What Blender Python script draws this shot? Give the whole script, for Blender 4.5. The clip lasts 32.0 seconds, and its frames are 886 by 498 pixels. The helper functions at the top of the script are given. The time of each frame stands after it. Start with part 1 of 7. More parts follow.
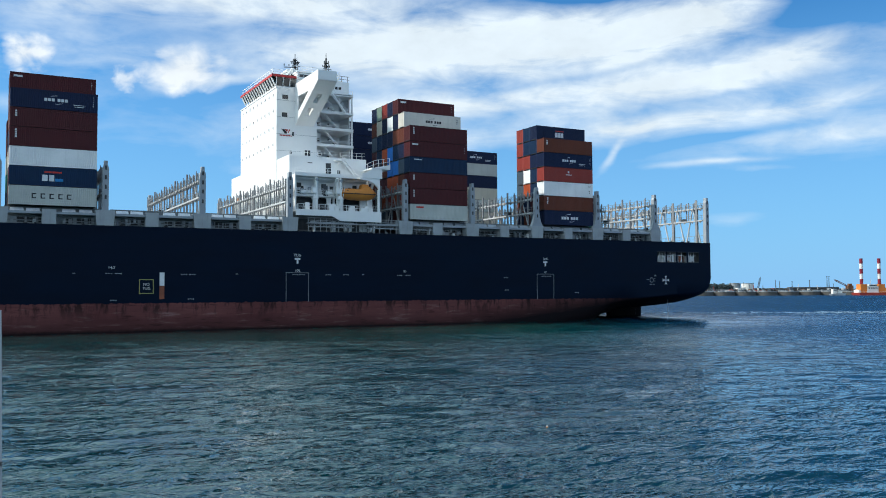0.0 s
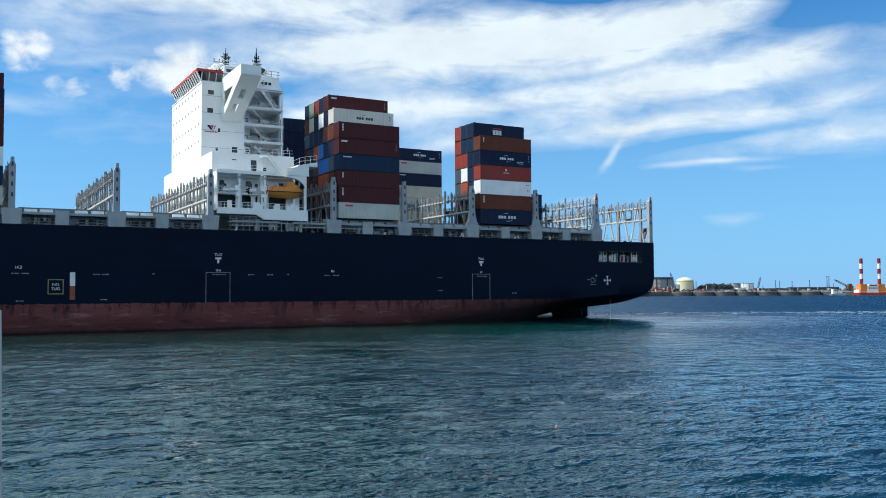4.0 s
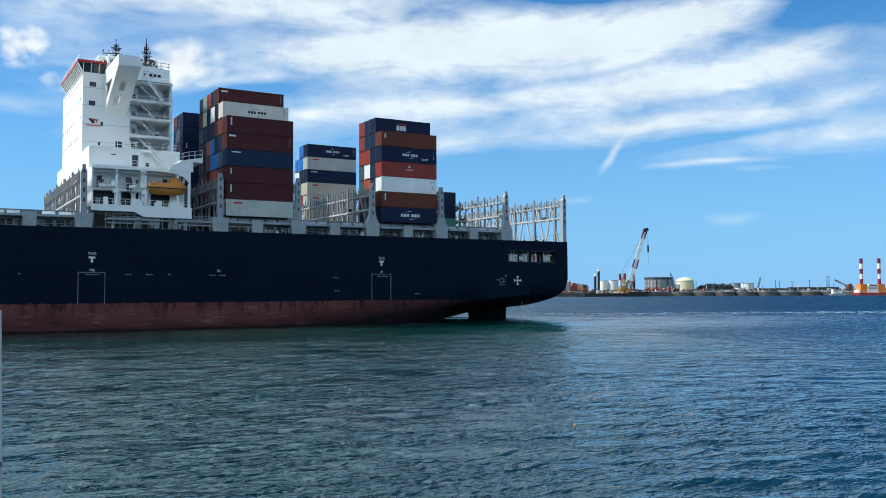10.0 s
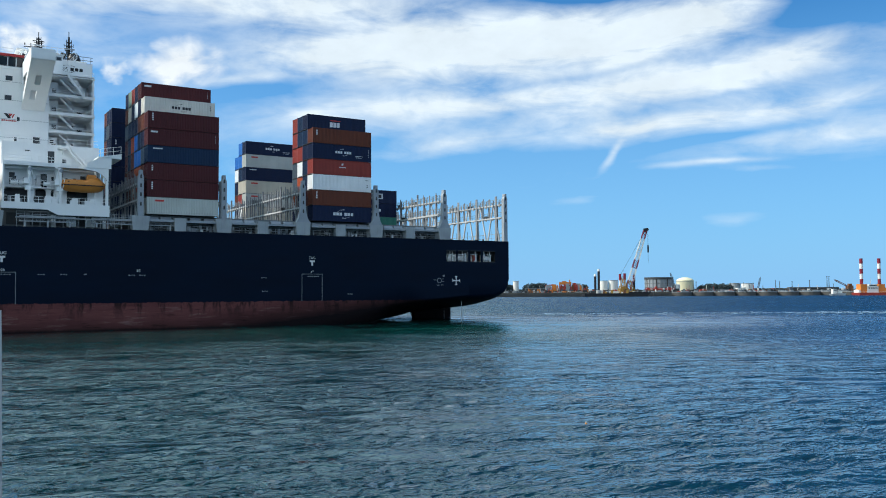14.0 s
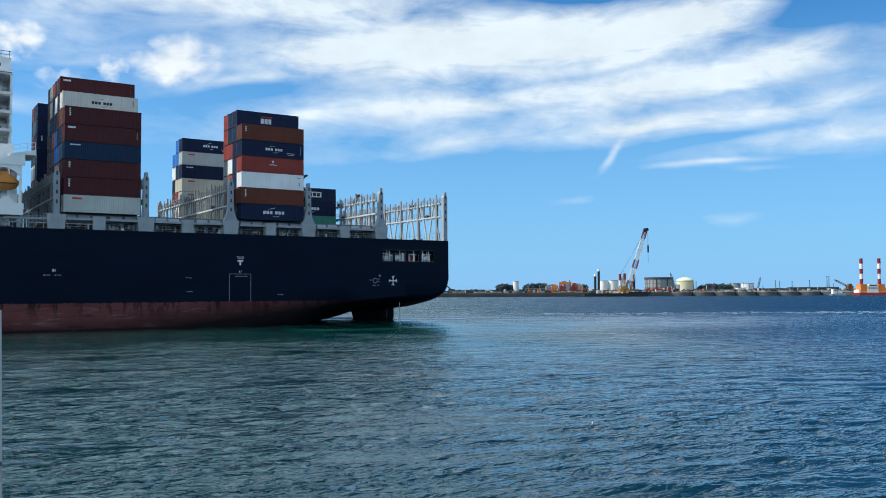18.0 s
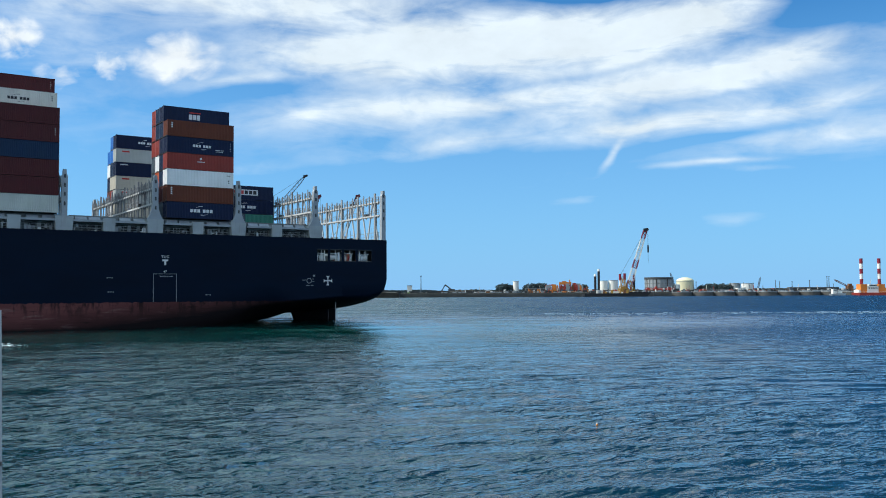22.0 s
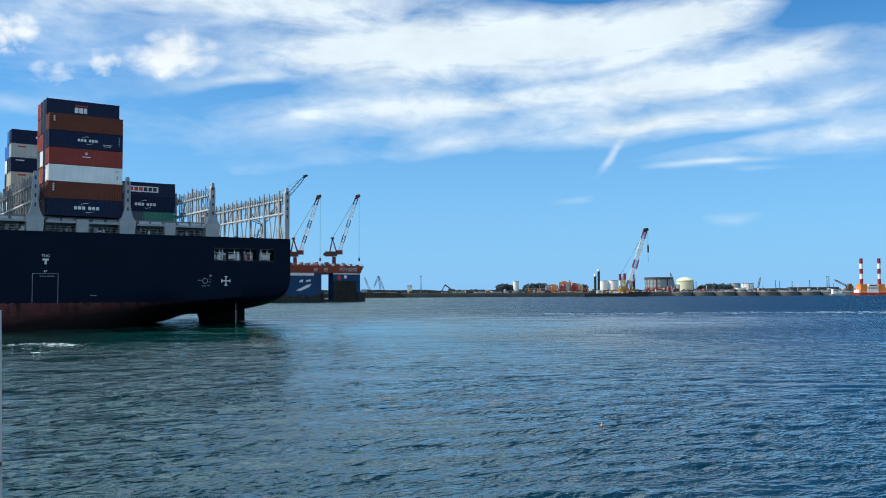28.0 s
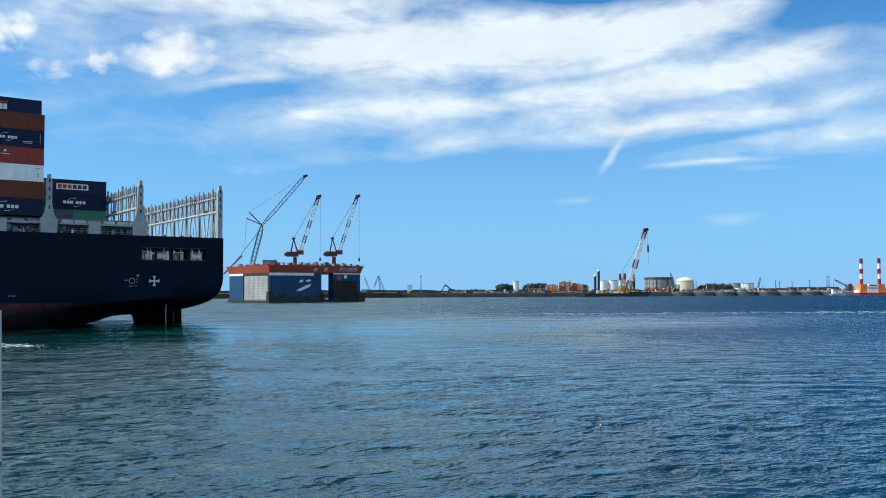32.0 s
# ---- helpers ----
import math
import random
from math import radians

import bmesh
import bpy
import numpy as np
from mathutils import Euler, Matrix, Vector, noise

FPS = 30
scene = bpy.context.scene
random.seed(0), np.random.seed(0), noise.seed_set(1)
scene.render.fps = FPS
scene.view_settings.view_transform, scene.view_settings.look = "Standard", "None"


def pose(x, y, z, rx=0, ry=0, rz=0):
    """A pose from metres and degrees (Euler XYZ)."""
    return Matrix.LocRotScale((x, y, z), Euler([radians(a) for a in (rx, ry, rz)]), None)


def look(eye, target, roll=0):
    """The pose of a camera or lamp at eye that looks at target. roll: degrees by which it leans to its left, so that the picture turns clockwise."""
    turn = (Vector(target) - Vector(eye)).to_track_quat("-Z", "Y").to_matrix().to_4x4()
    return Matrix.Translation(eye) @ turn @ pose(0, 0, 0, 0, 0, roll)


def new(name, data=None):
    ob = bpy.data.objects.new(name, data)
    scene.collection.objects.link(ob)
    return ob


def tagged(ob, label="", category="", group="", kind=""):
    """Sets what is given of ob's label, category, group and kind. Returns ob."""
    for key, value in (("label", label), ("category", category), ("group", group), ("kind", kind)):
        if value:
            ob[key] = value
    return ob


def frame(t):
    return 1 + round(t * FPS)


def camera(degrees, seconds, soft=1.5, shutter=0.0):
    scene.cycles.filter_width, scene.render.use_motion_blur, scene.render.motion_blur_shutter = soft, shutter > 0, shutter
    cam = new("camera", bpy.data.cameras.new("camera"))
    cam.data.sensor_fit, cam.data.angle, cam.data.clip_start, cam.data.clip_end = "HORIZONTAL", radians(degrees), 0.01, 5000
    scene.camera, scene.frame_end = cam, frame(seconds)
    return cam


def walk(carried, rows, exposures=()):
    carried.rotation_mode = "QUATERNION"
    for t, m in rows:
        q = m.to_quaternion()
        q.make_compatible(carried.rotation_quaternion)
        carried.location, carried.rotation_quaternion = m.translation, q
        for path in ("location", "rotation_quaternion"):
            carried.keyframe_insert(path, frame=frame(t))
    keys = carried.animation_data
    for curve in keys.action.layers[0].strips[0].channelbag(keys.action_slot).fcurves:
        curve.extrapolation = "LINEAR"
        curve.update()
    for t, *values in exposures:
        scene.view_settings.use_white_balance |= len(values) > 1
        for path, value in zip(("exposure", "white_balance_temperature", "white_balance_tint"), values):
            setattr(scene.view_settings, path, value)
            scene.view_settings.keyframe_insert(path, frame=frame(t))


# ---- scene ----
# ---- camera ----
cam = camera(53.53, 32.0, soft=1.0)
EYE = (0.0, 0.0, 6.126)
VIEW = look(EYE, (0.0, 100.0, 6.126 + 100 * 74.43 / 1554.4), -0.298)
walk(cam, [(0, VIEW), (32, VIEW)], [(0, 0.0), (32, 0.0)])

# ---- sun and sky ----
SUN_AZ, SUN_EL = radians(-94), radians(41)      # azimuth from +Y towards +X
sun = new("sun", bpy.data.lights.new("sun", "SUN"))
sun.data.energy, sun.data.angle, sun.data.color = 5.0, radians(0.6), (1.0, 0.95, 0.87)
SUN_DIR = Vector((math.sin(SUN_AZ) * math.cos(SUN_EL), math.cos(SUN_AZ) * math.cos(SUN_EL), math.sin(SUN_EL)))
sun.matrix_world = look((0, 0, 300), Vector((0, 0, 300)) - SUN_DIR)


class Net:
    """Short hand for shader nodes."""

    def __init__(self, tree):
        self.t = tree
        tree.nodes.clear()

    def n(self, kind, ins=(), **props):
        node = self.t.nodes.new("ShaderNode" + kind)
        for k, v in props.items():
            if k == "operation":
                node.operation = v
            elif k == "blend":
                node.blend_type = v
            elif k == "dims":
                node.noise_dimensions = v
            elif k == "data":
                node.data_type = v
        for key, v in dict(ins).items():
            s = node.inputs[key]
            if isinstance(v, bpy.types.NodeSocket):
                self.t.links.new(v, s)
            else:
                s.default_value = v
        return node

    def m(self, op, a, b=0.0, c=0.0):
        return self.n("Math", {0: a, 1: b, 2: c}, operation=op).outputs[0]

    def noise(self, vec, scale, detail=3.0, rough=0.5, dist=0.0):
        return self.n("TexNoise", {"Vector": vec, "Scale": scale, "Detail": detail, "Roughness": rough, "Distortion": dist}).outputs[0]

    def ramp(self, x, a, b, lo=0.0, hi=1.0):
        return self.n("MapRange", {0: x, 1: a, 2: b, 3: lo, 4: hi}).outputs[0]

    def mix(self, f, a, b, blend="MIX"):
        return self.n("MixRGB", {0: f, 1: a, 2: b}, blend=blend).outputs[0]

    def stretch(self, vec, sx, sy, sz):
        return self.n("Mapping", {"Vector": vec, "Scale": (sx, sy, sz)}).outputs[0]


world = bpy.data.worlds.new("sky")
scene.world = world
world.use_nodes = True
N = Net(world.node_tree)
sky = N.n("TexSky")
sky.sky_type, sky.sun_disc = "NISHITA", False
sky.sun_elevation, sky.sun_rotation = SUN_EL, SUN_AZ
sky.air_density, sky.dust_density, sky.ozone_density, sky.altitude = 1.0, 0.6, 2.2, 0.0
co = N.n("TexCoord").outputs["Generated"]
sx_, sy_, sz_ = N.n("SeparateXYZ", {0: co}).outputs
azim = N.m("ARCTAN2", sx_, sy_)
elev = N.m("ARCSINE", sz_)
K = 1554.4
ax = N.m("MULTIPLY", azim, K)          # across the sky, 1554 units a radian, 0 ahead
ay = N.m("MULTIPLY", elev, K)          # up from the horizon
flat = N.n("CombineXYZ", {0: N.m("DIVIDE", ax, 1000.0), 1: N.m("DIVIDE", ay, 1000.0), 2: 0.0}).outputs[0]
warp = N.n("TexNoise", {"Vector": flat, "Scale": 3.0, "Detail": 3.0}).outputs[1]
wv = N.n("VectorMath", {0: warp, 1: (0.5, 0.5, 0.5)}, operation="SUBTRACT").outputs[0]
wv = N.n("VectorMath", {0: wv, 1: (0.10, 0.045, 0.0)}, operation="MULTIPLY").outputs[0]
bent = N.n("VectorMath", {0: flat, 1: wv}, operation="ADD").outputs[0]
bx, by, _ = N.n("SeparateXYZ", {0: bent}).outputs


def veil(cx, cy, rx, ry, tilt, weight):
    """One soft bank of cloud, round (cx, cy), long along a line tilted upwards to the right."""
    c, s = math.cos(radians(tilt)) * 1000, math.sin(radians(tilt)) * 1000
    dx, dy = N.m("SUBTRACT", bx, cx / 1000), N.m("SUBTRACT", by, cy / 1000)
    u = N.m("DIVIDE", N.m("ADD", N.m("MULTIPLY", dx, c), N.m("MULTIPLY", dy, s)), rx)
    v = N.m("DIVIDE", N.m("SUBTRACT", N.m("MULTIPLY", dy, c), N.m("MULTIPLY", dx, s)), ry)
    r2 = N.m("ADD", N.m("MULTIPLY", u, u), N.m("MULTIPLY", v, v))
    return N.m("MULTIPLY", N.m("POWER", 2.718, N.m("MULTIPLY", r2, -1.0)), weight)


BANKS = [
    (130, 370, 560, 120, 4, 0.30), (430, 330, 420, 80, 6, 0.22), (-520, 480, 380, 52, 0, 0.30),
    (116, 434, 420, 52, 5, 0.85), (-270, 494, 260, 36, 0, 0.62), (-110, 418, 220, 32, 6, 0.5), (-554, 496, 180, 30, 0, 0.50), (-734, 498, 130, 28, 0, 0.48), (-690, 440, 140, 40, 0, 0.12),
    (400, 440, 180, 32, 10, 0.66), (512, 505, 26, 11, 0, 1.1), (600, 388, 100, 24, 20, 0.50), (466, 350, 240, 26, 8, 0.42), (66, 325, 330, 24, 5, 0.42),
    (-164, 310, 160, 16, 8, 0.32), (16, 258, 180, 16, 9, 0.32), (516, 290, 270, 17, 6, 0.55), (336, 275, 70, 18, 0, 0.35), (306, 238, 30, 6, 46, 0.55),
    (666, 250, 170, 24, 4, 0.62), (466, 213, 80, 4.5, 0, 0.45), (546, 197, 40, 5, 0, 0.2), (236, 165, 40, 8, 5, 0.2), (506, 118, 50, 12, 0, 0.17),
    (-314, 210, 60, 12, 0, 0.22), (-704, 300, 70, 14, 0, 0.3), (-364, 358, 90, 9, 10, 0.34), (-634, 405, 170, 45, 0, 0.24),
    (370, 512, 190, 20, 0, -1.1), (720, 478, 150, 50, 10, -0.95), (216, 362, 150, 7, 8, -0.25), (466, 253, 130, 8, 6, -0.25), (196, 318, 90, 7, 8, -0.2), (-300, 350, 150, 20, 8, -0.3),
    (470, 322, 120, 6, 8, -0.2), (-470, 430, 150, 26, 3, -0.16), (60, 225, 420, 26, 5, -0.22),
]
bank = veil(*BANKS[0])
for row in BANKS[1:]:
    bank = N.m("ADD", bank, veil(*row))
lean = N.n("Mapping", {"Vector": bent, "Rotation": (0, 0, radians(-8)), "Scale": (3.6, 13.0, 1.0)}).outputs[0]
wisp = N.noise(lean, 1.7, 10.0, 0.56, 0.7)
comb = N.n("Mapping", {"Vector": bent, "Rotation": (0, 0, radians(-22)), "Scale": (5.0, 17.0, 1.0)}).outputs[0]
strand = N.noise(comb, 1.5, 8.0, 0.55, 0.9)
fluff = N.noise(N.stretch(bent, 7.0, 12.0, 1.0), 1.0, 7.0, 0.6)
grainy = N.m("ADD", N.m("ADD", N.m("MULTIPLY", wisp, 0.5), N.m("MULTIPLY", strand, 0.28)), N.m("MULTIPLY", fluff, 0.32))
# all round, the veil goes on unevenly, as broken cloud
away = N.ramp(N.noise(N.stretch(co, 1.0, 1.0, 2.0), 2.2, 4.0), 0.36, 0.60, 0.0, 1.0)
off_view = N.ramp(N.m("ABSOLUTE", azim), 0.55, 0.85)
above = N.ramp(elev, 0.37, 0.6)
outside = N.m("MAXIMUM", off_view, above)
# the broken cloud lies thick behind and thins out overhead and ahead
away = N.m("MULTIPLY", away, N.m("MULTIPLY", N.ramp(sy_, 0.45, -0.35, 0.0, 1.0), N.ramp(sx_, 0.5, -0.2, 0.7, 1.0)))
# an unseen bank is added overhead to the north-west for the water to mirror
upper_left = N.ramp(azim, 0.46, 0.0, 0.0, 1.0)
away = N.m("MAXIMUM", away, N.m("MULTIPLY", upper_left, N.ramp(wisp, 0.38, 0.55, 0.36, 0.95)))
low = N.ramp(elev, 0.02, 0.16)
bank = N.m("ADD", N.m("MULTIPLY", bank, N.m("SUBTRACT", 1.0, outside)), N.m("MULTIPLY", N.m("MULTIPLY", away, outside), low))
torn = N.m("MULTIPLY", N.m("SUBTRACT", grainy, 0.55), N.m("MULTIPLY", N.m("MINIMUM", N.m("ADD", bank, 0.10), 0.80), 3.9))
cover = N.ramp(N.m("ADD", bank, torn), 0.06, 1.0)
cover = N.m("MINIMUM", N.m("POWER", cover, 0.9), 0.95)
tinted = N.mix(1.0, sky.outputs[0], (0.33, 0.96, 1.44, 1.0), "MULTIPLY")
haze = N.m("MAXIMUM", N.ramp(elev, 0.0, 0.31, 0.85, 0.02), N.ramp(elev, 0.37, 0.7, 0.02, 0.30))
tinted = N.mix(haze, tinted, (2.85, 5.95, 10.0, 1.0))
shade = N.ramp(fluff, 0.3, 0.7, 8.8, 10.4)
shade = N.m("MULTIPLY", shade, N.ramp(outside, 0.0, 1.0, 1.0, 1.30))      # cloud out of view is brightened as fill light
# the added bank is made brighter and bluer to lighten the water's reflections
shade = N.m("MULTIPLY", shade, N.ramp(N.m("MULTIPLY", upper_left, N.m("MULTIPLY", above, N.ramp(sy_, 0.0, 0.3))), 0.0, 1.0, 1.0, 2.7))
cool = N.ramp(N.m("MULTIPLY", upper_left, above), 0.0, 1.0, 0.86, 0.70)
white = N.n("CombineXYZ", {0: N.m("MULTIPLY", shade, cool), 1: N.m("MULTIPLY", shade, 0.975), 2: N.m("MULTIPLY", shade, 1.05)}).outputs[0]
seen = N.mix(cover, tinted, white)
back = N.n("Background", {"Color": seen, "Strength": 0.10})
out = N.n("OutputWorld", {"Surface": back.outputs[0]})


# ---- materials ----
def material(name, colour, rough=0.6, metal=0.0, vary=0.12, grain=2.0, bump=0.0, streak=0.0, dirt=(0.12, 0.09, 0.06), each=0.0, spec=0.28):
    """A painted or raw surface: base colour with blotches, fine grain, streaks that run down, and a small change from piece to piece."""
    mat = bpy.data.materials.new(name)
    mat.use_nodes = True
    n = Net(mat.node_tree)
    pos = n.n("TexCoord").outputs["Object"]
    blot = n.noise(pos, grain * 0.35, 4.0, 0.6)
    fine = n.noise(pos, grain * 6.0, 3.0, 0.6)
    c = (*colour, 1.0)
    dark = (*(v * (1 - vary * 1.6) for v in colour), 1.0)
    light = (*(min(v * (1 + vary), 0.9) for v in colour), 1.0)
    col = n.mix(n.ramp(blot, 0.35, 0.65), dark, light)
    col = n.mix(0.35, col, n.mix(n.ramp(fine, 0.3, 0.7), dark, c))
    if each:
        rnd = n.n("ObjectInfo").outputs["Random"]
        col = n.mix(n.ramp(rnd, 0, 1, 0, each), col, (*(v * 0.55 + 0.03 for v in colour), 1.0))
    if streak:
        run = n.noise(n.stretch(pos, 1.6, 1.6, 0.12), 1.5, 5.0, 0.65)
        col = n.mix(n.ramp(run, 0.52, 0.78, 0.0, streak), col, (*dirt, 1.0))
    ins = {"Base Color": col, "Metallic": metal, "Specular IOR Level": spec, "Roughness": n.ramp(blot, 0.2, 0.8, rough * 0.85, min(rough * 1.15, 1.0))}
    b = n.n("BsdfPrincipled", ins)
    if bump:
        bp = n.n("Bump", {"Strength": 0.5, "Distance": bump, "Height": fine})
        n.t.links.new(bp.outputs[0], b.inputs["Normal"])
    n.n("OutputMaterial", {"Surface": b.outputs[0]})
    return mat


def hull_material():
    """Dark blue topsides over a scuffed red boot topping, with weld seams, rust runs and scrapes."""
    mat = bpy.data.materials.new("hull_paint")
    mat.use_nodes = True
    n = Net(mat.node_tree)
    pos = n.n("TexCoord").outputs["Object"]
    x, y, z = n.n("SeparateXYZ", {0: pos}).outputs
    blot = n.noise(n.stretch(pos, 0.08, 0.08, 0.35), 1.0, 5.0, 0.6)
    fine = n.noise(pos, 3.0, 4.0, 0.6)
    blue = n.mix(n.ramp(blot, 0.35, 0.7), (0.0006, 0.0044, 0.0145, 1), (0.0010, 0.0078, 0.0230, 1))
    # plating: faint rectangles
    brick = n.n("TexBrick", {"Vector": n.n("CombineXYZ", {0: x, 1: z, 2: 0.0}).outputs[0], "Color1": (0, 0, 0, 1), "Color2": (1, 1, 1, 1),
                             "Mortar": (0.5, 0.5, 0.5, 1), "Scale": 1.0, "Brick Width": 9.0, "Row Height": 2.6, "Mortar Size": 0.012})
    blue = n.mix(n.m("MULTIPLY", brick.outputs[0], 0.3), blue, (0.0009, 0.0078, 0.022, 1))
    scrape = n.noise(n.stretch(pos, 0.16, 0.16, 2.2), 1.3, 6.0, 0.7)
    scuff = n.noise(n.stretch(pos, 0.17, 0.17, 1.3), 1.0, 8.0, 0.66)
    red = n.mix(n.ramp(blot, 0.3, 0.7), (0.105, 0.033, 0.033, 1), (0.175, 0.063, 0.059, 1))
    red = n.mix(n.ramp(scrape, 0.46, 0.30, 0, 0.7), red, (0.070, 0.020, 0.018, 1))
    red = n.mix(n.m("MULTIPLY", n.ramp(scuff, 0.56, 0.72, 0, 0.60), n.ramp(z, 4.3, 2.6, 0.3, 1.0)), red, (0.34, 0.23, 0.215, 1))
    red = n.mix(n.ramp(scuff, 0.42, 0.34, 0, 0.7), red, (0.030, 0.012, 0.011, 1))
    drip = n.noise(n.stretch(pos, 1.1, 1.1, 0.22), 1.2, 5.0, 0.65)
    runs = n.noise(n.stretch(pos, 0.55, 0.55, 0.16), 1.2, 6.0, 0.7)
    near_line = n.ramp(n.m("ADD", z, n.m("MULTIPLY", scuff, 1.6)), 2.2, 4.9)
    red = n.mix(n.m("MULTIPLY", n.ramp(runs, 0.50, 0.60, 0, 0.92), near_line), red, (0.022, 0.011, 0.011, 1))
    # wet and weed at the water
    red = n.mix(n.ramp(n.m("ADD", z, n.m("MULTIPLY", drip, 0.6)), 0.75, 0.35), red, (0.030, 0.012, 0.012, 1))
    # the underside's shade is painted in, darkening the red towards the stern
    aft_shade = n.m("ADD", 0.2, n.m("MULTIPLY", n.m("MAXIMUM", n.m("ADD", x, 22.0), 0.0), 0.12))
    red = n.mix(n.ramp(n.m("SUBTRACT", n.m("ADD", z, n.m("MULTIPLY", scuff, 1.8)), aft_shade), 3.4, -0.6), red, (0.008, 0.005, 0.006, 1))
    edge = n.m("ADD", z, n.m("MULTIPLY", n.m("SUBTRACT", drip, 0.5), 0.7))
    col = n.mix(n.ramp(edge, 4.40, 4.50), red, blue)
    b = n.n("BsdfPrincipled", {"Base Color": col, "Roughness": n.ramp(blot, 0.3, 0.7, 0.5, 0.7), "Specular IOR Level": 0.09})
    bp = n.n("Bump", {"Strength": 0.25, "Distance": 0.05, "Height": n.m("ADD", n.m("MULTIPLY", blot, 0.8), n.m("MULTIPLY", fine, 0.08))})
    n.t.links.new(bp.outputs[0], b.inputs["Normal"])
    n.n("OutputMaterial", {"Surface": b.outputs[0]})
    return mat


def water_material():
    """Sea water: wind ripples of four sizes lean the surface, crests sharp; the ship's track lies as a smoother slick."""
    mat = bpy.data.materials.new("sea_water")
    mat.use_nodes = True
    n = Net(mat.node_tree)
    pos = n.n("TexCoord").outputs["Object"]
    x, y, _ = n.n("SeparateXYZ", {0: pos}).outputs
    wide = n.noise(n.stretch(pos, 0.012, 0.026, 1.0), 1.0, 3.0, 0.5)
    gust = n.noise(n.stretch(pos, 0.06, 0.13, 1.0), 1.0, 3.0, 0.6)

    def lean(vec, turn, sx, sy, detail, size, crest):
        """Slope of one family of ripples, its crests turned by so many degrees from the x axis."""
        def height(shift):
            p = n.n("VectorMath", {0: vec, 1: shift}, operation="ADD").outputs[0]
            p = n.n("Mapping", {"Vector": p, "Rotation": (0, 0, radians(-turn))}).outputs[0]
            v = n.m("SUBTRACT", n.noise(n.stretch(p, sx, sy, 1.0), 1.0, detail, 0.55, 0.35), 0.5)
            if crest:
                v = n.m("MULTIPLY", n.m("SQRT", n.m("ADD", n.m("MULTIPLY", v, v), 0.0012)), -1.5)
            return v
        e = 0.12 / sy
        h0 = height((0, 0, 0))
        return [n.m("MULTIPLY", n.m("SUBTRACT", h0, height(d)), size / e) for d in ((e, 0, 0), (0, e, 0))]

    # the slick along the ship's track
    off = n.m("ADD", n.m("MULTIPLY", n.m("SUBTRACT", x, 28.0), -0.45), n.m("MULTIPLY", n.m("SUBTRACT", y, 185.0), 0.893))
    off = n.m("ADD", off, n.m("MULTIPLY", n.m("SUBTRACT", gust, 0.5), 40.0))
    slick = n.m("MULTIPLY", n.ramp(n.m("ABSOLUTE", n.m("ADD", off, 8.0)), 24.0, 46.0, 1.0, 0.0), n.m("MULTIPLY", n.ramp(x, 150.0, 40.0), n.ramp(n.m("ADD", y, n.m("MULTIPLY", gust, 24.0)), 262.0, 232.0)))
    calm = n.m("SUBTRACT", 1.0, n.m("MULTIPLY", slick, n.ramp(off, -6.0, 14.0, 0.60, 0.42)))
    fam = [lean(pos, 22, 0.30, 0.62, 2.0, CHOP[0], False), lean(pos, 34, 0.80, 1.7, 2.0, CHOP[1], True), lean(pos, 8, 2.4, 5.0, 1.0, CHOP[2], True), lean(pos, 28, 0.13, 0.27, 1.0, CHOP[3], False)]
    # the finest ripples blur into the sheen far out
    fam[2] = [n.m("MULTIPLY", v, n.ramp(y, 60.0, 140.0, 1.0, 0.35)) for v in fam[2]]
    gx = n.m("ADD", n.m("ADD", fam[0][0], fam[1][0]), n.m("ADD", fam[2][0], fam[3][0]))
    gy = n.m("ADD", n.m("ADD", fam[0][1], fam[1][1]), n.m("ADD", fam[2][1], fam[3][1]))
    # open water beyond the ship's lee is more ruffled
    ruffle = n.m("MULTIPLY", n.m("ADD", n.ramp(y, 190.0, 290.0, 0.0, 0.09), n.ramp(n.m("ADD", x, n.m("MULTIPLY", gust, 30.0)), 8.0, 50.0, 0.0, 0.11)), calm)
    sea = n.m("MULTIPLY", n.m("MULTIPLY", n.ramp(wide, 0.35, 0.65, 0.6, 1.2), n.ramp(gust, 0.34, 0.66, 0.20, 1.95)), calm)
    band = n.noise(n.stretch(pos, 0.5, 0.06, 1.0), 1.0, 2.0, 0.6)
    sea = n.m("MULTIPLY", sea, n.m("ADD", 1.0, n.m("MULTIPLY", n.ramp(y, 190.0, 260.0), n.ramp(band, 0.35, 0.65, -0.5, 0.6))))
    # far out the backs of the ripples hide behind their fronts
    hid = n.ramp(y, 50.0, 180.0, 0.1, 1.0)
    gy = n.m("MULTIPLY", gy, sea)
    front = n.m("MULTIPLY", n.m("SQRT", n.m("ADD", n.m("MULTIPLY", gy, gy), 0.0004)), -1.0)
    gy = n.m("ADD", n.m("MULTIPLY", gy, n.m("SUBTRACT", 1.0, hid)), n.m("MULTIPLY", front, hid))
    bend = n.n("CombineXYZ", {0: n.m("MULTIPLY", gx, sea), 1: n.m("SUBTRACT", gy, ruffle), 2: 0.0}).outputs[0]
    up = n.n("VectorMath", {0: n.n("NewGeometry").outputs["Normal"], 1: bend}, operation="ADD").outputs[0]
    up = n.n("VectorMath", {0: up}, operation="NORMALIZE").outputs[0]
    # sky reflection put into the colour: bluer further out, greener near the ship
    clear = n.ramp(n.m("ADD", x, n.m("MULTIPLY", n.m("ADD", gust, wide), 40.0)), 25.0, 90.0)
    col = n.mix(n.ramp(wide, 0.35, 0.65), n.mix(clear, (0.0004, 0.017, 0.021, 1), (0.0004, 0.018, 0.048, 1)), n.mix(clear, (0.0005, 0.022, 0.029, 1), (0.0005, 0.021, 0.060, 1)))
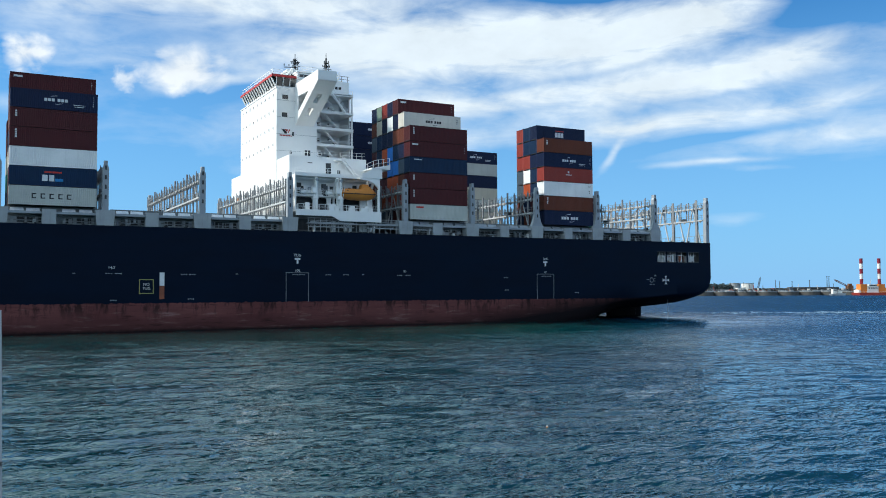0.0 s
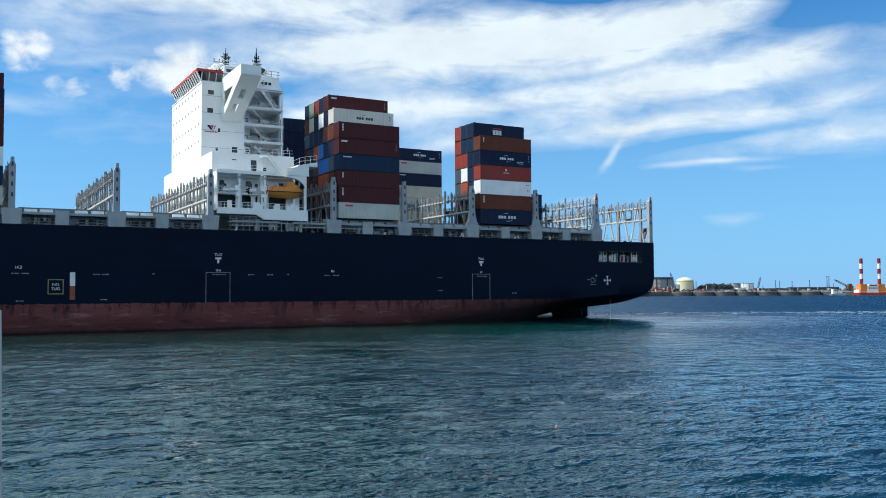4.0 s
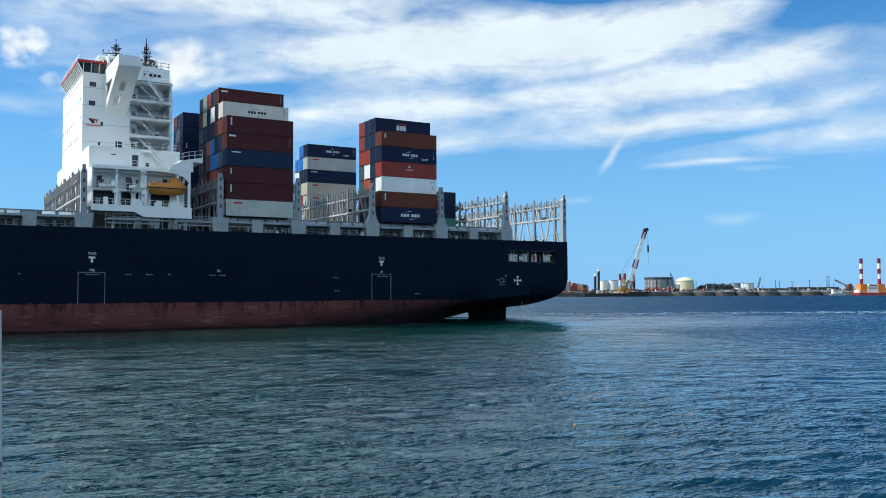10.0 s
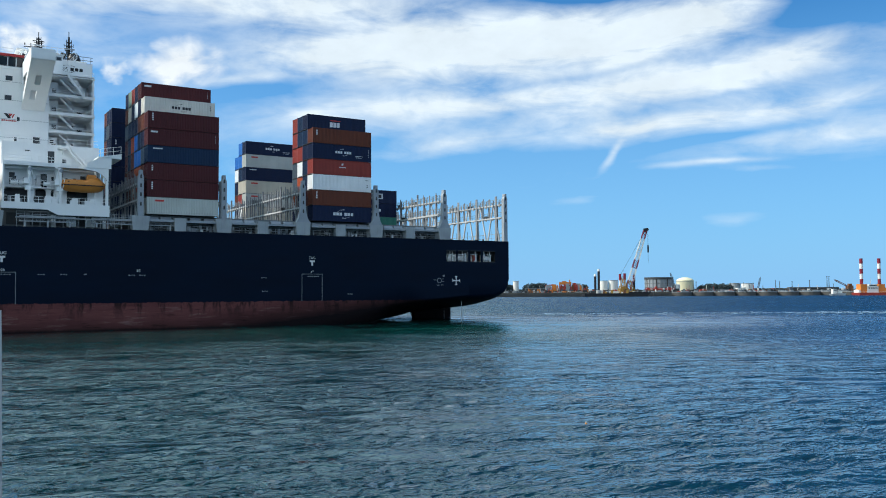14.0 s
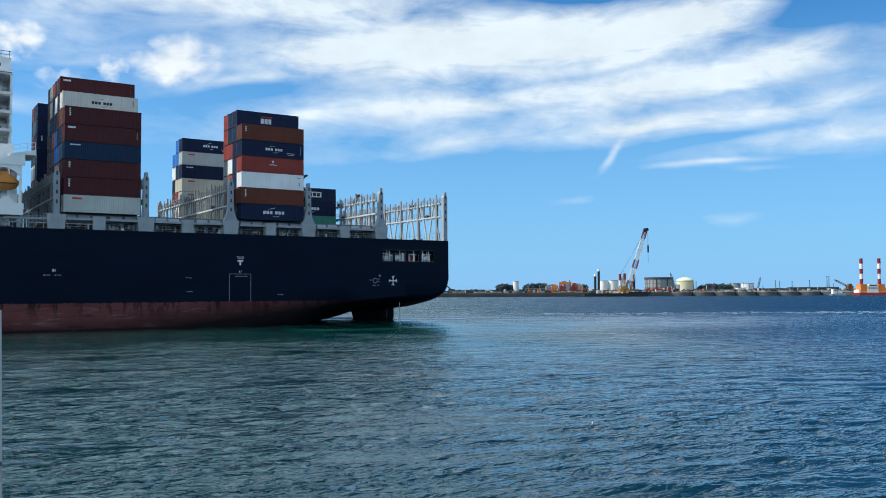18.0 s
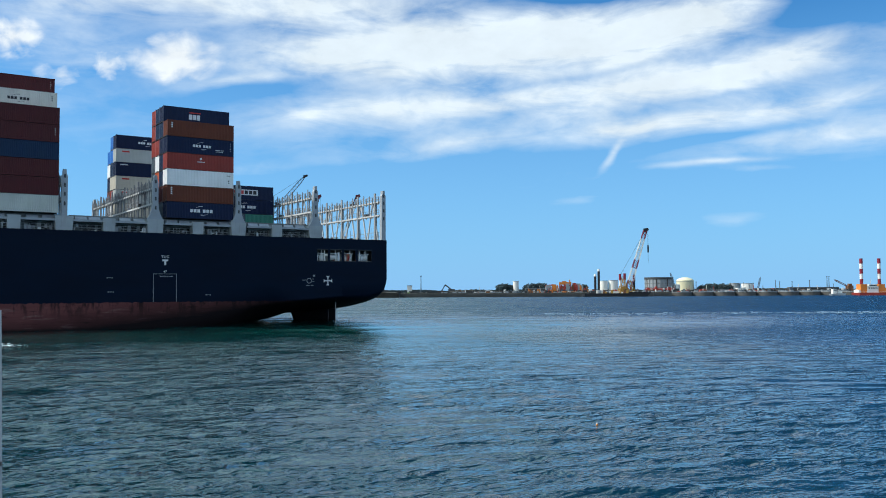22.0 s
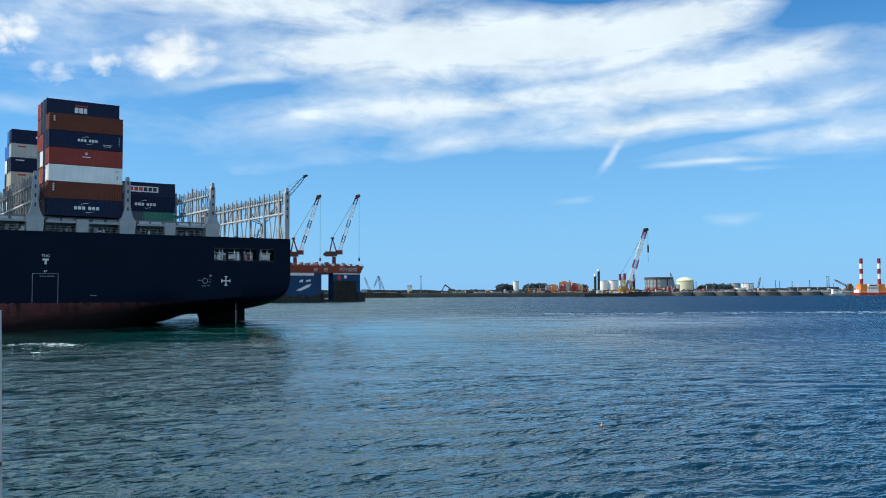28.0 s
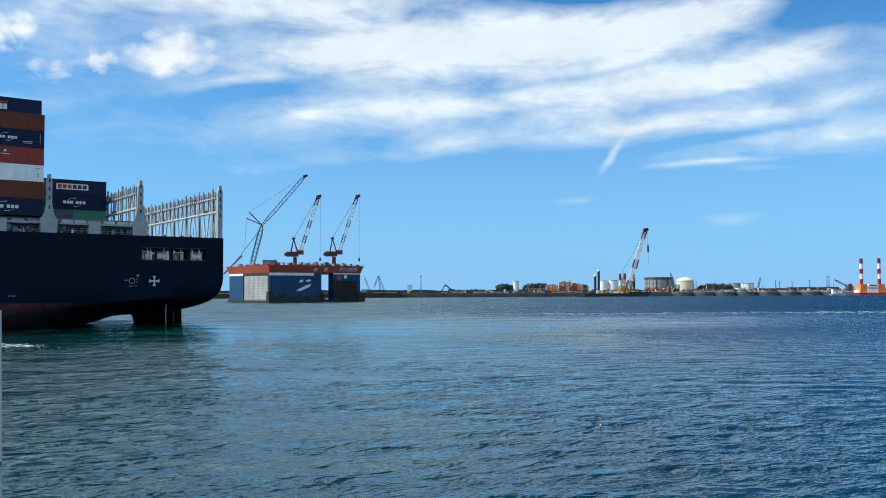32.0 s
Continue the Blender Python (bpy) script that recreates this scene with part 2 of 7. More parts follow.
    # along the hull its dark reflection is put in as the deepest green
    col = n.mix(n.m("MULTIPLY", n.ramp(n.m("ADD", y, n.m("MULTIPLY", wide, 40.0)), 95.0, 165.0), n.m("MULTIPLY", n.ramp(x, 40.0, 10.0), n.ramp(y, 205.0, 180.0))), col, (0.0004, 0.031, 0.027, 1))
    b = n.n("BsdfPrincipled", {"Base Color": col, "Roughness": n.m("MULTIPLY", n.ramp(y, 60.0, 200.0, 0.04, 0.20), n.ramp(slick, 0.0, 1.0, 1.0, 0.6)), "IOR": 1.333, "Specular Tint": (0.66, 0.95, 1.0, 1), "Normal": up})
    n.n("OutputMaterial", {"Surface": b.outputs[0]})
    return mat


CHOP = (0.64, 0.31, 0.070, 0.44)      # heights of the four families of ripples, in metres


def glass_material(name, colour, rough=0.08):
    mat = bpy.data.materials.new(name)
    mat.use_nodes = True
    n = Net(mat.node_tree)
    pos = n.n("TexCoord").outputs["Object"]
    col = n.mix(n.ramp(n.noise(pos, 0.7, 2.0), 0.3, 0.7), (*colour, 1), (*(v * 1.6 for v in colour), 1))
    b = n.n("BsdfPrincipled", {"Base Color": col, "Roughness": rough, "IOR": 1.5})
    n.n("OutputMaterial", {"Surface": b.outputs[0]})
    return mat


HULL, WATER = hull_material(), water_material()
# darker grey: the shade of recessed walls and decks is put into it
RECESS = material("recess_shade_grey", (0.15, 0.165, 0.17), 0.7, 0, 0.15, 1.0, 0.004, 0.3)
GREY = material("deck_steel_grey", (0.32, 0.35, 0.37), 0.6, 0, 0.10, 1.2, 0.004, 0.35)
PALE = material("lashing_grey", (0.285, 0.32, 0.355), 0.55, 0, 0.10, 1.2, 0.004, 0.25, (0.20, 0.15, 0.11))
# paler copy of the lashing grey: sunlight on the beams is put into it
BEAMS = material("sunlit_beam_grey", (0.46, 0.48, 0.49), 0.55, 0, 0.12, 1.2, 0.004, 0.35, (0.22, 0.16, 0.12))
BRIDGE = material("bridge_grey", (0.23, 0.245, 0.26), 0.55, 0, 0.15, 1.2, 0.004, 0.3, (0.10, 0.07, 0.05))
DARK = material("dark_steel", (0.055, 0.06, 0.065), 0.6, 0.2, 0.2, 1.5, 0.004, 0.2)
DECK = material("deck_paint", (0.10, 0.12, 0.12), 0.7, 0, 0.15, 0.8, 0.004, 0.2)
WHITE = material("white_paint", (0.80, 0.81, 0.80), 0.45, 0, 0.03, 0.6, 0.002, 0.10, (0.55, 0.52, 0.47))
MARK = material("marking_white", (0.66, 0.69, 0.71), 0.6, 0, 0.12, 2.0, 0, 0.15)
ANTIFOUL = material("black_antifouling", (0.006, 0.005, 0.006), 0.9, 0, 0.3, 1.0)
ANTIFOUL.node_tree.nodes["Principled BSDF"].inputs["Specular IOR Level"].default_value = 0.08
FAINT = material("marking_faint", (0.26, 0.29, 0.32), 0.6, 0, 0.3, 2.0, 0, 0.3)
YELLOWLINE = material("marking_yellow", (0.36, 0.35, 0.12), 0.6, 0, 0.12, 2.0)
REDTRIM = material("red_trim", (0.46, 0.045, 0.042), 0.5, 0, 0.1, 1.0)
ORANGE = material("lifeboat_orange", (0.56, 0.21, 0.04), 0.42, 0, 0.08, 1.0, 0, 0.2, (0.35, 0.16, 0.04))
GLASS = glass_material("dark_glass", (0.012, 0.016, 0.02))
RUST_PAINT = material("rust_primer", (0.28, 0.09, 0.05), 0.7, 0, 0.25, 1.0, 0, 0.3)
BLACK = material("black_paint", (0.018, 0.018, 0.02), 0.5, 0, 0.2, 1.5)


# ---- mesh building ----
class Mesh:
    """Collects plain faces for one mesh."""

    def __init__(self):
        self.v, self.f = [], []

    def face(self, *pts):
        i = len(self.v)
        self.v += [tuple(q) for q in pts]
        self.f.append(tuple(range(i, i + len(pts))))
        return self

    def hexa(self, b, t):
        """A block from four base and four top corners, both counter-clockwise from above."""
        i = len(self.v)
        self.v += [tuple(q) for q in b] + [tuple(q) for q in t]
        self.f += [(i + 3, i + 2, i + 1, i), (i + 4, i + 5, i + 6, i + 7)]
        self.f += [(i + k, i + (k + 1) % 4, i + 4 + (k + 1) % 4, i + 4 + k) for k in range(4)]
        return self

    def box(self, x0, x1, y0, y1, z0, z1, taper=0.0):
        t = taper
        return self.hexa([(x0, y0, z0), (x1, y0, z0), (x1, y1, z0), (x0, y1, z0)],
                         [(x0 + t, y0 + t, z1), (x1 - t, y0 + t, z1), (x1 - t, y1 - t, z1), (x0 + t, y1 - t, z1)])

    def beam(self, p, q, w, h=None):
        """A square bar from p to q."""
        p, q = Vector(p), Vector(q)
        d = (q - p).normalized()
        a = d.cross(Vector((0, 0, 1)) if abs(d.z) < 0.9 else Vector((1, 0, 0))).normalized()
        b = d.cross(a)
        a, b = a * w / 2, b * (h or w) / 2
        return self.hexa([p - a - b, p + a - b, p + a + b, p - a + b], [q - a - b, q + a - b, q + a + b, q - a + b])

    def tube(self, p, q, r, n=10, r2=None):
        p, q = Vector(p), Vector(q)
        d = (q - p).normalized()
        a = d.cross(Vector((0, 0, 1)) if abs(d.z) < 0.9 else Vector((1, 0, 0))).normalized()
        b = d.cross(a)
        i, r2 = len(self.v), r if r2 is None else r2
        ring = [a * math.cos(6.28318 * k / n) + b * math.sin(6.28318 * k / n) for k in range(n)]
        self.v += [tuple(p + o * r) for o in ring] + [tuple(q + o * r2) for o in ring]
        self.f += [(i + k, i + (k + 1) % n, i + n + (k + 1) % n, i + n + k) for k in range(n)]
        self.f += [tuple(range(i + n - 1, i - 1, -1)), tuple(range(i + n, i + 2 * n))]
        return self

    def prism(self, poly, axis, a, b):
        """A flat outline pushed along an axis: x takes (y, z) outlines, y takes (x, z), z takes (x, y)."""
        put = {"x": lambda s, u: (s, *u), "y": lambda s, u: (u[0], s, u[1]), "z": lambda s, u: (*u, s)}[axis]
        i, n = len(self.v), len(poly)
        self.v += [put(a, u) for u in poly] + [put(b, u) for u in poly]
        self.f += [tuple(range(i, i + n)), tuple(range(i + 2 * n - 1, i + n - 1, -1))]
        self.f += [(i + k, i + n + k, i + n + (k + 1) % n, i + (k + 1) % n) for k in range(n)]
        return self

    def data(self, name, mat, smooth=False):
        me = bpy.data.meshes.new(name)
        me.from_pydata(self.v, [], self.f)
        me.materials.append(mat)
        bm = bmesh.new()
        bm.from_mesh(me)
        if smooth:
            bmesh.ops.remove_doubles(bm, verts=bm.verts, dist=1e-4)
        bmesh.ops.recalc_face_normals(bm, faces=bm.faces)
        bm.to_mesh(me)
        bm.free()
        if smooth:
            me.shade_smooth()
        return me


def thing(name, label, category, group="", m=None, mesh=None, kind=""):
    ob = tagged(new(name, mesh), label, category, group, kind)
    if m is not None:
        ob.matrix_basis = m
    return ob


def part(name, mesh, mat, parent, label="", smooth=False, at=None):
    """One mesh as a part of a thing or of a part. mesh: a Mesh, or mesh data to share."""
    ob = new(name, mesh.data(name, mat, smooth) if isinstance(mesh, Mesh) else mesh)
    ob.parent = parent
    if at is not None:
        ob.matrix_basis = at
    return tagged(ob, label)


def words(name, text, size, mat, parent, m):
    cu = bpy.data.curves.new(name, "FONT")
    cu.body, cu.size, cu.extrude, cu.align_x, cu.align_y = text, size, 0.006, "CENTER", "CENTER"
    cu.materials.append(mat)
    ob = new(name, cu)
    ob.parent, ob.matrix_basis = parent, m
    return ob


def truss(m, p, q, w, chord, n, lace, taper=True):
    """A square lattice boom from p to q: four chords and zigzag lacing, tapering to its ends."""
    p, q = Vector(p), Vector(q)
    d = (q - p).normalized()
    a = d.cross(Vector((0, 1, 0)) if abs(d.y) < 0.9 else Vector((1, 0, 0))).normalized()
    b = d.cross(a)
    rows = []
    for k in range(n + 1):
        s = k / n
        g = w / 2 * (0.35 + 0.65 * min(1, s * 6, (1 - s) * 6) if taper else 1.0)
        c = p.lerp(q, s)
        rows.append([c + a * g * i + b * g * j for i, j in ((-1, -1), (1, -1), (1, 1), (-1, 1))])
    for k in range(n):
        for j in range(4):
            m.beam(rows[k][j], rows[k + 1][j], chord)
            m.beam(rows[k][j], rows[k + 1][(j + 1) % 4], lace)
    return m


# the ship's way: place of its origin and its heading
def ship_pose(t):
    return pose(20.325 - 3.2461 * t + 0.005013 * t * t, 174.53 - 0.822 * t - 0.005512 * t * t, 0, 0, 0,
                math.degrees(0.4962 + 0.00418 * t))


MOVERS = []      # things that go with the ship: (thing, its pose on the ship)


# ---- water ----
def make_water():
    near = np.array([24.0 / (1 - 0.9975 * k / 430) for k in range(431)])
    rows = np.concatenate(([6.0, 14.0, 20.0], near[near < 1500], [1700, 2000, 2500, 3300, 4800]))
    fan = np.linspace(-0.74, 0.74, 720)
    rest = np.linspace(0.74, 2 * math.pi - 0.74, 70)[1:-1]
    ang = np.concatenate((fan, rest))
    R, A = np.meshgrid(rows, ang, indexing="ij")
    X, Y = R * np.sin(A), R * np.cos(A)
    gap = np.gradient(rows)[:, None] * np.ones_like(A)
    side = np.concatenate((np.full(720, 1.48 / 719), np.full(68, 0.074)))[None, :] * R
    Z = np.zeros_like(X)
    rng = np.random.RandomState(4)
    for k in range(110):
        lam = 0.25 * 14.0 ** rng.rand()
        turn = rng.normal(-1.45, 0.42)
        kx, ky = 2 * math.pi / lam * math.cos(turn), 2 * math.pi / lam * math.sin(turn)
        amp = 0.0024 * lam ** 0.95
        fade = np.clip(1.6 - 2.6 * np.maximum(gap * abs(math.sin(turn)), side * abs(math.cos(turn))) / lam, 0, 1)
        ph = X * kx + Y * ky + rng.rand() * 6.28318
        Z += amp * fade * (np.sin(ph) + 0.22 * np.cos(2 * ph))
    nr, na = X.shape
    verts = np.stack((X, Y, Z), -1).reshape(-1, 3)
    i, j = np.meshgrid(np.arange(nr - 1), np.arange(na), indexing="ij")
    jn = (j + 1) % na
    faces = np.stack((i * na + j, (i + 1) * na + j, (i + 1) * na + jn, i * na + jn), -1).reshape(-1, 4)
    me = bpy.data.meshes.new("water")
    me.vertices.add(len(verts) + 1)
    me.vertices.foreach_set("co", np.concatenate((verts.ravel(), [0, 0, 0])))
    hub = len(verts)
    tri = np.stack((np.full(na, hub), np.arange(na), (np.arange(na) + 1) % na), -1)
    loops = np.concatenate((faces.ravel(), tri.ravel()))
    starts = np.concatenate((np.arange(len(faces)) * 4, len(faces) * 4 + np.arange(na) * 3))
    me.loops.add(len(loops))
    me.loops.foreach_set("vertex_index", loops)
    me.polygons.add(len(starts))
    me.polygons.foreach_set("loop_start", starts)
    me.update(calc_edges=True)
    me.validate()
    me.shade_smooth()
    me.materials.append(WATER)
    return thing("water", "rippled blue-green harbour water with small wind waves", "water", kind="structure", mesh=me)


water = make_water()

# ---- far shore ----
EARTH = material("shore_earth", (0.045, 0.046, 0.040), 0.9, 0, 0.3, 0.05)
STONE = material("quay_concrete", (0.085, 0.085, 0.08), 0.85, 0, 0.25, 0.15, 0.02, 0.5, (0.05, 0.05, 0.045))
m = Mesh()
m.hexa([(-900, 862, -2), (2600, 862, -2), (2600, 4500, -2), (-2600, 4500, -2)], [(-900, 866, 4.1), (2600, 866, 4.1), (2600, 4500, 6.0), (-2600, 4500, 6.0)])
ground = thing("ground", "low flat reclaimed land of grey-brown earth", "ground", kind="structure", mesh=m.data("ground", EARTH))


# ---- things on the far shore ----
TANKWHITE = material("tank_white", (0.72, 0.72, 0.68), 0.5, 0, 0.06, 0.2, 0, 0.2, (0.45, 0.42, 0.36))
CREAM = material("tank_cream", (0.66, 0.62, 0.42), 0.5, 0, 0.06, 0.2, 0, 0.2, (0.45, 0.42, 0.3))
SHED = material("shed_grey", (0.27, 0.30, 0.32), 0.7, 0, 0.12, 0.3, 0, 0.2)
# distance haze is put into the leaf colour as blue
LEAF = material("hazed_leaves", (0.045, 0.072, 0.080), 0.9, 0, 0.4, 0.8, 0, 0, each=0.5)
BARK = material("bark", (0.07, 0.05, 0.035), 0.9)
PLANT = material("plant_orange", (0.62, 0.205, 0.035), 0.5, 0, 0.1, 0.5, 0, 0.15)
PLANTRED = material("plant_red", (0.38, 0.05, 0.035), 0.5, 0, 0.12, 0.5, 0, 0.15)
RUST = material("rusty_brown", (0.20, 0.09, 0.045), 0.75, 0, 0.25, 0.4, 0, 0.4)
HOUSEBROWN = material("house_brown", (0.055, 0.030, 0.022), 0.6, 0, 0.2, 0.5)
LEGRED = material("leg_crimson", (0.22, 0.018, 0.035), 0.55, 0, 0.12, 0.5, 0, 0.15)
CRANERED = material("crane_dark_red", (0.10, 0.018, 0.028), 0.55, 0, 0.15, 0.5, 0, 0.15)
LATTICE = material("crane_blue_grey", (0.10, 0.14, 0.18), 0.6, 0.1, 0.2, 0.5)
GRASS = material("shore_grass", (0.10, 0.16, 0.05), 0.9, 0, 0.3, 0.1)
DOCKBLUE = material("dock_blue", (0.003, 0.045, 0.125), 0.5, 0, 0.15, 0.25, 0, 0.4, (0.02, 0.04, 0.07))
DOCKRED = material("dock_red", (0.36, 0.075, 0.045), 0.55, 0, 0.15, 0.25, 0, 0.3, (0.16, 0.04, 0.03))
DOCKPALE = material("dock_pale_grey", (0.34, 0.35, 0.35), 0.7, 0, 0.15, 0.3, 0, 0.5, (0.18, 0.17, 0.15))
FENDER = material("dock_fouling", (0.030, 0.030, 0.027), 0.9, 0, 0.3, 0.3, 0, 0.5)
GROUNDZ = 4.1


def tank(x, y, r, h, mat, label, z=GROUNDZ, dome=0.0):
    ob = thing("storage_tank", label, "tank", "storage tanks on the far shore", pose(x, y, z))
    part("shell", Mesh().tube((0, 0, 0), (0, 0, h), r, 28), mat, ob)
    m = Mesh()
    steps = 5
    for k in range(steps):
        a0, a1 = math.pi / 2 * k / steps, math.pi / 2 * (k + 1) / steps
        m.tube((0, 0, h + max(dome, 0.4) * math.sin(a0)), (0, 0, h + max(dome, 0.4) * math.sin(a1)), r * 1.01 * math.cos(a0), 28, max(0.05, r * 1.01 * math.cos(a1)))
    part("roof", m, mat, ob)
    m = Mesh()
    for k in range(28):
        a, b = 6.28318 * k / 28, 6.28318 * (k + 1) / 28
        m.hexa([(r * 1.0 * math.cos(a), r * math.sin(a), h), (r * math.cos(b), r * math.sin(b), h), (r * 1.02 * math.cos(b), r * 1.02 * math.sin(b), h), (r * 1.02 * math.cos(a), r * 1.02 * math.sin(a), h)],
               [(r * math.cos(a), r * math.sin(a), h + 0.5), (r * math.cos(b), r * math.sin(b), h + 0.5), (r * 1.02 * math.cos(b), r * 1.02 * math.sin(b), h + 0.5), (r * 1.02 * math.cos(a), r * 1.02 * math.sin(a), h + 0.5)])
    part("rim_railing", m, SHED, ob)
    return ob


tank(77.7, 940, 3.0, 11.8, TANKWHITE, "tall white storage tank on the far shore")
tank(175.3, 960, 4.4, 12.0, TANKWHITE, "white storage tank behind the crane barge")
tank(185.7, 960, 5.2, 12.4, TANKWHITE, "white storage tank behind the crane barge")
tank(269.6, 980, 9.6, 11.4, CREAM, "large domed cream storage tank", dome=4.6)
tank(249.8, 940, 3.4, 7.0, TANKWHITE, "small white storage tank beside the domed one", dome=1.5)
tank(346.1, 1000, 6.8, 8.6, TANKWHITE, "squat white storage tank on the far shore")
tank(328.6, 990, 6.0, 8.8, SHED, "squat grey storage tank on the far shore")

silo = thing("round_hall", "large round grey industrial hall with a dark roof rim", "building", "", pose(233.0, 950, GROUNDZ))
part("wall", Mesh().tube((0, 0, 0), (0, 0, 13.4), 15.0, 36), SHED, silo)
part("roof_rim", Mesh().tube((0, 0, 13.4), (0, 0, 15.6), 15.4, 36), DARK, silo)
for k in range(12):
    a = math.pi + math.pi * (k + 0.5) / 12
    part("pilaster", Mesh().box(-0.5, 0.5, -0.3, 0.3, 0, 13.4), (SHED, STONE, SHED)[k % 3], silo, at=pose(15.1 * math.cos(a), 15.1 * math.sin(a), 0))
for z in (4.5, 9.0):
    part("wall_ring", Mesh().tube((0, 0, z), (0, 0, z + 0.35), 15.15, 36), STONE, silo)

# box buildings
for x0, x1, y, h, mat, label in ((-36.7, -32.0, 900, 7.6, TANKWHITE, "small white flat-roofed building"), (44.0, 59.5, 930, 1.6, STONE, "low grey shed on the quay"),
                                 (129.6, 135.3, 890, 5.2, TANKWHITE, "white site cabin on the quay"), (295.5, 303.4, 885, 3.6, TANKWHITE, "small white cabin on the quay"),
                                 (412.0, 470.7, 1050, 4.2, DARK, "long low dark shed"), (87.0, 107.9, 930, 4.0, STONE, "low concrete shed on the quay"),
                                 (263.3, 308.1, 930, 1.8, SHED, "long low grey shed"), (-92.8, -83.1, 1000, 4.0, SHED, "low grey shed on the shore")):
    b = thing("shore_building", label, "building", "buildings on the far shore", pose((x0 + x1) / 2, y, GROUNDZ))
    w = abs(x1 - x0) / 2
    part("wall", Mesh().box(-w, w, -4, 4, 0, h), mat, b)
    part("roof", Mesh().box(-w - 0.3, w + 0.3, -4.3, 4.3, h, h + 0.35), SHED, b)
    part("doorway", Mesh().box(-w * 0.2, w * 0.15, -4.08, -4, 0, min(2.6, h * 0.7)), DARK, b)

# clumps of trees
trees = random.Random(5)


def clump(m, c, r, n):
    for _ in range(n):
        d = Vector((trees.gauss(0, 1), trees.gauss(0, 1), trees.gauss(0, 0.8)))
        p = Vector(c) + d.normalized() * r * trees.random() ** 0.4
        s = r * trees.uniform(0.16, 0.34)
        a = [p + Vector((trees.uniform(-1, 1), trees.uniform(-1, 1), trees.uniform(-1, 1))) * s for _ in range(4)]
        m.face(a[0], a[1], a[2]).face(a[0], a[2], a[3]).face(a[0], a[3], a[1])


def tree(x, y, h, r):
    ob = thing("tree", "dark green broadleaf tree on the far shore", "tree", "trees on the far shore", pose(x, y, GROUNDZ))
    m = Mesh().tube((0, 0, 0), (0, 0, h * 0.6), 0.35, 7, 0.18)
    for k in range(4):
        a = k * 1.7
        m.tube((0, 0, h * 0.4), (math.cos(a) * r * 0.6, math.sin(a) * r * 0.6, h * 0.72), 0.16, 5, 0.06)
    part("trunk", m, BARK, ob)
    m = Mesh()
    for k in range(6):
        a = trees.uniform(0, 6.28)
        clump(m, (math.cos(a) * r * 0.5, math.sin(a) * r * 0.5, h * trees.uniform(0.30, 0.74)), r * trees.uniform(0.75, 1.0), 170)
    part("crown", m, LEAF, ob)


for px0, px1, n, h in ((61.5, 75.0, 8, 11.5), (88.6, 98.5, 6, 9.5), (97.2, 110.8, 8, 12.6), (144.1, 153.4, 5, 10.0), (284.7, 293.4, 5, 8.5), (290.9, 312.5, 12, 9.8)):
    for k in range(n):
        tree(px0 + (px1 - px0) * (k + 0.5) / n, 950 + trees.uniform(-15, 35), h * trees.uniform(0.62, 0.76), 4.2)
m = Mesh()
for k in range(650):
    x, h = -420 + 2.0 * k, 9.5 + 2.2 * math.sin(k * 0.11) * math.sin(k * 0.037) + trees.uniform(-0.4, 0.4)
    h = 3.0 + (h - 3.0) * (0.72 if x < 60 else 0.66)
    m.prism([(x, 3.0), (x + 2.6, 3.0), (x + 2.2, h), (x + 1.0, h + trees.uniform(0, 0.7)), (x, h - 0.4)], "y", 1500 + trees.uniform(-3, 3), 1512)
thing("distant_wood", "dark line of distant woods", "wood", kind="stuff", mesh=m.data("distant_wood", LEAF))
m = Mesh().box(-45.9, -25.7, 895, 910, 4.0, 5.0, 0.4)
thing("grass_bank", "low green grassy bank", "bank", kind="structure", mesh=m.data("grass_bank", GRASS))

# quay of round caissons to the east, straight wall to the west
m = Mesh()
for x0, x1, zt in ((-520, 42.1, 3.9), (42.1, 222.9, 3.5)):
    m.box(x0, x1, 856, 866, -2, zt)
    k = x0
    while k < x1 - 6:
        m.box(k, k + 0.8, 855.2, 856, -1, zt - 0.4)
        m.box(k + 1.5, k + 4.5, 855.6, 856.02, -1, zt * 0.45)
        k += 6.5
quay = thing("quay", "stained dark concrete quay wall with fenders", "quay", kind="structure", mesh=m.data("quay", STONE))
m = Mesh().box(-420, -42.3, 838, 858, -2, 4.6)
thing("jetty", "dark timber-faced jetty", "jetty", kind="structure", mesh=m.data("jetty", FENDER))
for k in range(11):
    x = 234.6 + 21.0 * k
    c = thing("caisson", "round stained concrete quay caisson", "caisson", "round caissons of the quay", pose(x, 866, -1))
    part("drum", Mesh().tube((0, 0, 0), (0, 0, 4.6), 9.9, 30), STONE, c)
    part("rim", Mesh().tube((0, 0, 4.6), (0, 0, 5.1), 10.1, 30), SHED, c)

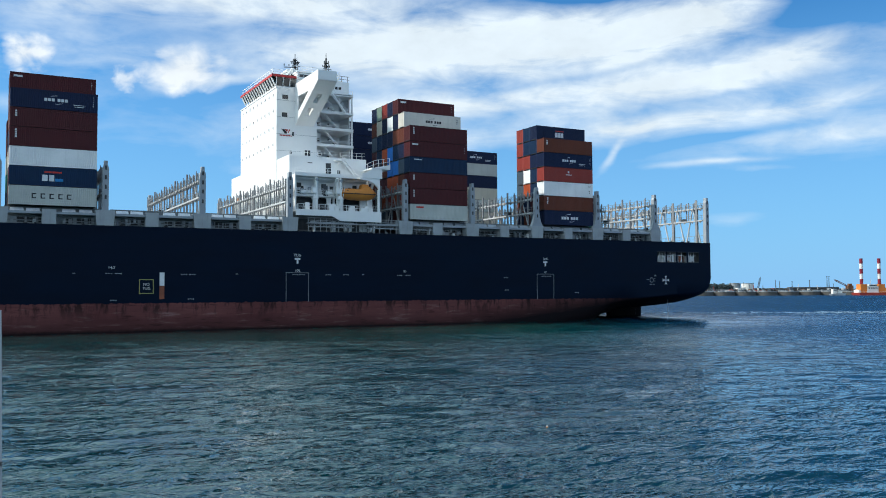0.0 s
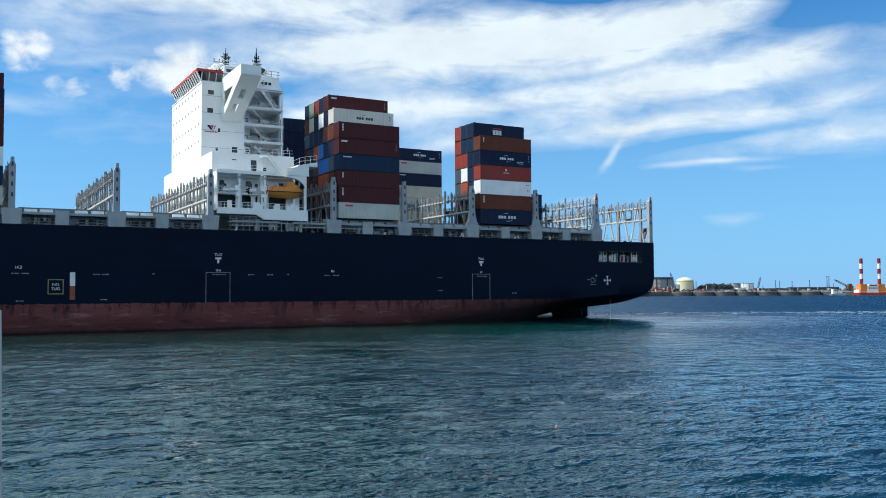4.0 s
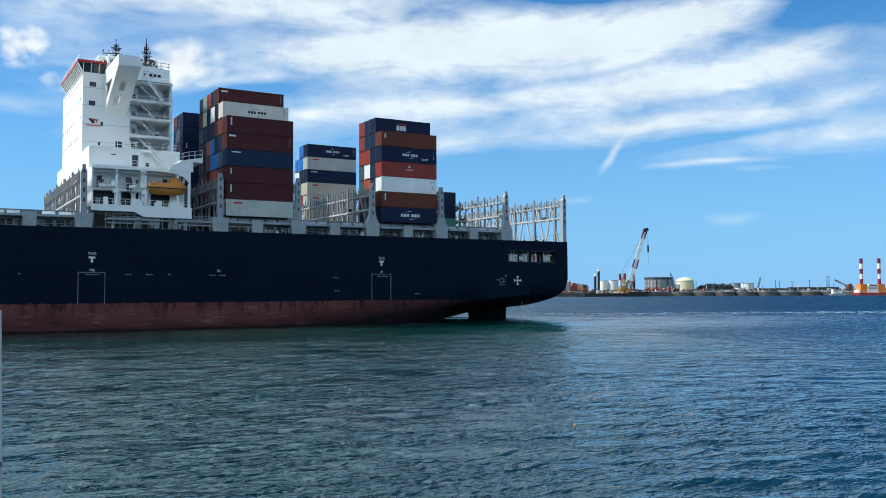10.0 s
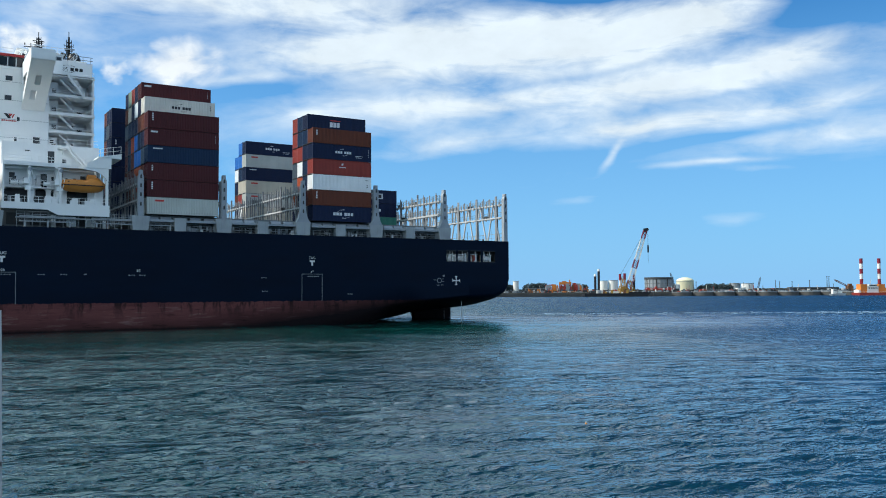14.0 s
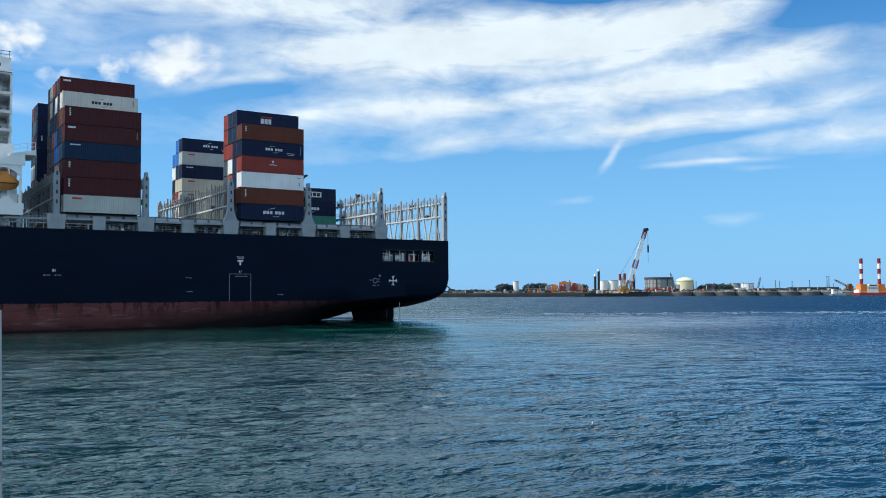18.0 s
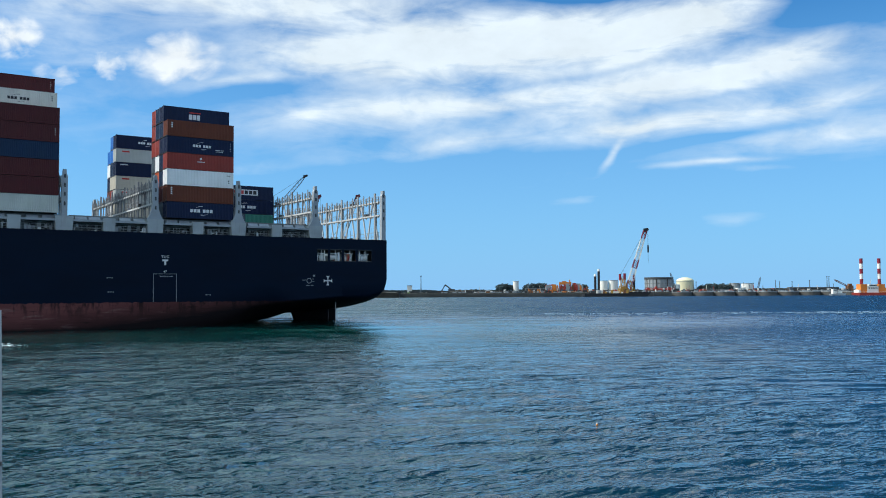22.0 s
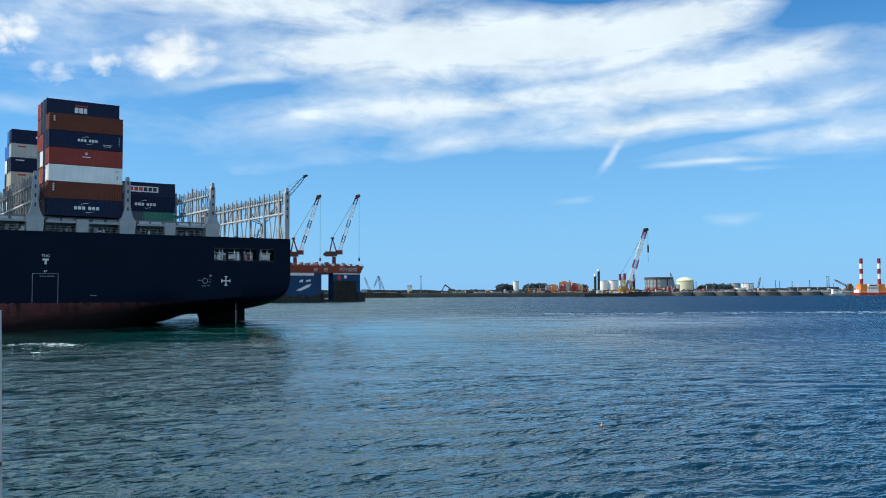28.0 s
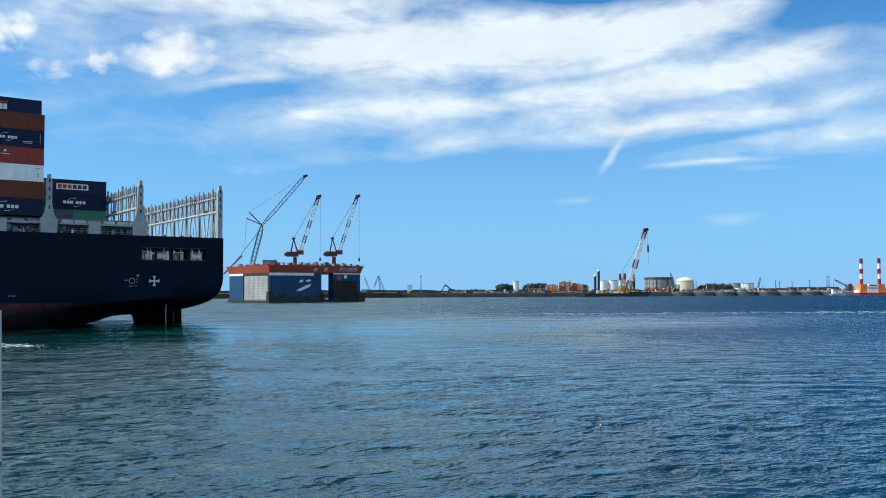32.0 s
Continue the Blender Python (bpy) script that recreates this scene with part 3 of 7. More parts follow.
# dark stockpiles behind the quay
heaps = random.Random(21)
for x, w, h in ((16.0, 16, 5.6), (27.7, 20, 5.0), (41.6, 18, 4.6), (55.3, 14, 4.0), (88.5, 20, 3.2), (102.1, 16, 3.8), (143.2, 12, 5.0), (191.9, 10, 4.0), (253.7, 18, 3.2), (273.1, 20, 2.8), (327.1, 22, 3.0), (367.6, 26, 3.2), (-98.0, 18, 5.0), (-54.6, 14, 3.0)):
    hp = thing("stockpile", "low dark heap of earth and rubble on the quay", "heap", "heaps on the quay", pose(x, 890, GROUNDZ - 0.2))
    m = Mesh()
    rings = [[(Vector((math.cos(6.28318 * k / 14) * w * 0.9 * q * heaps.uniform(0.85, 1.1), math.sin(6.28318 * k / 14) * 6 * q, h * 0.62 * (1 - q) ** 0.6 * heaps.uniform(0.7, 1.15)))) for k in range(14)] for q in (1.0, 0.7, 0.4, 0.12)]
    for a, b in zip(rings, rings[1:]):
        for k in range(14):
            m.face(a[k], a[(k + 1) % 14], b[(k + 1) % 14], b[k])
    m.face(*rings[-1])
    part("heap", m, EARTH, hp)
    m = Mesh()
    for k in range(10):
        x0 = heaps.uniform(-w * 0.5, w * 0.5)
        m.box(x0, x0 + heaps.uniform(0.5, 1.8), -7.5, -6.5, 0, heaps.uniform(0.5, 1.5))
    tagged(part("rubble", m, STONE, hp), kind="stuff")

# masts and lamp posts
for x, y, h in ((-22.5, 890, 18), (351.7, 930, 12), (367.4, 960, 11), (381.0, 960, 11), (400.1, 960, 12), (406.1, 930, 16), (408.2, 930, 16), (267.5, 930, 11), (90.0, 930, 10)):
    p = thing("mast", "thin dark steel mast on the far shore", "mast", "masts on the far shore", pose(x, y, GROUNDZ))
    part("pole", Mesh().tube((0, 0, 0), (0, 0, h), 0.55, 8, 0.3), LATTICE, p)
    part("head", Mesh().box(-0.9, 0.9, -0.3, 0.3, h - 1.2, h - 0.8), LATTICE, p)
    part("foot", Mesh().box(-0.7, 0.7, -0.7, 0.7, 0, 1.0), STONE, p)


def crawler(x, y, z, tips, label, body=True, w=1.3, mat=LATTICE):
    ob = thing("crane", label, "crane", "cranes on the shore", pose(x, y, z))
    if body:
        part("cab", Mesh().box(-3, 3, -2, 2, 0.9, 3.4).box(-3.5, 3.5, -2.4, 2.4, 0, 0.9), DARK, ob)
    for (x0, z0, x1, z1) in tips:
        part("boom", truss(Mesh(), (x0, 0, z0), (x1, 0, z1), w, 0.22, 14, 0.12), mat, ob)
    return ob


crawler(-74.8, 900, GROUNDZ, [(0, 2, -6, 17)], "small dark crawler crane with its boom raised")
crawler(-59.8, 900, GROUNDZ, [(0, 2, -6.5, 18), (-6.5, 18, -11, 6), (-4, 2, -6.5, 18)], "dark crane with an A-shaped boom")
crawler(332.6, 930, GROUNDZ, [(0, 2, 3.2, 15)], "thin crawler crane on the quay")
crawler(246.0, 930, GROUNDZ, [(0, 2, -5.5, 20)], "thin crawler crane beside the storage tank")
ex = thing("excavator", "dark long-armed excavator on the shore", "excavator", "", pose(9.0, 895, GROUNDZ))
part("body", Mesh().box(-4, 3, -2, 2, 1, 4).box(-4.5, 3.5, -2.4, 2.4, 0, 1.0), DARK, ex)
part("boom", Mesh().beam((0, 0, 3), (-7, 0, 8.4), 0.9, 1.3), DARK, ex)
part("dipper", Mesh().beam((-7, 0, 8.4), (-10, 0, 3.0), 0.7, 1.0), DARK, ex)
part("bucket", Mesh().box(-11, -9, -1, 1, 1.2, 3.2), DARK, ex)

# orange plant on the quay
pl = thing("loading_plant", "orange and red loading plant on the quay", "plant", "", pose(119.8, 885, GROUNDZ))
part("tower", Mesh().box(-10.2, -6.4, -2, 2, -1.5, 8.2), PLANT, pl)
part("gantry", Mesh().box(-3, 9, -2, 2, 7.8, 10.4).box(0, 4, -1.5, 1.5, 10.4, 11.4).box(7, 8, -1, 1, 10.4, 12.5), PLANT, pl)
for x in (-2.4, 2.6, 8.0):
    part("leg", Mesh().box(x - 0.5, x + 0.5, -1.5, 1.5, -1, 7.8), PLANTRED, pl)
part("conveyor", Mesh().beam((-2, -2.2, 1), (7, -2.2, 7.5), 1.2, 1.4), PLANTRED, pl)
part("conveyor", Mesh().beam((-17, 0, 6.6), (-9, 0, 7.6), 1.2, 1.4), PLANTRED, pl)
part("house", Mesh().box(-16.5, -12, -3, 3, -1, 7.4), SHED, pl)
part("house", Mesh().box(3.5, 6.6, -3, 3, -1, 9), SHED, pl)
for k in range(16):
    x, z = (-16, -13.5, -5.8, -4.4, -1.6, 0.2, 1.4, 4.2, 5.8, 8.6, 9.6, 13.6, 17.2, 19.0, 21.5, 24.0)[k], (5.5, 8.0, 7.4, 4.2, 7.4, 6.4, 8.6, 7.2, 8.4, 6.0, 7.8, 8.0, 7.4, 7.4, 4.6, 5.8)[k]
    part("hopper", Mesh().box(x, x + 1.7, -2.6, 2.0, 1.4, z - 1.2, 0.1).box(x + 0.2, x + 0.5, -2.4, -2.1, -1, 1.4).box(x + 1.2, x + 1.5, -2.4, -2.1, -1, 1.4).prism([(x, z - 1.2), (x + 1.7, z - 1.2), (x + 1.2, z), (x + 0.5, z)], "y", -2.4, 1.8), (RUST, PLANTRED, PLANT, SHED, PLANTRED)[k % 5], pl)
part("bin", Mesh().box(10.5, 13.5, -2, 2, 2, 9.5).box(11, 13, -1, 1, -1, 2), PLANTRED, pl)
part("bin", Mesh().box(14.5, 18, -2, 2, 2, 9.0).box(15, 17, -1, 1, -1, 2), SHED, pl)

rack = thing("pipe_rack", "low red pipe rack with pipes before the round hall", "pipe rack", "", pose(216.5, 885, GROUNDZ))
for k in range(10):
    x = -13.5 + k * 3
    part("rack_leg", Mesh().box(x - 0.25, x + 0.25, -1.2, -0.8, -0.6, 3.2 + (1.2 if k in (3, 4, 5) else 0)).box(x - 0.25, x + 0.25, 0.8, 1.2, -0.6, 3.2), PLANTRED, rack)
for z, x0, x1 in ((3.1, -14, 14), (2.3, -14, 10), (1.5, -9, 14)):
    part("pipe", Mesh().tube((x0, -1.3, z), (x1, -1.3, z), 0.42, 8), PLANTRED, rack)
for x, w, h in ((-12, 3.2, 4.4), (-3.5, 2.4, 5.6), (4.0, 2.2, 3.8), (8.5, 4.0, 4.8)):
    part("machine_house", Mesh().box(x, x + w, -1.8, 1.4, -0.6, h - 1.0).prism([(x, h - 1.0), (x + w, h - 1.0), (x + w * 0.7, h), (x + w * 0.3, h)], "y", -1.8, 1.4), PLANTRED if w > 2.3 else TANKWHITE, rack)

OCHRE = material("gear_ochre", (0.45, 0.26, 0.06), 0.6, 0, 0.2, 0.5, 0, 0.3)
# crane barge
barge = thing("crane_barge", "dark crane barge with a tall red and white lattice boom", "barge", "", pose(167.7, 840, 0))
part("hull", Mesh().prism([(-34, 0.6), (-31, -1.5), (24, -1.5), (29, 4.4), (8, 4.4), (8, 3.2), (-34, 3.2)], "y", -9, 9), BLACK, barge)
part("deck_house", Mesh().box(-22, -14, -4, 4, 3.2, 6.4), TANKWHITE, barge)
part("deck_house", Mesh().box(-8, 2, -4, 4, 3.2, 5.2), TANKWHITE, barge)
part("slewing_house", Mesh().box(0, 8, -4, 4, 4.4, 7.6).prism([(1, 7.6), (8, 7.6), (6, 9.4), (3, 9.4)], "y", -3, 3), OCHRE, barge, "ochre slewing house")
part("house_window", Mesh().box(5.2, 7.6, -4.08, -4.0, 5.6, 6.9), GLASS, barge)
part("a_frame", Mesh().beam((-1.5, -2, 4.4), (3.5, 0, 19), 0.7).beam((9.5, -2, 4.4), (4.5, 0, 19), 0.7).beam((0.4, -2, 9.8), (7.6, -2, 9.8), 0.5).beam((1.8, -1, 14), (6.2, -1, 14), 0.5), OCHRE, barge)
for x, h in ((-22.4, 19.4), (-19.0, 24.2)):
    s = part("spud", Mesh().tube((x, 0, 3), (x, 0, h), 1.15, 10), BLACK, barge)
    part("spud_cap", Mesh().tube((x, 0, h), (x, 0, h + 2.2), 1.2, 10, 0.9), TANKWHITE, s)
for x, h in ((1.2, 21.5), (5.6, 22.0), (14.6, 20.8)):
    part("post", Mesh().tube((x, -1, 4), (x, -1, h - 6), 1.0, 10), TANKWHITE if x < 10 else BLACK, barge)
    part("post_top", Mesh().tube((x, -1, h - 6), (x, -1, h), 1.2, 10), LEGRED, barge)
tipx, tipz = 26.2, 63.0
for k in range(14):
    a, b = k / 14, (k + 1) / 14
    part("boom_section", truss(Mesh(), (9 + (tipx - 9) * a, 0, 7 + (tipz - 7) * a), (9 + (tipx - 9) * b, 0, 7 + (tipz - 7) * b), 4.6 - 0.12 * k, 0.50, 2, 0.36, False), LEGRED if k in (0, 1, 5, 6, 12, 13) else TANKWHITE, barge)
part("boom_head", Mesh().prism([(24.5, 60.5), (29.5, 63.5), (28.5, 65.5), (24.5, 65)], "y", -1.6, 1.6), BLACK, barge)
part("hoist_line", Mesh().beam((28.6, 0, 63.5), (28.6, 0, 32), 0.2).box(28.0, 29.2, -0.6, 0.6, 42, 49), BLACK, barge)
part("stay", Mesh().beam((25.0, 0, 61), (2.5, -1, 22), 0.25).beam((5, 0, 21), (7, 0, 9), 0.6), LATTICE, barge)

# gear on the barge's deck and on the quay
gear = random.Random(44)
for k in range(26):
    x, w, h = gear.uniform(-30, 22), gear.uniform(0.8, 3.2), gear.uniform(0.6, 3.4)
    part("deck_gear", Mesh().box(x, x + w, -6.5, -4.8, 3.1, 3.2 + h, 0.1), gear.choice((OCHRE, OCHRE, RUST, TANKWHITE, SHED, DARK)), barge)
part("boom_foot_frame", truss(Mesh(), (2, -3, 4.4), (4.5, -3, 17), 2.2, 0.4, 5, 0.25, False), OCHRE, barge)
part("boom_foot_frame", truss(Mesh(), (14, -3, 4.4), (9.5, -3, 15), 2.0, 0.4, 5, 0.25, False), OCHRE, barge)
m = Mesh()
for k in range(420):
    x, w, h = gear.uniform(-47.7, 404.6), gear.uniform(0.5, 3.0), gear.uniform(0.5, 2.4)
    m.box(x, x + w, 872 + gear.uniform(0, 8), 881, 3.9, GROUNDZ + h)
thing("quay_clutter", "scattered dark materials and equipment on the quay", "clutter", kind="stuff", mesh=m.data("quay_clutter", DARK))
m = Mesh()
for k in range(120):
    x, w, h = gear.uniform(-2.5, 400.0), gear.uniform(0.6, 4.0), gear.uniform(0.4, 1.6)
    m.box(x, x + w, 867 + gear.uniform(0, 2), 870, 3.4, GROUNDZ + h)
thing("quay_clutter", "scattered pale slabs and crates on the quay", "clutter", kind="stuff", mesh=m.data("quay_clutter", SHED))

# machines, crates, pipes and cabins in their colours behind the quay's edge
for mat, label, n, x0, x1, top in ((PLANTRED, "scattered red machinery and pipes on the quay", 70, 95, 330, 3.0), (PLANT, "scattered orange machinery on the quay", 26, 85, 210, 3.4),
                                   (TANKWHITE, "scattered white cabins and vehicles on the quay", 60, 20, 400, 3.4), (RUST, "rusty scrap and pipes on the quay", 90, -30, 400, 2.4),
                                   (LATTICE, "blue-grey drums and frames on the quay", 60, 60, 400, 4.2)):
    m = Mesh()
    for k in range(n):
        x, w, h, y = gear.uniform(x0, x1), gear.uniform(0.6, 3.6), gear.uniform(0.6, top), 870 + gear.uniform(0, 14)
        if k % 4 == 0:
            m.tube((x, y, GROUNDZ + 0.5), (x + w * 1.8, y, GROUNDZ + 0.5), 0.5, 8)
        elif k % 4 == 1:
            m.beam((x, y, 3.9), (x + gear.uniform(-1.5, 1.5), y, GROUNDZ + h * 2.2), 0.35)
        else:
            m.box(x, x + w, y, y + 2, 3.9, GROUNDZ + h, 0.15)
    thing("quay_clutter", label, "clutter", kind="stuff", mesh=m.data("quay_clutter", mat))

# jack-up vessel with striped legs
jack = thing("jack_up_vessel", "red jack-up work vessel with two red and white striped legs", "vessel", "", pose(407.4, 838, 0))
part("hull", Mesh().prism([(-14, 0.2), (-13, -1), (14, -1), (15, 2.6), (-15, 2.6)], "y", -8, 8), PLANTRED, jack)
part("bridge_house", Mesh().box(-5.2, 5.0, -5, 5, 2.6, 8.4).box(-4, 3.6, -5, 5, 8.4, 10.4), TANKWHITE, jack)
for x in (-8.6, 8.4):
    leg = part("jacking_frame", Mesh().box(x - 3.0, x + 3.0, -4.5, 4.5, 2.6, 10.6).box(x - 2.4, x - 1.0, -4.6, 4.6, 3.4, 6.5), PLANT, jack)
    for k in range(5):
        part("leg_band", Mesh().tube((x, 0, 10.6 + 4.9 * k), (x, 0, 10.6 + 4.9 * (k + 1)), 1.55, 14), LEGRED if k % 2 == 0 else TANKWHITE, leg)
for k in range(5):
    part("window", Mesh().box(-4.4 + k * 1.8, -3.2 + k * 1.8, -5.06, -5.0, 6.4, 7.4), GLASS, jack)
part("upper_window", Mesh().box(-3.6, 3.2, -5.06, -5.0, 9.0, 9.8), GLASS, jack)
part("mast", Mesh().tube((0, 0, 10.4), (0, 0, 16.0), 0.22, 8, 0.1).box(-1.2, 1.2, -0.1, 0.1, 13.4, 13.6), TANKWHITE, jack)
part("deck_crane", Mesh().tube((11.8, -4, 2.6), (11.8, -4, 6.5), 0.6, 10).beam((11.8, -4, 6.2), (16.5, -4, 10.5), 0.5), PLANT, jack)
part("bow_block", Mesh().box(-14, -11.8, -5, 5, 2.6, 5.4, 0.2), TANKWHITE, jack)
m = Mesh()
for k in range(15):
    m.beam((-14 + k * 2, -7.9, 2.6), (-14 + k * 2, -7.9, 3.8), 0.1)
m.beam((-14, -7.9, 3.8), (14, -7.9, 3.8), 0.1)
part("railing", m, TANKWHITE, jack)
tug = thing("tug", "small white and dark workboat", "boat", "", pose(374.7, 836, 0))
part("hull", Mesh().prism([(-7, 1.6), (-6, -0.6), (6, -0.6), (7.4, 2.4)], "y", -2.5, 2.5), SHED, tug)
part("cabin", Mesh().box(-5, -1, -2, 2, 1.6, 6.2).box(0, 4, -1.5, 1.5, 1.8, 4.6), TANKWHITE, tug)
part("window", Mesh().box(-4.4, -1.6, -2.06, -2, 4.6, 5.6), GLASS, tug)
wc = thing("work_crane", "orange-brown crane with a low boom", "crane", "", pose(415.6, 900, GROUNDZ))
part("base", Mesh().box(-2.5, 3, -3, 3, 0, 5.5).box(-1, 2, -2, 2, 5.5, 7.5), RUST, wc)
part("boom", truss(Mesh(), (-2, 0, 5), (-15, 0, 11.5), 1.2, 0.35, 8, 0.18), RUST, wc)

# ---- floating dry dock ----
# its near corner, and the two long sides from it
dock = thing("floating_dock", "blue floating dry dock with a red deck edge and dock cranes", "dry dock", "", pose(-98.8, 500, 0, 0, 0, 39.0))
# x along the face to the right (61.6 m), y along the open end to the left (51.7 m)
part("pontoon", Mesh().box(-0.8, 62.3, -0.8, 52.5, -2, 1.3), FENDER, dock, "weed-stained pontoon")
part("side_tower", Mesh().box(0.0, 34.2, 0.0, 7.0, 1.3, 17.2), DOCKBLUE, dock)
part("side_tower", Mesh().box(42.4, 61.6, 0.0, 5.6, 1.3, 17.2), DOCKBLUE, dock)
part("side_tower", Mesh().box(0.0, 48.0, 33.0, 51.7, 1.3, 17.2), DOCKBLUE, dock)
end = part("end_wall", Mesh().box(-0.35, -0.05, 1.2, 31.0, 1.3, 15.4), DOCKPALE, dock, "ribbed pale end wall with rust stains")
for k in range(9):
    part("wall_rib", Mesh().box(-0.55, -0.35, 1.2, 31.0, 1.9 + k * 1.55, 2.2 + k * 1.55), SHED, end)
for k in range(6):
    part("wall_post", Mesh().box(-0.5, -0.35, 1.4 + k * 5.8, 1.7 + k * 5.8, 1.3, 15.4), DOCKPALE, end)
# dark strip painted as the shadow under the deck edge
part("end_lintel", Mesh().box(-0.15, 0.0, 0.0, 33.0, 15.5, 17.2), FENDER, dock)
docker = random.Random(17)
m = Mesh()
k = -0.6
while k < 34.0:
    w = docker.uniform(0.8, 2.6)
    m.box(k, k + w, -0.25 - docker.uniform(0, 0.5), 0.0, 1.3, docker.uniform(2.4, 5.2))
    k += w
tagged(part("fouling", m, FENDER, dock, "ragged dark band of weed and rust"), kind="stuff")
m = Mesh().box(42.5, 58.6, -0.1, 0.0, 1.3, 12.6)
for k in range(14):
    m.box(42.5, 58.6, -0.35, -0.1, 1.6 + k * 0.8, 1.95 + k * 0.8)
part("grating_panel", m, FENDER, dock, "dark ribbed panel on the dock's side")
for k in range(6):
    part("panel_post", Mesh().box(42.6 + k * 3.1, 42.9 + k * 3.1, -0.42, -0.1, 1.3, 12.6), FENDER, dock)
for x0, x1 in ((-1.6, 1.2), (34.3, 35.4), (59.0, 64.0)):
    part("fender_block", Mesh().box(x0, x1, -2.0, 1.0, -1, docker.uniform(5.0, 6.5), 0.1), FENDER, dock)
for k in range(7):
    x = 4.5 + k * 4.6
    part("plate_seam", Mesh().box(x, x + 0.12, -0.04, 0.0, 4.0, 15.8), BLACK, dock)
part("white_band", Mesh().box(-0.1, 29.0, -0.1, 0.0, 15.6, 17.2).box(42.3, 61.7, -0.1, 0.0, 16.5, 17.2).box(-0.1, 0.0, 33, 51.7, 15.9, 17.2), TANKWHITE, dock)
m = Mesh()
for k in range(6):
    x = 7.4 + k * 2.3
    m.box(x, x + 1.5, -0.70, -0.3, 18.3, 18.8).box(x + 0.2, x + 1.3, -0.95, -0.5, 19.1, 19.7)
part("faded_name_bars", m, RUST, dock, "faded lettering bars on the deck edge")
part("deck_edge", Mesh().hexa([(-0.2, -0.2, 17.2), (61.8, -0.2, 17.2), (61.8, 51.9, 17.2), (-0.2, 51.9, 17.2)], [(-1.6, -1.6, 21.6), (63.3, -1.6, 21.6), (63.3, 53.4, 21.6), (-1.6, 53.4, 21.6)]), DOCKRED, dock, "flaring red deck edge")
words("marking", "FD10000", 3.4, MARK, dock, pose(52.5, -0.93, 19.3, 107.6, 0, 0))
m = Mesh()
for x in (28.5, 35.5):
    for z in (18.2, 18.9, 19.6):
        m.hexa([(x, -0.62 - (z - 17.2) * 0.318, z), (x + 2.4, -0.62 - (z - 17.2) * 0.318, z), (x + 2.4, 0, z), (x, 0, z)], [(x, -0.75 - (z - 17.2) * 0.318, z + 0.4), (x + 2.4, -0.75 - (z - 17.2) * 0.318, z + 0.4), (x + 2.4, 0, z + 0.4), (x, 0, z + 0.4)])
part("name_bars", m, MARK, dock)
m = Mesh().prism([(17, 7.0), (20, 6.6), (26, 9.0), (27.5, 10.8), (24.5, 10.2)], "y", -0.06, 0.0).prism([(19, 11.6), (21.5, 11.8), (22, 13.3), (20, 13.0)], "y", -0.06, 0.0).prism([(23.5, 11.9), (27, 12.3), (26.6, 13.4), (24, 13.0)], "y", -0.06, 0.0)
part("painted_emblem", m, MARK, dock, "white painted emblem")
part("round_sign", Mesh().tube((46.5, -0.05, 14.4), (46.5, 0.0, 14.4), 1.5, 16), REDTRIM, dock)
part("round_sign", Mesh().tube((51.0, -0.05, 15.0), (51.0, 0.0, 15.0), 1.1, 16), MARK, dock)
m = Mesh()
for k in range(32):
    m.beam((k * 2.0, -1.3, 21.6), (k * 2.0, -1.3, 22.8), 0.12)
for h in (22.2, 22.8):
    m.beam((-1.3, -1.3, h), (63.2, -1.3, h), 0.1).beam((-1.3, -1.3, h), (-1.3, 53, h), 0.1)
part("deck_railing", m, PALE, dock)
deckrng = random.Random(8)
for k in range(90):
    x, y, w, h = deckrng.uniform(-1, 62), deckrng.choice([0, 2, 5, 8, 20, 38, 45]), deckrng.uniform(0.6, 2.0), deckrng.uniform(0.8, 2.2)
    part("deck_gear", Mesh().box(x, x + w, y, y + 1.2, 21.6, 21.6 + h), (DARK, BLACK, DARK, SHED, DARK, PLANTRED, PALE)[k % 7], dock)


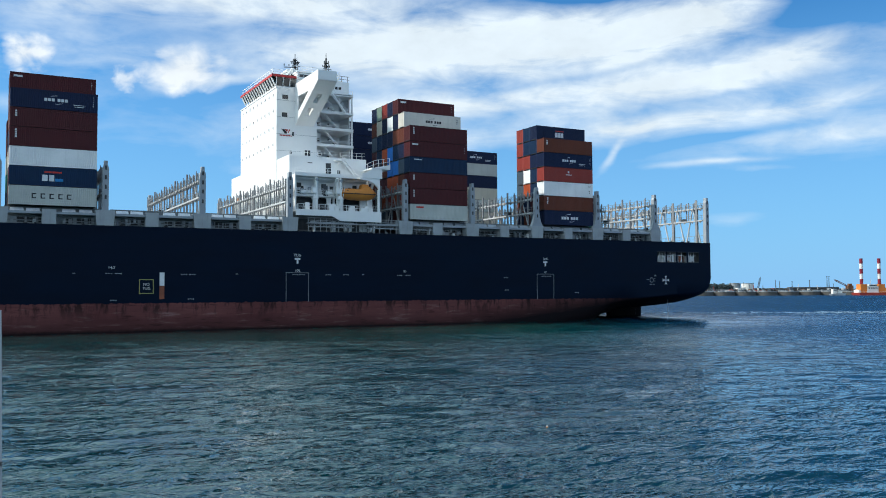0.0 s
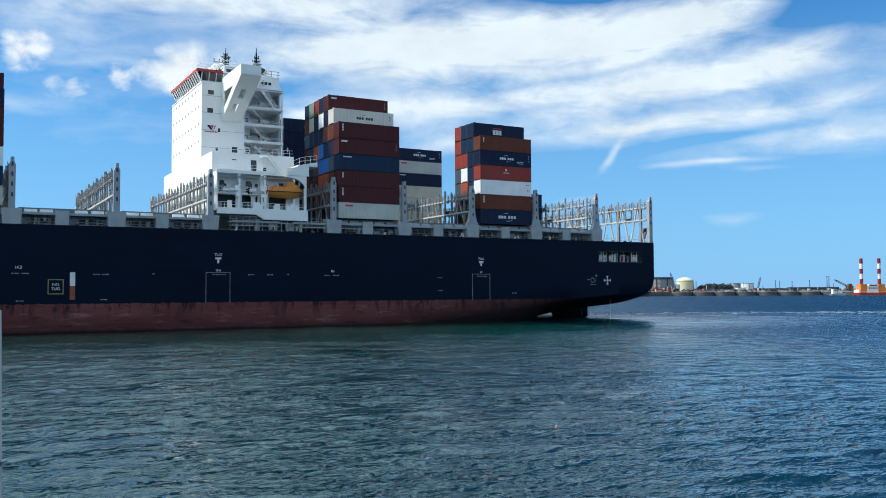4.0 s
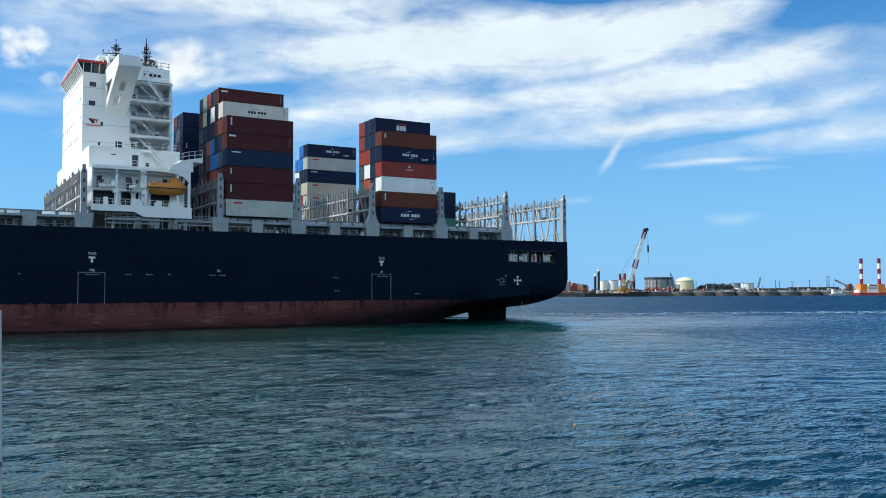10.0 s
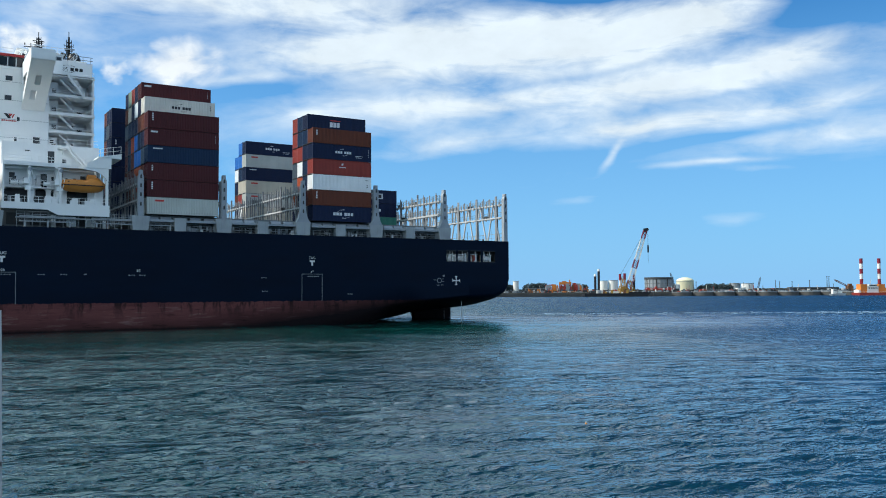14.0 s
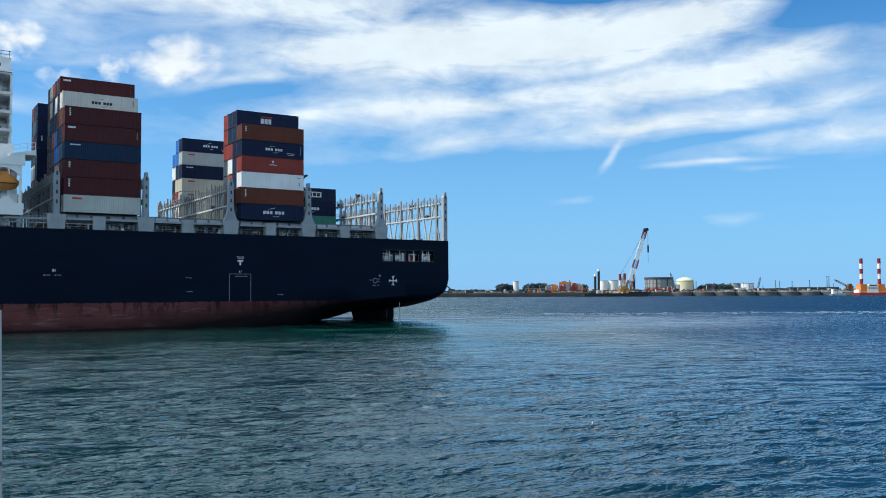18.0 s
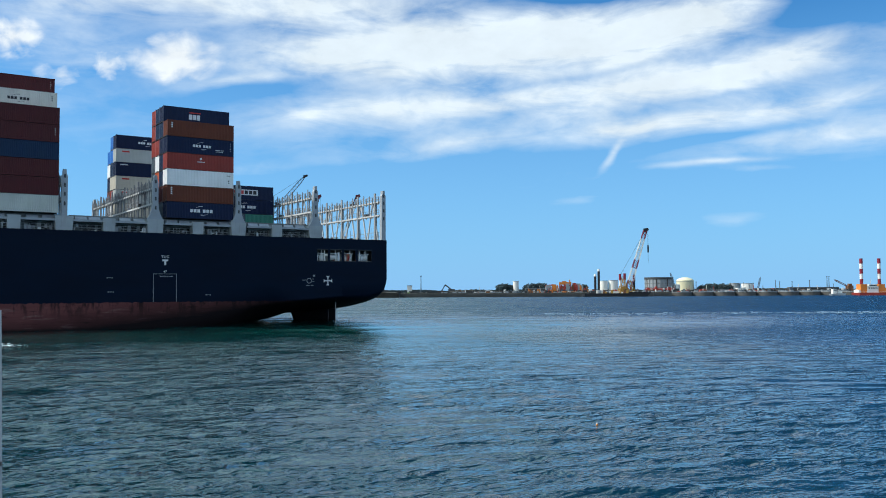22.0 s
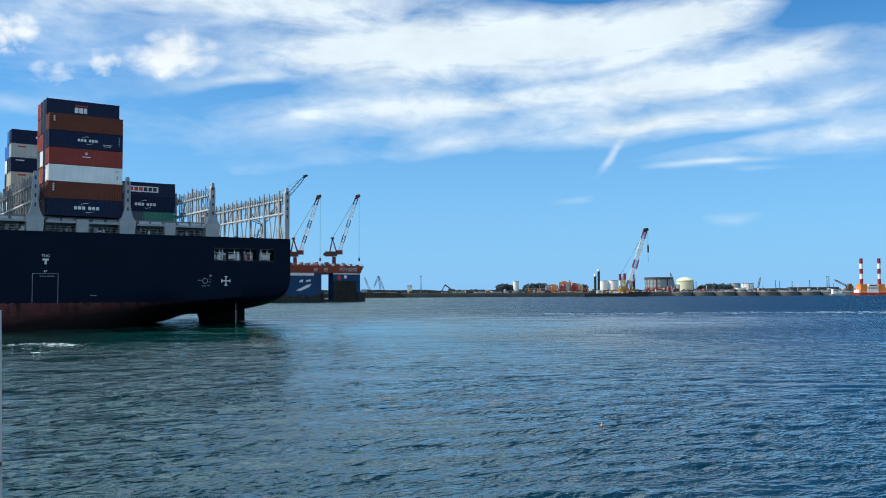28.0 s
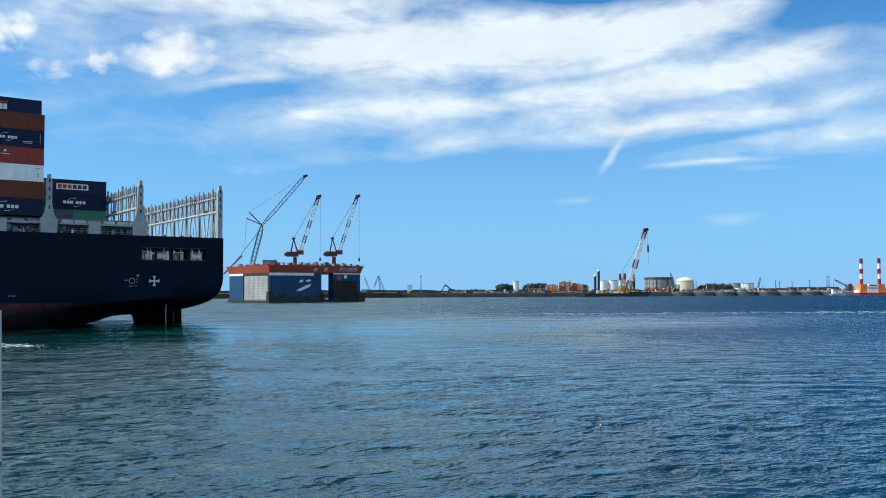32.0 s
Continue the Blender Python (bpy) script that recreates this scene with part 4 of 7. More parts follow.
def dock_crane(x, y, rz, label):
    ob = thing("dock_crane", label, "crane", "cranes on the floating dock", pose(x, y, 21.6, 0, 0, rz))
    part("pedestal", Mesh().tube((0, 0, 0), (0, 0, 6.2), 1.3, 12, 1.1).box(-2.2, 2.2, -2.2, 2.2, 0, 1.2), CRANERED, ob)
    part("machine_house", Mesh().box(-5.2, 1.8, -2.2, 2.2, 6.4, 9.4).box(-6.4, -5.2, -1.6, 1.6, 6.9, 8.6), HOUSEBROWN, ob)
    part("cab", Mesh().box(1.8, 5.2, -1.4, 1.4, 7.6, 10.2), CRANERED, ob)
    part("a_frame", Mesh().beam((-2.5, -1.2, 9.4), (-1.0, 0, 17.4), 0.5).beam((-2.5, 1.2, 9.4), (-1.0, 0, 17.4), 0.5).beam((1.5, -1.2, 9.4), (-1.0, 0, 17.4), 0.6).beam((1.5, 1.2, 9.4), (-1.0, 0, 17.4), 0.6).box(-2, 0, -0.8, 0.8, 17.0, 18.2), CRANERED, ob)
    for k in range(7):
        a, b = k / 7, (k + 1) / 7
        p = lambda s: (3.6 + 10.6 * s, 0, 10.0 + 33.0 * s)
        part("boom_section", truss(Mesh(), p(a), p(b), 1.7, 0.26, 3, 0.16, False), (TANKWHITE, CRANERED, TANKWHITE, LATTICE, TANKWHITE, TANKWHITE, CRANERED)[k], ob)
    part("boom_head", Mesh().prism([(13.2, 41.6), (16.4, 43.6), (16.0, 45.0), (13.4, 44.4)], "y", -0.8, 0.8), CRANERED, ob)
    part("stay", Mesh().beam((14.0, 0, 43.2), (-1.0, 0, 17.8), 0.2), LATTICE, ob)
    part("hoist_line", Mesh().beam((15.6, 0, 43.6), (15.6, 0, 5.2), 0.14).box(15.1, 16.1, -0.4, 0.4, 3.4, 5.4), DARK, ob)
    return ob


dock_crane(-91.9, 545, 0, "red and white jib crane on the floating dock")
dock_crane(-67.7, 545, 0, "red and white jib crane on the floating dock")
big = thing("lattice_crane", "tall blue-grey lattice crane behind the floating dock", "crane", "", pose(-123.6, 575, 0))
part("base", Mesh().box(-5, 6, -4, 4, 0, 24).box(6, 14, -3, 3, 21, 27), LATTICE, big)
part("tower", truss(Mesh(), (-2, 0, 22), (5, 0, 50), 2.6, 0.36, 10, 0.2), LATTICE, big)
part("boom", truss(Mesh(), (5, 0, 50), (33, 0, 82), 2.0, 0.2, 16, 0.1), LATTICE, big)
part("boom_head", Mesh().prism([(32.0, 80.6), (35, 82.3), (34.6, 83.2), (32.0, 82.6)], "y", -0.7, 0.7), BLACK, big)
part("mast_strut", Mesh().beam((5, 0, 50), (-5.2, 0, 54.5), 0.6).beam((5, 0, 50), (-3.6, 0, 58.5), 0.6), BLACK, big)
part("stay", Mesh().beam((-5.2, 0, 54.5), (-6.5, 0, 34), 0.14).beam((-3.6, 0, 58.5), (31, 0, 81), 0.12).beam((3, 0, 46), (-14, 0, 24), 0.3).beam((-8, 0, 30), (-20, 0, 18), 0.9), LATTICE, big)


# ---- the container ship ----
# on the ship: x runs aft, y from the port side (0) to the starboard side (48.2), z up from the water
BEAM, MID, TOP, STERN = 48.2, 24.1, 16.4, 44.7
ship = thing("container_ship", "large dark blue container ship with red boot topping and white superstructure", "ship")
MOVERS.append((ship, Matrix()))

# station: x, height at which the side turns under, height of the centre line's bottom
STATIONS = [(-110, -4, -9), (-70, -4, -9), (-40, -4, -9), (-20, -3, -9), (-8, -1, -9), (2, 1.0, -8), (10, 2.2, -6.0), (14, 3.2, -5.0), (16.2, 3.7, -2.6), (21, 4.3, -1.0),
            (26, 4.65, 0.1), (27, 4.7, 0.55), (29, 4.85, 1.2), (32, 5.1, 1.55), (36, 5.4, 1.7), (41, 5.7, 2.3), (43.4, 6.4, 2.8), (44.3, 7.2, 3.0), (STERN, 8.6, 3.4)]
OPENINGS = [(29.2, 31.5), (31.95, 34.45), (35.0, 37.55), (38.1, 41.2)]


def turn_under(x):
    for (x0, a0, b0), (x1, a1, b1) in zip(STATIONS, STATIONS[1:]):
        if x0 <= x <= x1:
            s = (x - x0) / (x1 - x0)
            return a0 + s * (a1 - a0), b0 + s * (b1 - b0)
    return STATIONS[0][1:]


def half_width(x):
    """How far the side stands from the middle: full to x = -190, then fining to the stem."""
    s = max(0.0, (-190 - x) / 85)
    return MID * (1 - s ** 2.2)


def make_hull():
    m = Mesh()
    cuts = sorted({x for row in OPENINGS for x in row})
    xs = sorted({-275, -270, -260, -245, -225, -205, -190, -150} | {s[0] for s in STATIONS} | set(cuts))
    for side in (0, 1):
        rings = []
        for x in xs:
            zs, zc = turn_under(x)
            w = half_width(x)
            e = float(np.interp(x, (-10, 8, 20, 32, 40, STERN), (0.67, 0.9, 1.4, 1.35, 1.05, 1.0)))
            ring = [(0.0, TOP), (0.0, 14.35), (0.0, 12.1), (0.0, max(zs, 8.0) if zs < 8 else zs)]
            for k in range(0, 13):
                a = math.pi / 2 * k / 12
                ring.append((MID * (1 - math.cos(a) ** e), zs + (zc - zs) * math.sin(a) ** e))
            ring = [(MID - (MID - u) * w / MID, z) for u, z in ring]
            rings.append([(x, u if side == 0 else BEAM - u, z) for u, z in ring])
        for (xa, ra), (xb, rb) in zip(zip(xs, rings), zip(xs[1:], rings[1:])):
            for k in range(len(ra) - 1):
                if side == 0 and k == 1 and any(a < (xa + xb) / 2 < b for a, b in OPENINGS):
                    continue
                m.face(ra[k], rb[k], rb[k + 1], ra[k + 1])
        # transom
        last = rings[-1]
        m.face(*last, (STERN, MID, TOP))
    me = m.data("hull", HULL, True)
    me.set_sharp_from_angle(angle=radians(40))
    return me


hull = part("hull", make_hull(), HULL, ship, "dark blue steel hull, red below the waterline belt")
m = Mesh()
outline = [(x, MID - half_width(x)) for x in (-275, -260, -245, -225, -205, -190, -100, 0, STERN - 0.02)]
outline += [(x, BEAM - y) for x, y in reversed(outline)]
m.prism([(x, y + (0.02 if y < MID else -0.02)) for x, y in outline], "z", TOP - 0.3, TOP - 0.02)
part("main_deck", m, DECK, ship)
# mooring deck behind the openings
m = Mesh().box(28.6, 42.2, 0.05, 7.0, 11.6, 11.9).box(28.6, 42.2, 7.0, 7.2, 11.9, 15.0).box(28.4, 28.6, 0.05, 7.2, 11.6, 15.0).box(42.2, 42.4, 0.05, 7.2, 11.6, 15.0).box(28.4, 42.4, 0.05, 7.2, 15.0, 15.2)
# the dim inside is put into the wall colour
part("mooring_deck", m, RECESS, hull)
for x in (30.0, 33.0, 36.2, 39.8):
    m = Mesh().tube((x - 0.9, 1.6, 12.9), (x + 0.9, 1.6, 12.9), 0.55).box(x - 1.0, x - 0.85, 1.0, 2.2, 11.9, 13.6).box(x + 0.85, x + 1.0, 1.0, 2.2, 11.9, 13.6)
    m.beam((x - 1.1, 0.5, 11.9), (x - 1.1, 0.5, 14.3), 0.14).beam((x + 0.4, 0.6, 11.9), (x + 0.4, 0.6, 14.3), 0.10).beam((x - 1.1, 0.5, 13.6), (x + 1.0, 0.5, 13.6), 0.08)
    part("mooring_winch", m, WHITE, hull)
    if x == 36.2:
        part("winch_drum", Mesh().tube((x - 0.2, 1.5, 12.9), (x + 0.5, 1.5, 12.9), 0.7, 14), REDTRIM, hull, "red rope drum")
moor = random.Random(52)
for x0, x1 in OPENINGS:
    for k in range(11):
        x, y, z = moor.uniform(x0 + 0.15, x1 - 0.4), moor.uniform(0.3, 2.4), moor.choice((11.9, 11.9, 12.6, 13.3))
        h = moor.uniform(0.3, 1.5)
        if k % 3 == 0:
            fit = Mesh().beam((x, y, 11.9), (x + moor.uniform(-0.6, 0.6), y, min(14.2, z + h + 0.6)), 0.11)
        elif k % 3 == 1:
            fit = Mesh().tube((x, y, z), (x + moor.uniform(0.3, 0.7), y, z), moor.uniform(0.12, 0.3), 9).box(x, x + 0.2, y - 0.1, y + 0.1, 11.9, z)
        else:
            fit = Mesh().box(x, x + moor.uniform(0.2, 0.6), y, y + 0.3, 11.9, min(14.0, z + h * 0.6), 0.03)
        part("mooring_fitting", fit, moor.choice((WHITE, MARK, GREY, WHITE, DARK, RUST_PAINT)), hull)
    part("roller_frame", Mesh().box(x0 + 0.02, x1 - 0.02, -0.03, 0.12, 12.02, 12.16).box(x0 + 0.02, x1 - 0.02, -0.03, 0.12, 14.3, 14.42), DARK, hull)
m = Mesh().prism([(35.3, -6), (43.0, -6), (43.0, 3.2), (34.2, 2.2), (34.9, 1.3), (35.3, 0.2)], "y", 23.3, 24.9)
part("skeg", m, ANTIFOUL, ship, "black rudder horn")
m = Mesh().prism([(43.12, -6), (45.0, -6), (45.0, 3.2), (43.12, 3.3)], "y", 23.6, 24.6)
rudder = part("rudder", m, ANTIFOUL, ship)
part("draught_scale", Mesh().box(43.14, 43.26, 23.58, 23.6, -0.4, 3.2), BRIDGE, rudder, "pale draught scale on the rudder")
m = Mesh()
for za, zb in ((TOP, TOP + 0.12),):
    m.box(-190, STERN, -0.02, 0.16, za, zb)
part("deck_edge_bar", m, HULL, ship)
part("trailing_rope", Mesh().tube((34.7, 3.0, 4.0), (34.75, 3.1, -0.2), 0.05, 6), MARK, ship, "thin pale rope hanging to the water")

clutter = random.Random(33)
# lashing bridges stand at these places along the ship
BRIDGES = [-97.3, -82.4, -67.5, -52.7, -30.75, -16.6, -1.75, 13.35, 28.9, 44.05]
for x in BRIDGES:
    aft = x > 40
    br = part("lashing_bridge", Mesh().box(x - 0.45, x + 0.45, 1.2, BEAM - 1.2, 24.24, 24.52).box(x - 0.45, x + 0.45, 1.2, BEAM - 1.2, 21.5, 21.78), BEAMS, ship)
    for y0, d in ((0.0, 1), (BEAM, -1)):
        e = 0.9 * d
        flare = x > -10
        m = Mesh()
        w, zt = 0.46, 26.6
        base = 18.9 if not aft else TOP
        m.prism([(x - w, base), (x + w, base), (x + w, zt - 1.1), (x + 0.27, zt - 0.7), (x + 0.24, zt), (x - 0.24, zt), (x - 0.27, zt - 0.7), (x - w, zt - 1.1)], "y", y0 + 0.03 * d, y0 + e)
        if flare and not aft:
            m.prism([(x - 1.3, base), (x + 1.3, base), (x + 0.86, base + 0.8), (x + 0.6, base + 1.7), (x + w + 0.01, base + 2.8), (x - w - 0.01, base + 2.8), (x - 0.6, base + 1.7), (x - 0.86, base + 0.8)], "y", y0 + 0.01 * d, y0 + e * 1.02)
        post = part("end_post", m, PALE, br)
        if d == 1:
            for z in (20.6, 22.2, 23.7, 25.2):
                m = Mesh().prism([(x - 0.14, z), (x + 0.14, z), (x + 0.14, z + 0.55), (x, z + 0.7), (x - 0.14, z + 0.55)], "y", y0 - 0.01, y0 + 0.05)
                part("post_slot", m, DARK, br)
        if not aft:
            part("post_base", Mesh().hexa([(x - 1.25, y0 + 0.0, TOP), (x + 1.25, y0, TOP), (x + 1.25, y0 + 2 * e, TOP), (x - 1.25, y0 + 2 * e, TOP)],
                                          [(x - 1.45, y0 - 0.02 * d, 18.9), (x + 1.45, y0 - 0.02 * d, 18.9), (x + 1.45, y0 + 2 * e, 18.9), (x - 1.45, y0 + 2 * e, 18.9)]), GREY, br)
    col = Mesh().box(-0.09, 0.09, -0.09, 0.09, 18.6 if not aft else TOP, 25.9).data("column", BRIDGE)
    tall = Mesh().box(-0.15, 0.15, -0.13, 0.13, 18.6 if not aft else TOP, 26.5).data("column", BRIDGE)
    heavy = Mesh().box(-0.16, 0.0, -0.3, 0.3, TOP, 26.3).box(0.1, 0.26, -0.3, 0.3, TOP, 24.2).data("column", BRIDGE)
    short = Mesh().box(-0.09, 0.09, -0.09, 0.09, 21.45, 25.9).data("column", BRIDGE)
    for k in range(1, 19):
        y = 0.55 + 2.48 * k
        if aft:
            part("column", heavy if k % 3 == 1 else short, PALE, br, at=pose(x - 0.3, y, 0))
            part("column", short, PALE, br, at=pose(x + 0.3, y + 1.2, 0))
            continue
        part("column", tall if k % 4 == 0 else col, PALE, br, at=pose(x - 0.3, y, 0))
        if k % 2:
            part("column", col, PALE, br, at=pose(x + 0.3, y + 0.6, 0))
    m = Mesh()
    for zd in (21.8, 24.55):
        for h in (0.55, 1.05):
            m.beam((x - 0.43, 1.2, zd + h), (x - 0.43, BEAM - 1.2, zd + h), 0.035).beam((x + 0.43, 1.2, zd + h), (x + 0.43, BEAM - 1.2, zd + h), 0.035)
        for k in range(20):
            y = 1.4 + k * 2.38
            m.beam((x + 0.43, y, zd), (x + 0.43, y, zd + 1.1), 0.04).beam((x - 0.43, y, zd), (x - 0.43, y, zd + 1.1), 0.04)
    part("railing", m, BRIDGE, br)
    m = Mesh()
    for zd in (21.5, 24.24):
        for k in range(19):
            y = 1.9 + 2.48 * k
            m.prism([(y - 0.4, zd), (y + 0.4, zd), (y + 0.1, zd - 0.36), (y - 0.1, zd - 0.36)], "x", x - 0.36, x - 0.24)
    tagged(part("gusset", m, BRIDGE, br), kind="stuff")
    zb = 18.6 if not aft else TOP
    if aft:
        for k in range(9):
            y = 1.8 + k * 4.96
            part("cross_brace", Mesh().beam((x - 0.2, y + 0.2, zb), (x - 0.2, y + 2.3, 24.2), 0.24), BEAMS, br)
            part("cross_brace", Mesh().beam((x - 0.2, y + 4.7, zb), (x - 0.2, y + 2.6, 24.2), 0.24), BEAMS, br)
        m = Mesh()
        for h in (0.55, 1.1, 1.9):
            m.beam((x + 0.4, 1.2, zb + h), (x + 0.4, BEAM - 1.2, zb + h), 0.07)
        for k in range(30):
            m.beam((x + 0.4, 1.4 + k * 1.55, zb), (x + 0.4, 1.4 + k * 1.55, zb + (1.9 if k % 3 else 3.0)), 0.07)
        part("stern_railing", m, PALE, br)
    for k in range(0 if aft else 5):
        y = 3.0 + k * 9.92
        part("cross_brace", Mesh().beam((x, y, zb), (x, y + 2.48, 24.3), 0.16), BEAMS, br)
        part("cross_brace", Mesh().beam((x, y + 4.96, zb), (x, y + 2.48, 24.3), 0.16), BEAMS, br)
    for k in range(9):
        # short lashing gear, turnbuckle bins and lamps on the walkways
        y, z = clutter.uniform(2, 46), clutter.choice((21.8, 24.55))
        part("lashing_bin", Mesh().box(x - 0.35, x + 0.35, y, y + clutter.uniform(0.4, 1.2), z, z + clutter.uniform(0.3, 0.8)), clutter.choice((DARK, PALE, RECESS, ORANGE if k == 0 else GREY)), br)
    m = Mesh()
    for k in range(38):
        y = 1.4 + k * 1.24
        m.box(x - 0.56, x - 0.44, y - 0.07, y + 0.07, 23.9, 25.45 + (0.7 if k % 4 == 1 else 0.15 * (k % 2)))
        if k % 2 or aft:
            m.box(x + 0.45, x + 0.55, y + 0.4, y + 0.5, 24.2, 25.2)
            m.beam((x + 0.5, y + 0.5, 24.6), (x + 0.5, y + 0.9, 25.3), 0.07)
    tagged(part("rod_rack", m, BRIDGE, br), kind="stuff")

# hatch sides and covers between the bridges, with a pedestal in the middle of each bay
BAYS = [-95.85, -80.9, -66.0, -29.65, -14.95, 0.3, 15.4]
for b in BAYS:
    # shadow under the containers is put into cover and aft coaming as dark grey
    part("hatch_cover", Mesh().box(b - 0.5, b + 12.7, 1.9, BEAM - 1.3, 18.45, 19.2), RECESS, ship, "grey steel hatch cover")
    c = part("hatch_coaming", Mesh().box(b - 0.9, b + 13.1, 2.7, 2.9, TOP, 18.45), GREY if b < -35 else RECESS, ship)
    part("hatch_coaming", Mesh().box(b - 0.9, b + 13.1, BEAM - 2.9, BEAM - 2.7, TOP, 18.45), GREY, ship)
    part("coaming_edge", Mesh().box(b - 0.3, b + 12.5, 0.25, 1.3, 18.05, 18.42), PALE, ship)
    for dx in (1.2, 2.6, 4.2, 8.0, 9.6, 11.2):
        wdt = 0.5 if dx in (4.2, 11.2) else 1.1
        part("ventilation_opening", Mesh().box(b + dx, b + dx + wdt, 2.62, 2.7, 16.9, 17.75), BLACK, c)
    part("pedestal", Mesh().hexa([(b + 4.55, 0.0, TOP), (b + 6.45, 0.0, TOP), (b + 6.45, 1.6, TOP), (b + 4.55, 1.6, TOP)],
                                 [(b + 4.5, -0.01, 18.75), (b + 6.5, -0.01, 18.75), (b + 6.5, 1.6, 18.75), (b + 4.5, 1.6, 18.75)]), GREY, ship)
    m = Mesh()
    for k in range(12):
        x = b + k * 1.12
        m.beam((x, 0.15, TOP), (x, 0.15, TOP + 1.05), 0.035)
    for h in (0.55, 1.05):
        m.beam((b - 0.4, 0.15, TOP + h), (b + 12.6, 0.15, TOP + h), 0.03)
    part("side_railing", m, GREY, ship)
    # pipes, valves, lockers and cleats along the walkway; pale blocks on top
    for z, rad in ((17.2, 0.07), (17.95, 0.10)):
        part("deck_pipe", Mesh().tube((b - 0.6, 2.45, z), (b + 12.9, 2.45, z), rad, 6), BRIDGE if z < 17.5 else GREY, c)
    for k in range(9 if b < -35 else 20):
        x, w, h = b + clutter.uniform(-0.5, 12.6), clutter.uniform(0.15, 0.6), clutter.uniform(0.25, 1.15)
        if b + 4.0 < x < b + 6.6:
            continue
        y, z = clutter.uniform(0.9, 2.2), clutter.choice((TOP, TOP, TOP, 17.3))
        if z > TOP:
            y = 2.5
        part("deck_fitting", Mesh().box(x, x + w, y, y + 0.2 + w * 0.4, z - 0.02, z + h, 0.04), clutter.choice((PALE, GREY, BRIDGE, DARK, DARK, MARK)), c)
    # added blocks: sunlight on hatch edges is put into their slant and pale colour
    for k in range(4):
        x = b + (0.2, 2.4, 7.4, 9.8)[k]
        part("cover_stopper", Mesh().hexa([(x, 1.0, 18.4), (x + 1.9, 1.0, 18.4), (x + 1.9, 1.9, 18.4), (x, 1.9, 18.4)], [(x + 0.05, 1.35, 18.95), (x + 1.85, 1.35, 18.95), (x + 1.85, 1.9, 18.95), (x + 0.05, 1.9, 18.95)]), PALE if b > -35 else MARK, c)

# small fittings along the sheer, standing a little over the deck edge
for k in range(58):
    x = -118 + k * 2.75 + clutter.uniform(-0.9, 0.9)
    if x < STERN - 1:
        w = clutter.uniform(0.15, 0.7)
        part("edge_fitting", Mesh().box(x, x + w, 0.0, 0.3, TOP - 0.02, TOP + clutter.uniform(0.18, 0.42)), BLACK if k % 5 else RECESS, ship)
# accommodation ladders stowed along the side
for xa, xb in ((-49.0, -40.8), (-38.4, -25.0)):
    lad = part("accommodation_ladder", Mesh().box(xa, xb, 0.3, 0.42, 18.12, 18.3).box(xa, xb, 0.3, 0.42, 17.36, 17.5).box(xa, xb, 0.9, 1.0, 17.36, 17.5), GREY, ship)
    m = Mesh()
    n = int((xb - xa) / 0.8)
    for k in range(n):
        x0, x1 = xa + (xb - xa) * k / n, xa + (xb - xa) * (k + 1) / n
        m.beam((x0, 0.36, 17.45), (x0, 0.36, 18.2), 0.07).beam((x0, 0.36, 17.45), (x1, 0.36, 18.2), 0.05)
    part("ladder_lattice", m, BRIDGE, lad)
    for x in (xa + 0.8, (xa + xb) / 2, xb - 0.8):
        part("ladder_bracket", Mesh().box(x - 0.12, x + 0.12, 0.25, 1.2, TOP, 17.36), GREY, lad)

# ---- superstructure ----
FX, AX = -51.35, -36.2            # front and aft ends of the tower
PY, SY = 12.1, 36.1               # its port and starboard sides
house = part("accommodation_block", Mesh().box(FX, -43.5, PY, SY, TOP, 44.0).box(-43.5, AX, PY + 6.6, SY - 4.4, TOP, 44.0), WHITE, ship, "white painted accommodation tower")
lower = part("lower_deckhouse", Mesh().box(FX + 0.05, AX - 0.4, 4.8, PY, 26.4, 30.4), WHITE, ship, "white deckhouse beside the tower")
part("lower_deckhouse", Mesh().box(FX + 0.05, AX - 0.4, SY, BEAM - 4.8, 26.4, 30.4), WHITE, ship)
part("deckhouse_base", Mesh().box(FX + 0.05, AX - 0.4, 5.2, PY, TOP, 26.4), WHITE, ship)
part("deckhouse_base", Mesh().box(FX + 0.05, AX - 0.4, SY, BEAM - 5.2, TOP, 26.4), WHITE, ship)


def window(x, z, w, h, y, parent, name="window"):
    f = part(name, Mesh().box(x, x + w, y - 0.05, y + 0.02, z, z + h), WHITE, parent)
    part("pane", Mesh().box(x + 0.1, x + w - 0.1, y - 0.065, y, z + 0.1, z + h - 0.1), GLASS, f)
    return f


for x, z, w, h in ((-50.35, 41.75, 1.25, 1.0), (-50.45, 38.4, 1.25, 1.05), (-48.5, 35.0, 0.6, 0.9), (-46.0, 31.3, 1.3, 1.4), (-48.9, 31.6, 0.6, 0.8), (-43.4, 31.7, 0.9, 0.8)):
    window(x, z, w, h, PY, house)
for x, z, w, h in ((-44.6, 27.2, 1.2, 2.2), (-42.4, 27.4, 0.8, 0.8), (-48.0, 29.0, 1.0, 0.35)):
    window(x, z, w, h, 4.8, lower)
# rows of small windows in the front
for z in (33.0, 36.2, 39.4, 42.4):
    for k in range(9):
        y = PY + 1.6 + k * 2.55
        f = part("window", Mesh().box(FX - 0.05, FX + 0.02, y + 0.1, y + 0.65, z + 0.1, z + 0.75), WHITE, house)
        part("pane", Mesh().box(FX - 0.065, FX, y + 0.2, y + 0.52, z + 0.2, z + 0.62), GLASS, f)
m = Mesh()
for z in (32.2, 35.3, 38.5, 41.6):
    m.box(FX - 0.02, -43.52, PY - 0.025, PY, z, z + 0.06)
part("plate_seam", m, GREY, house)
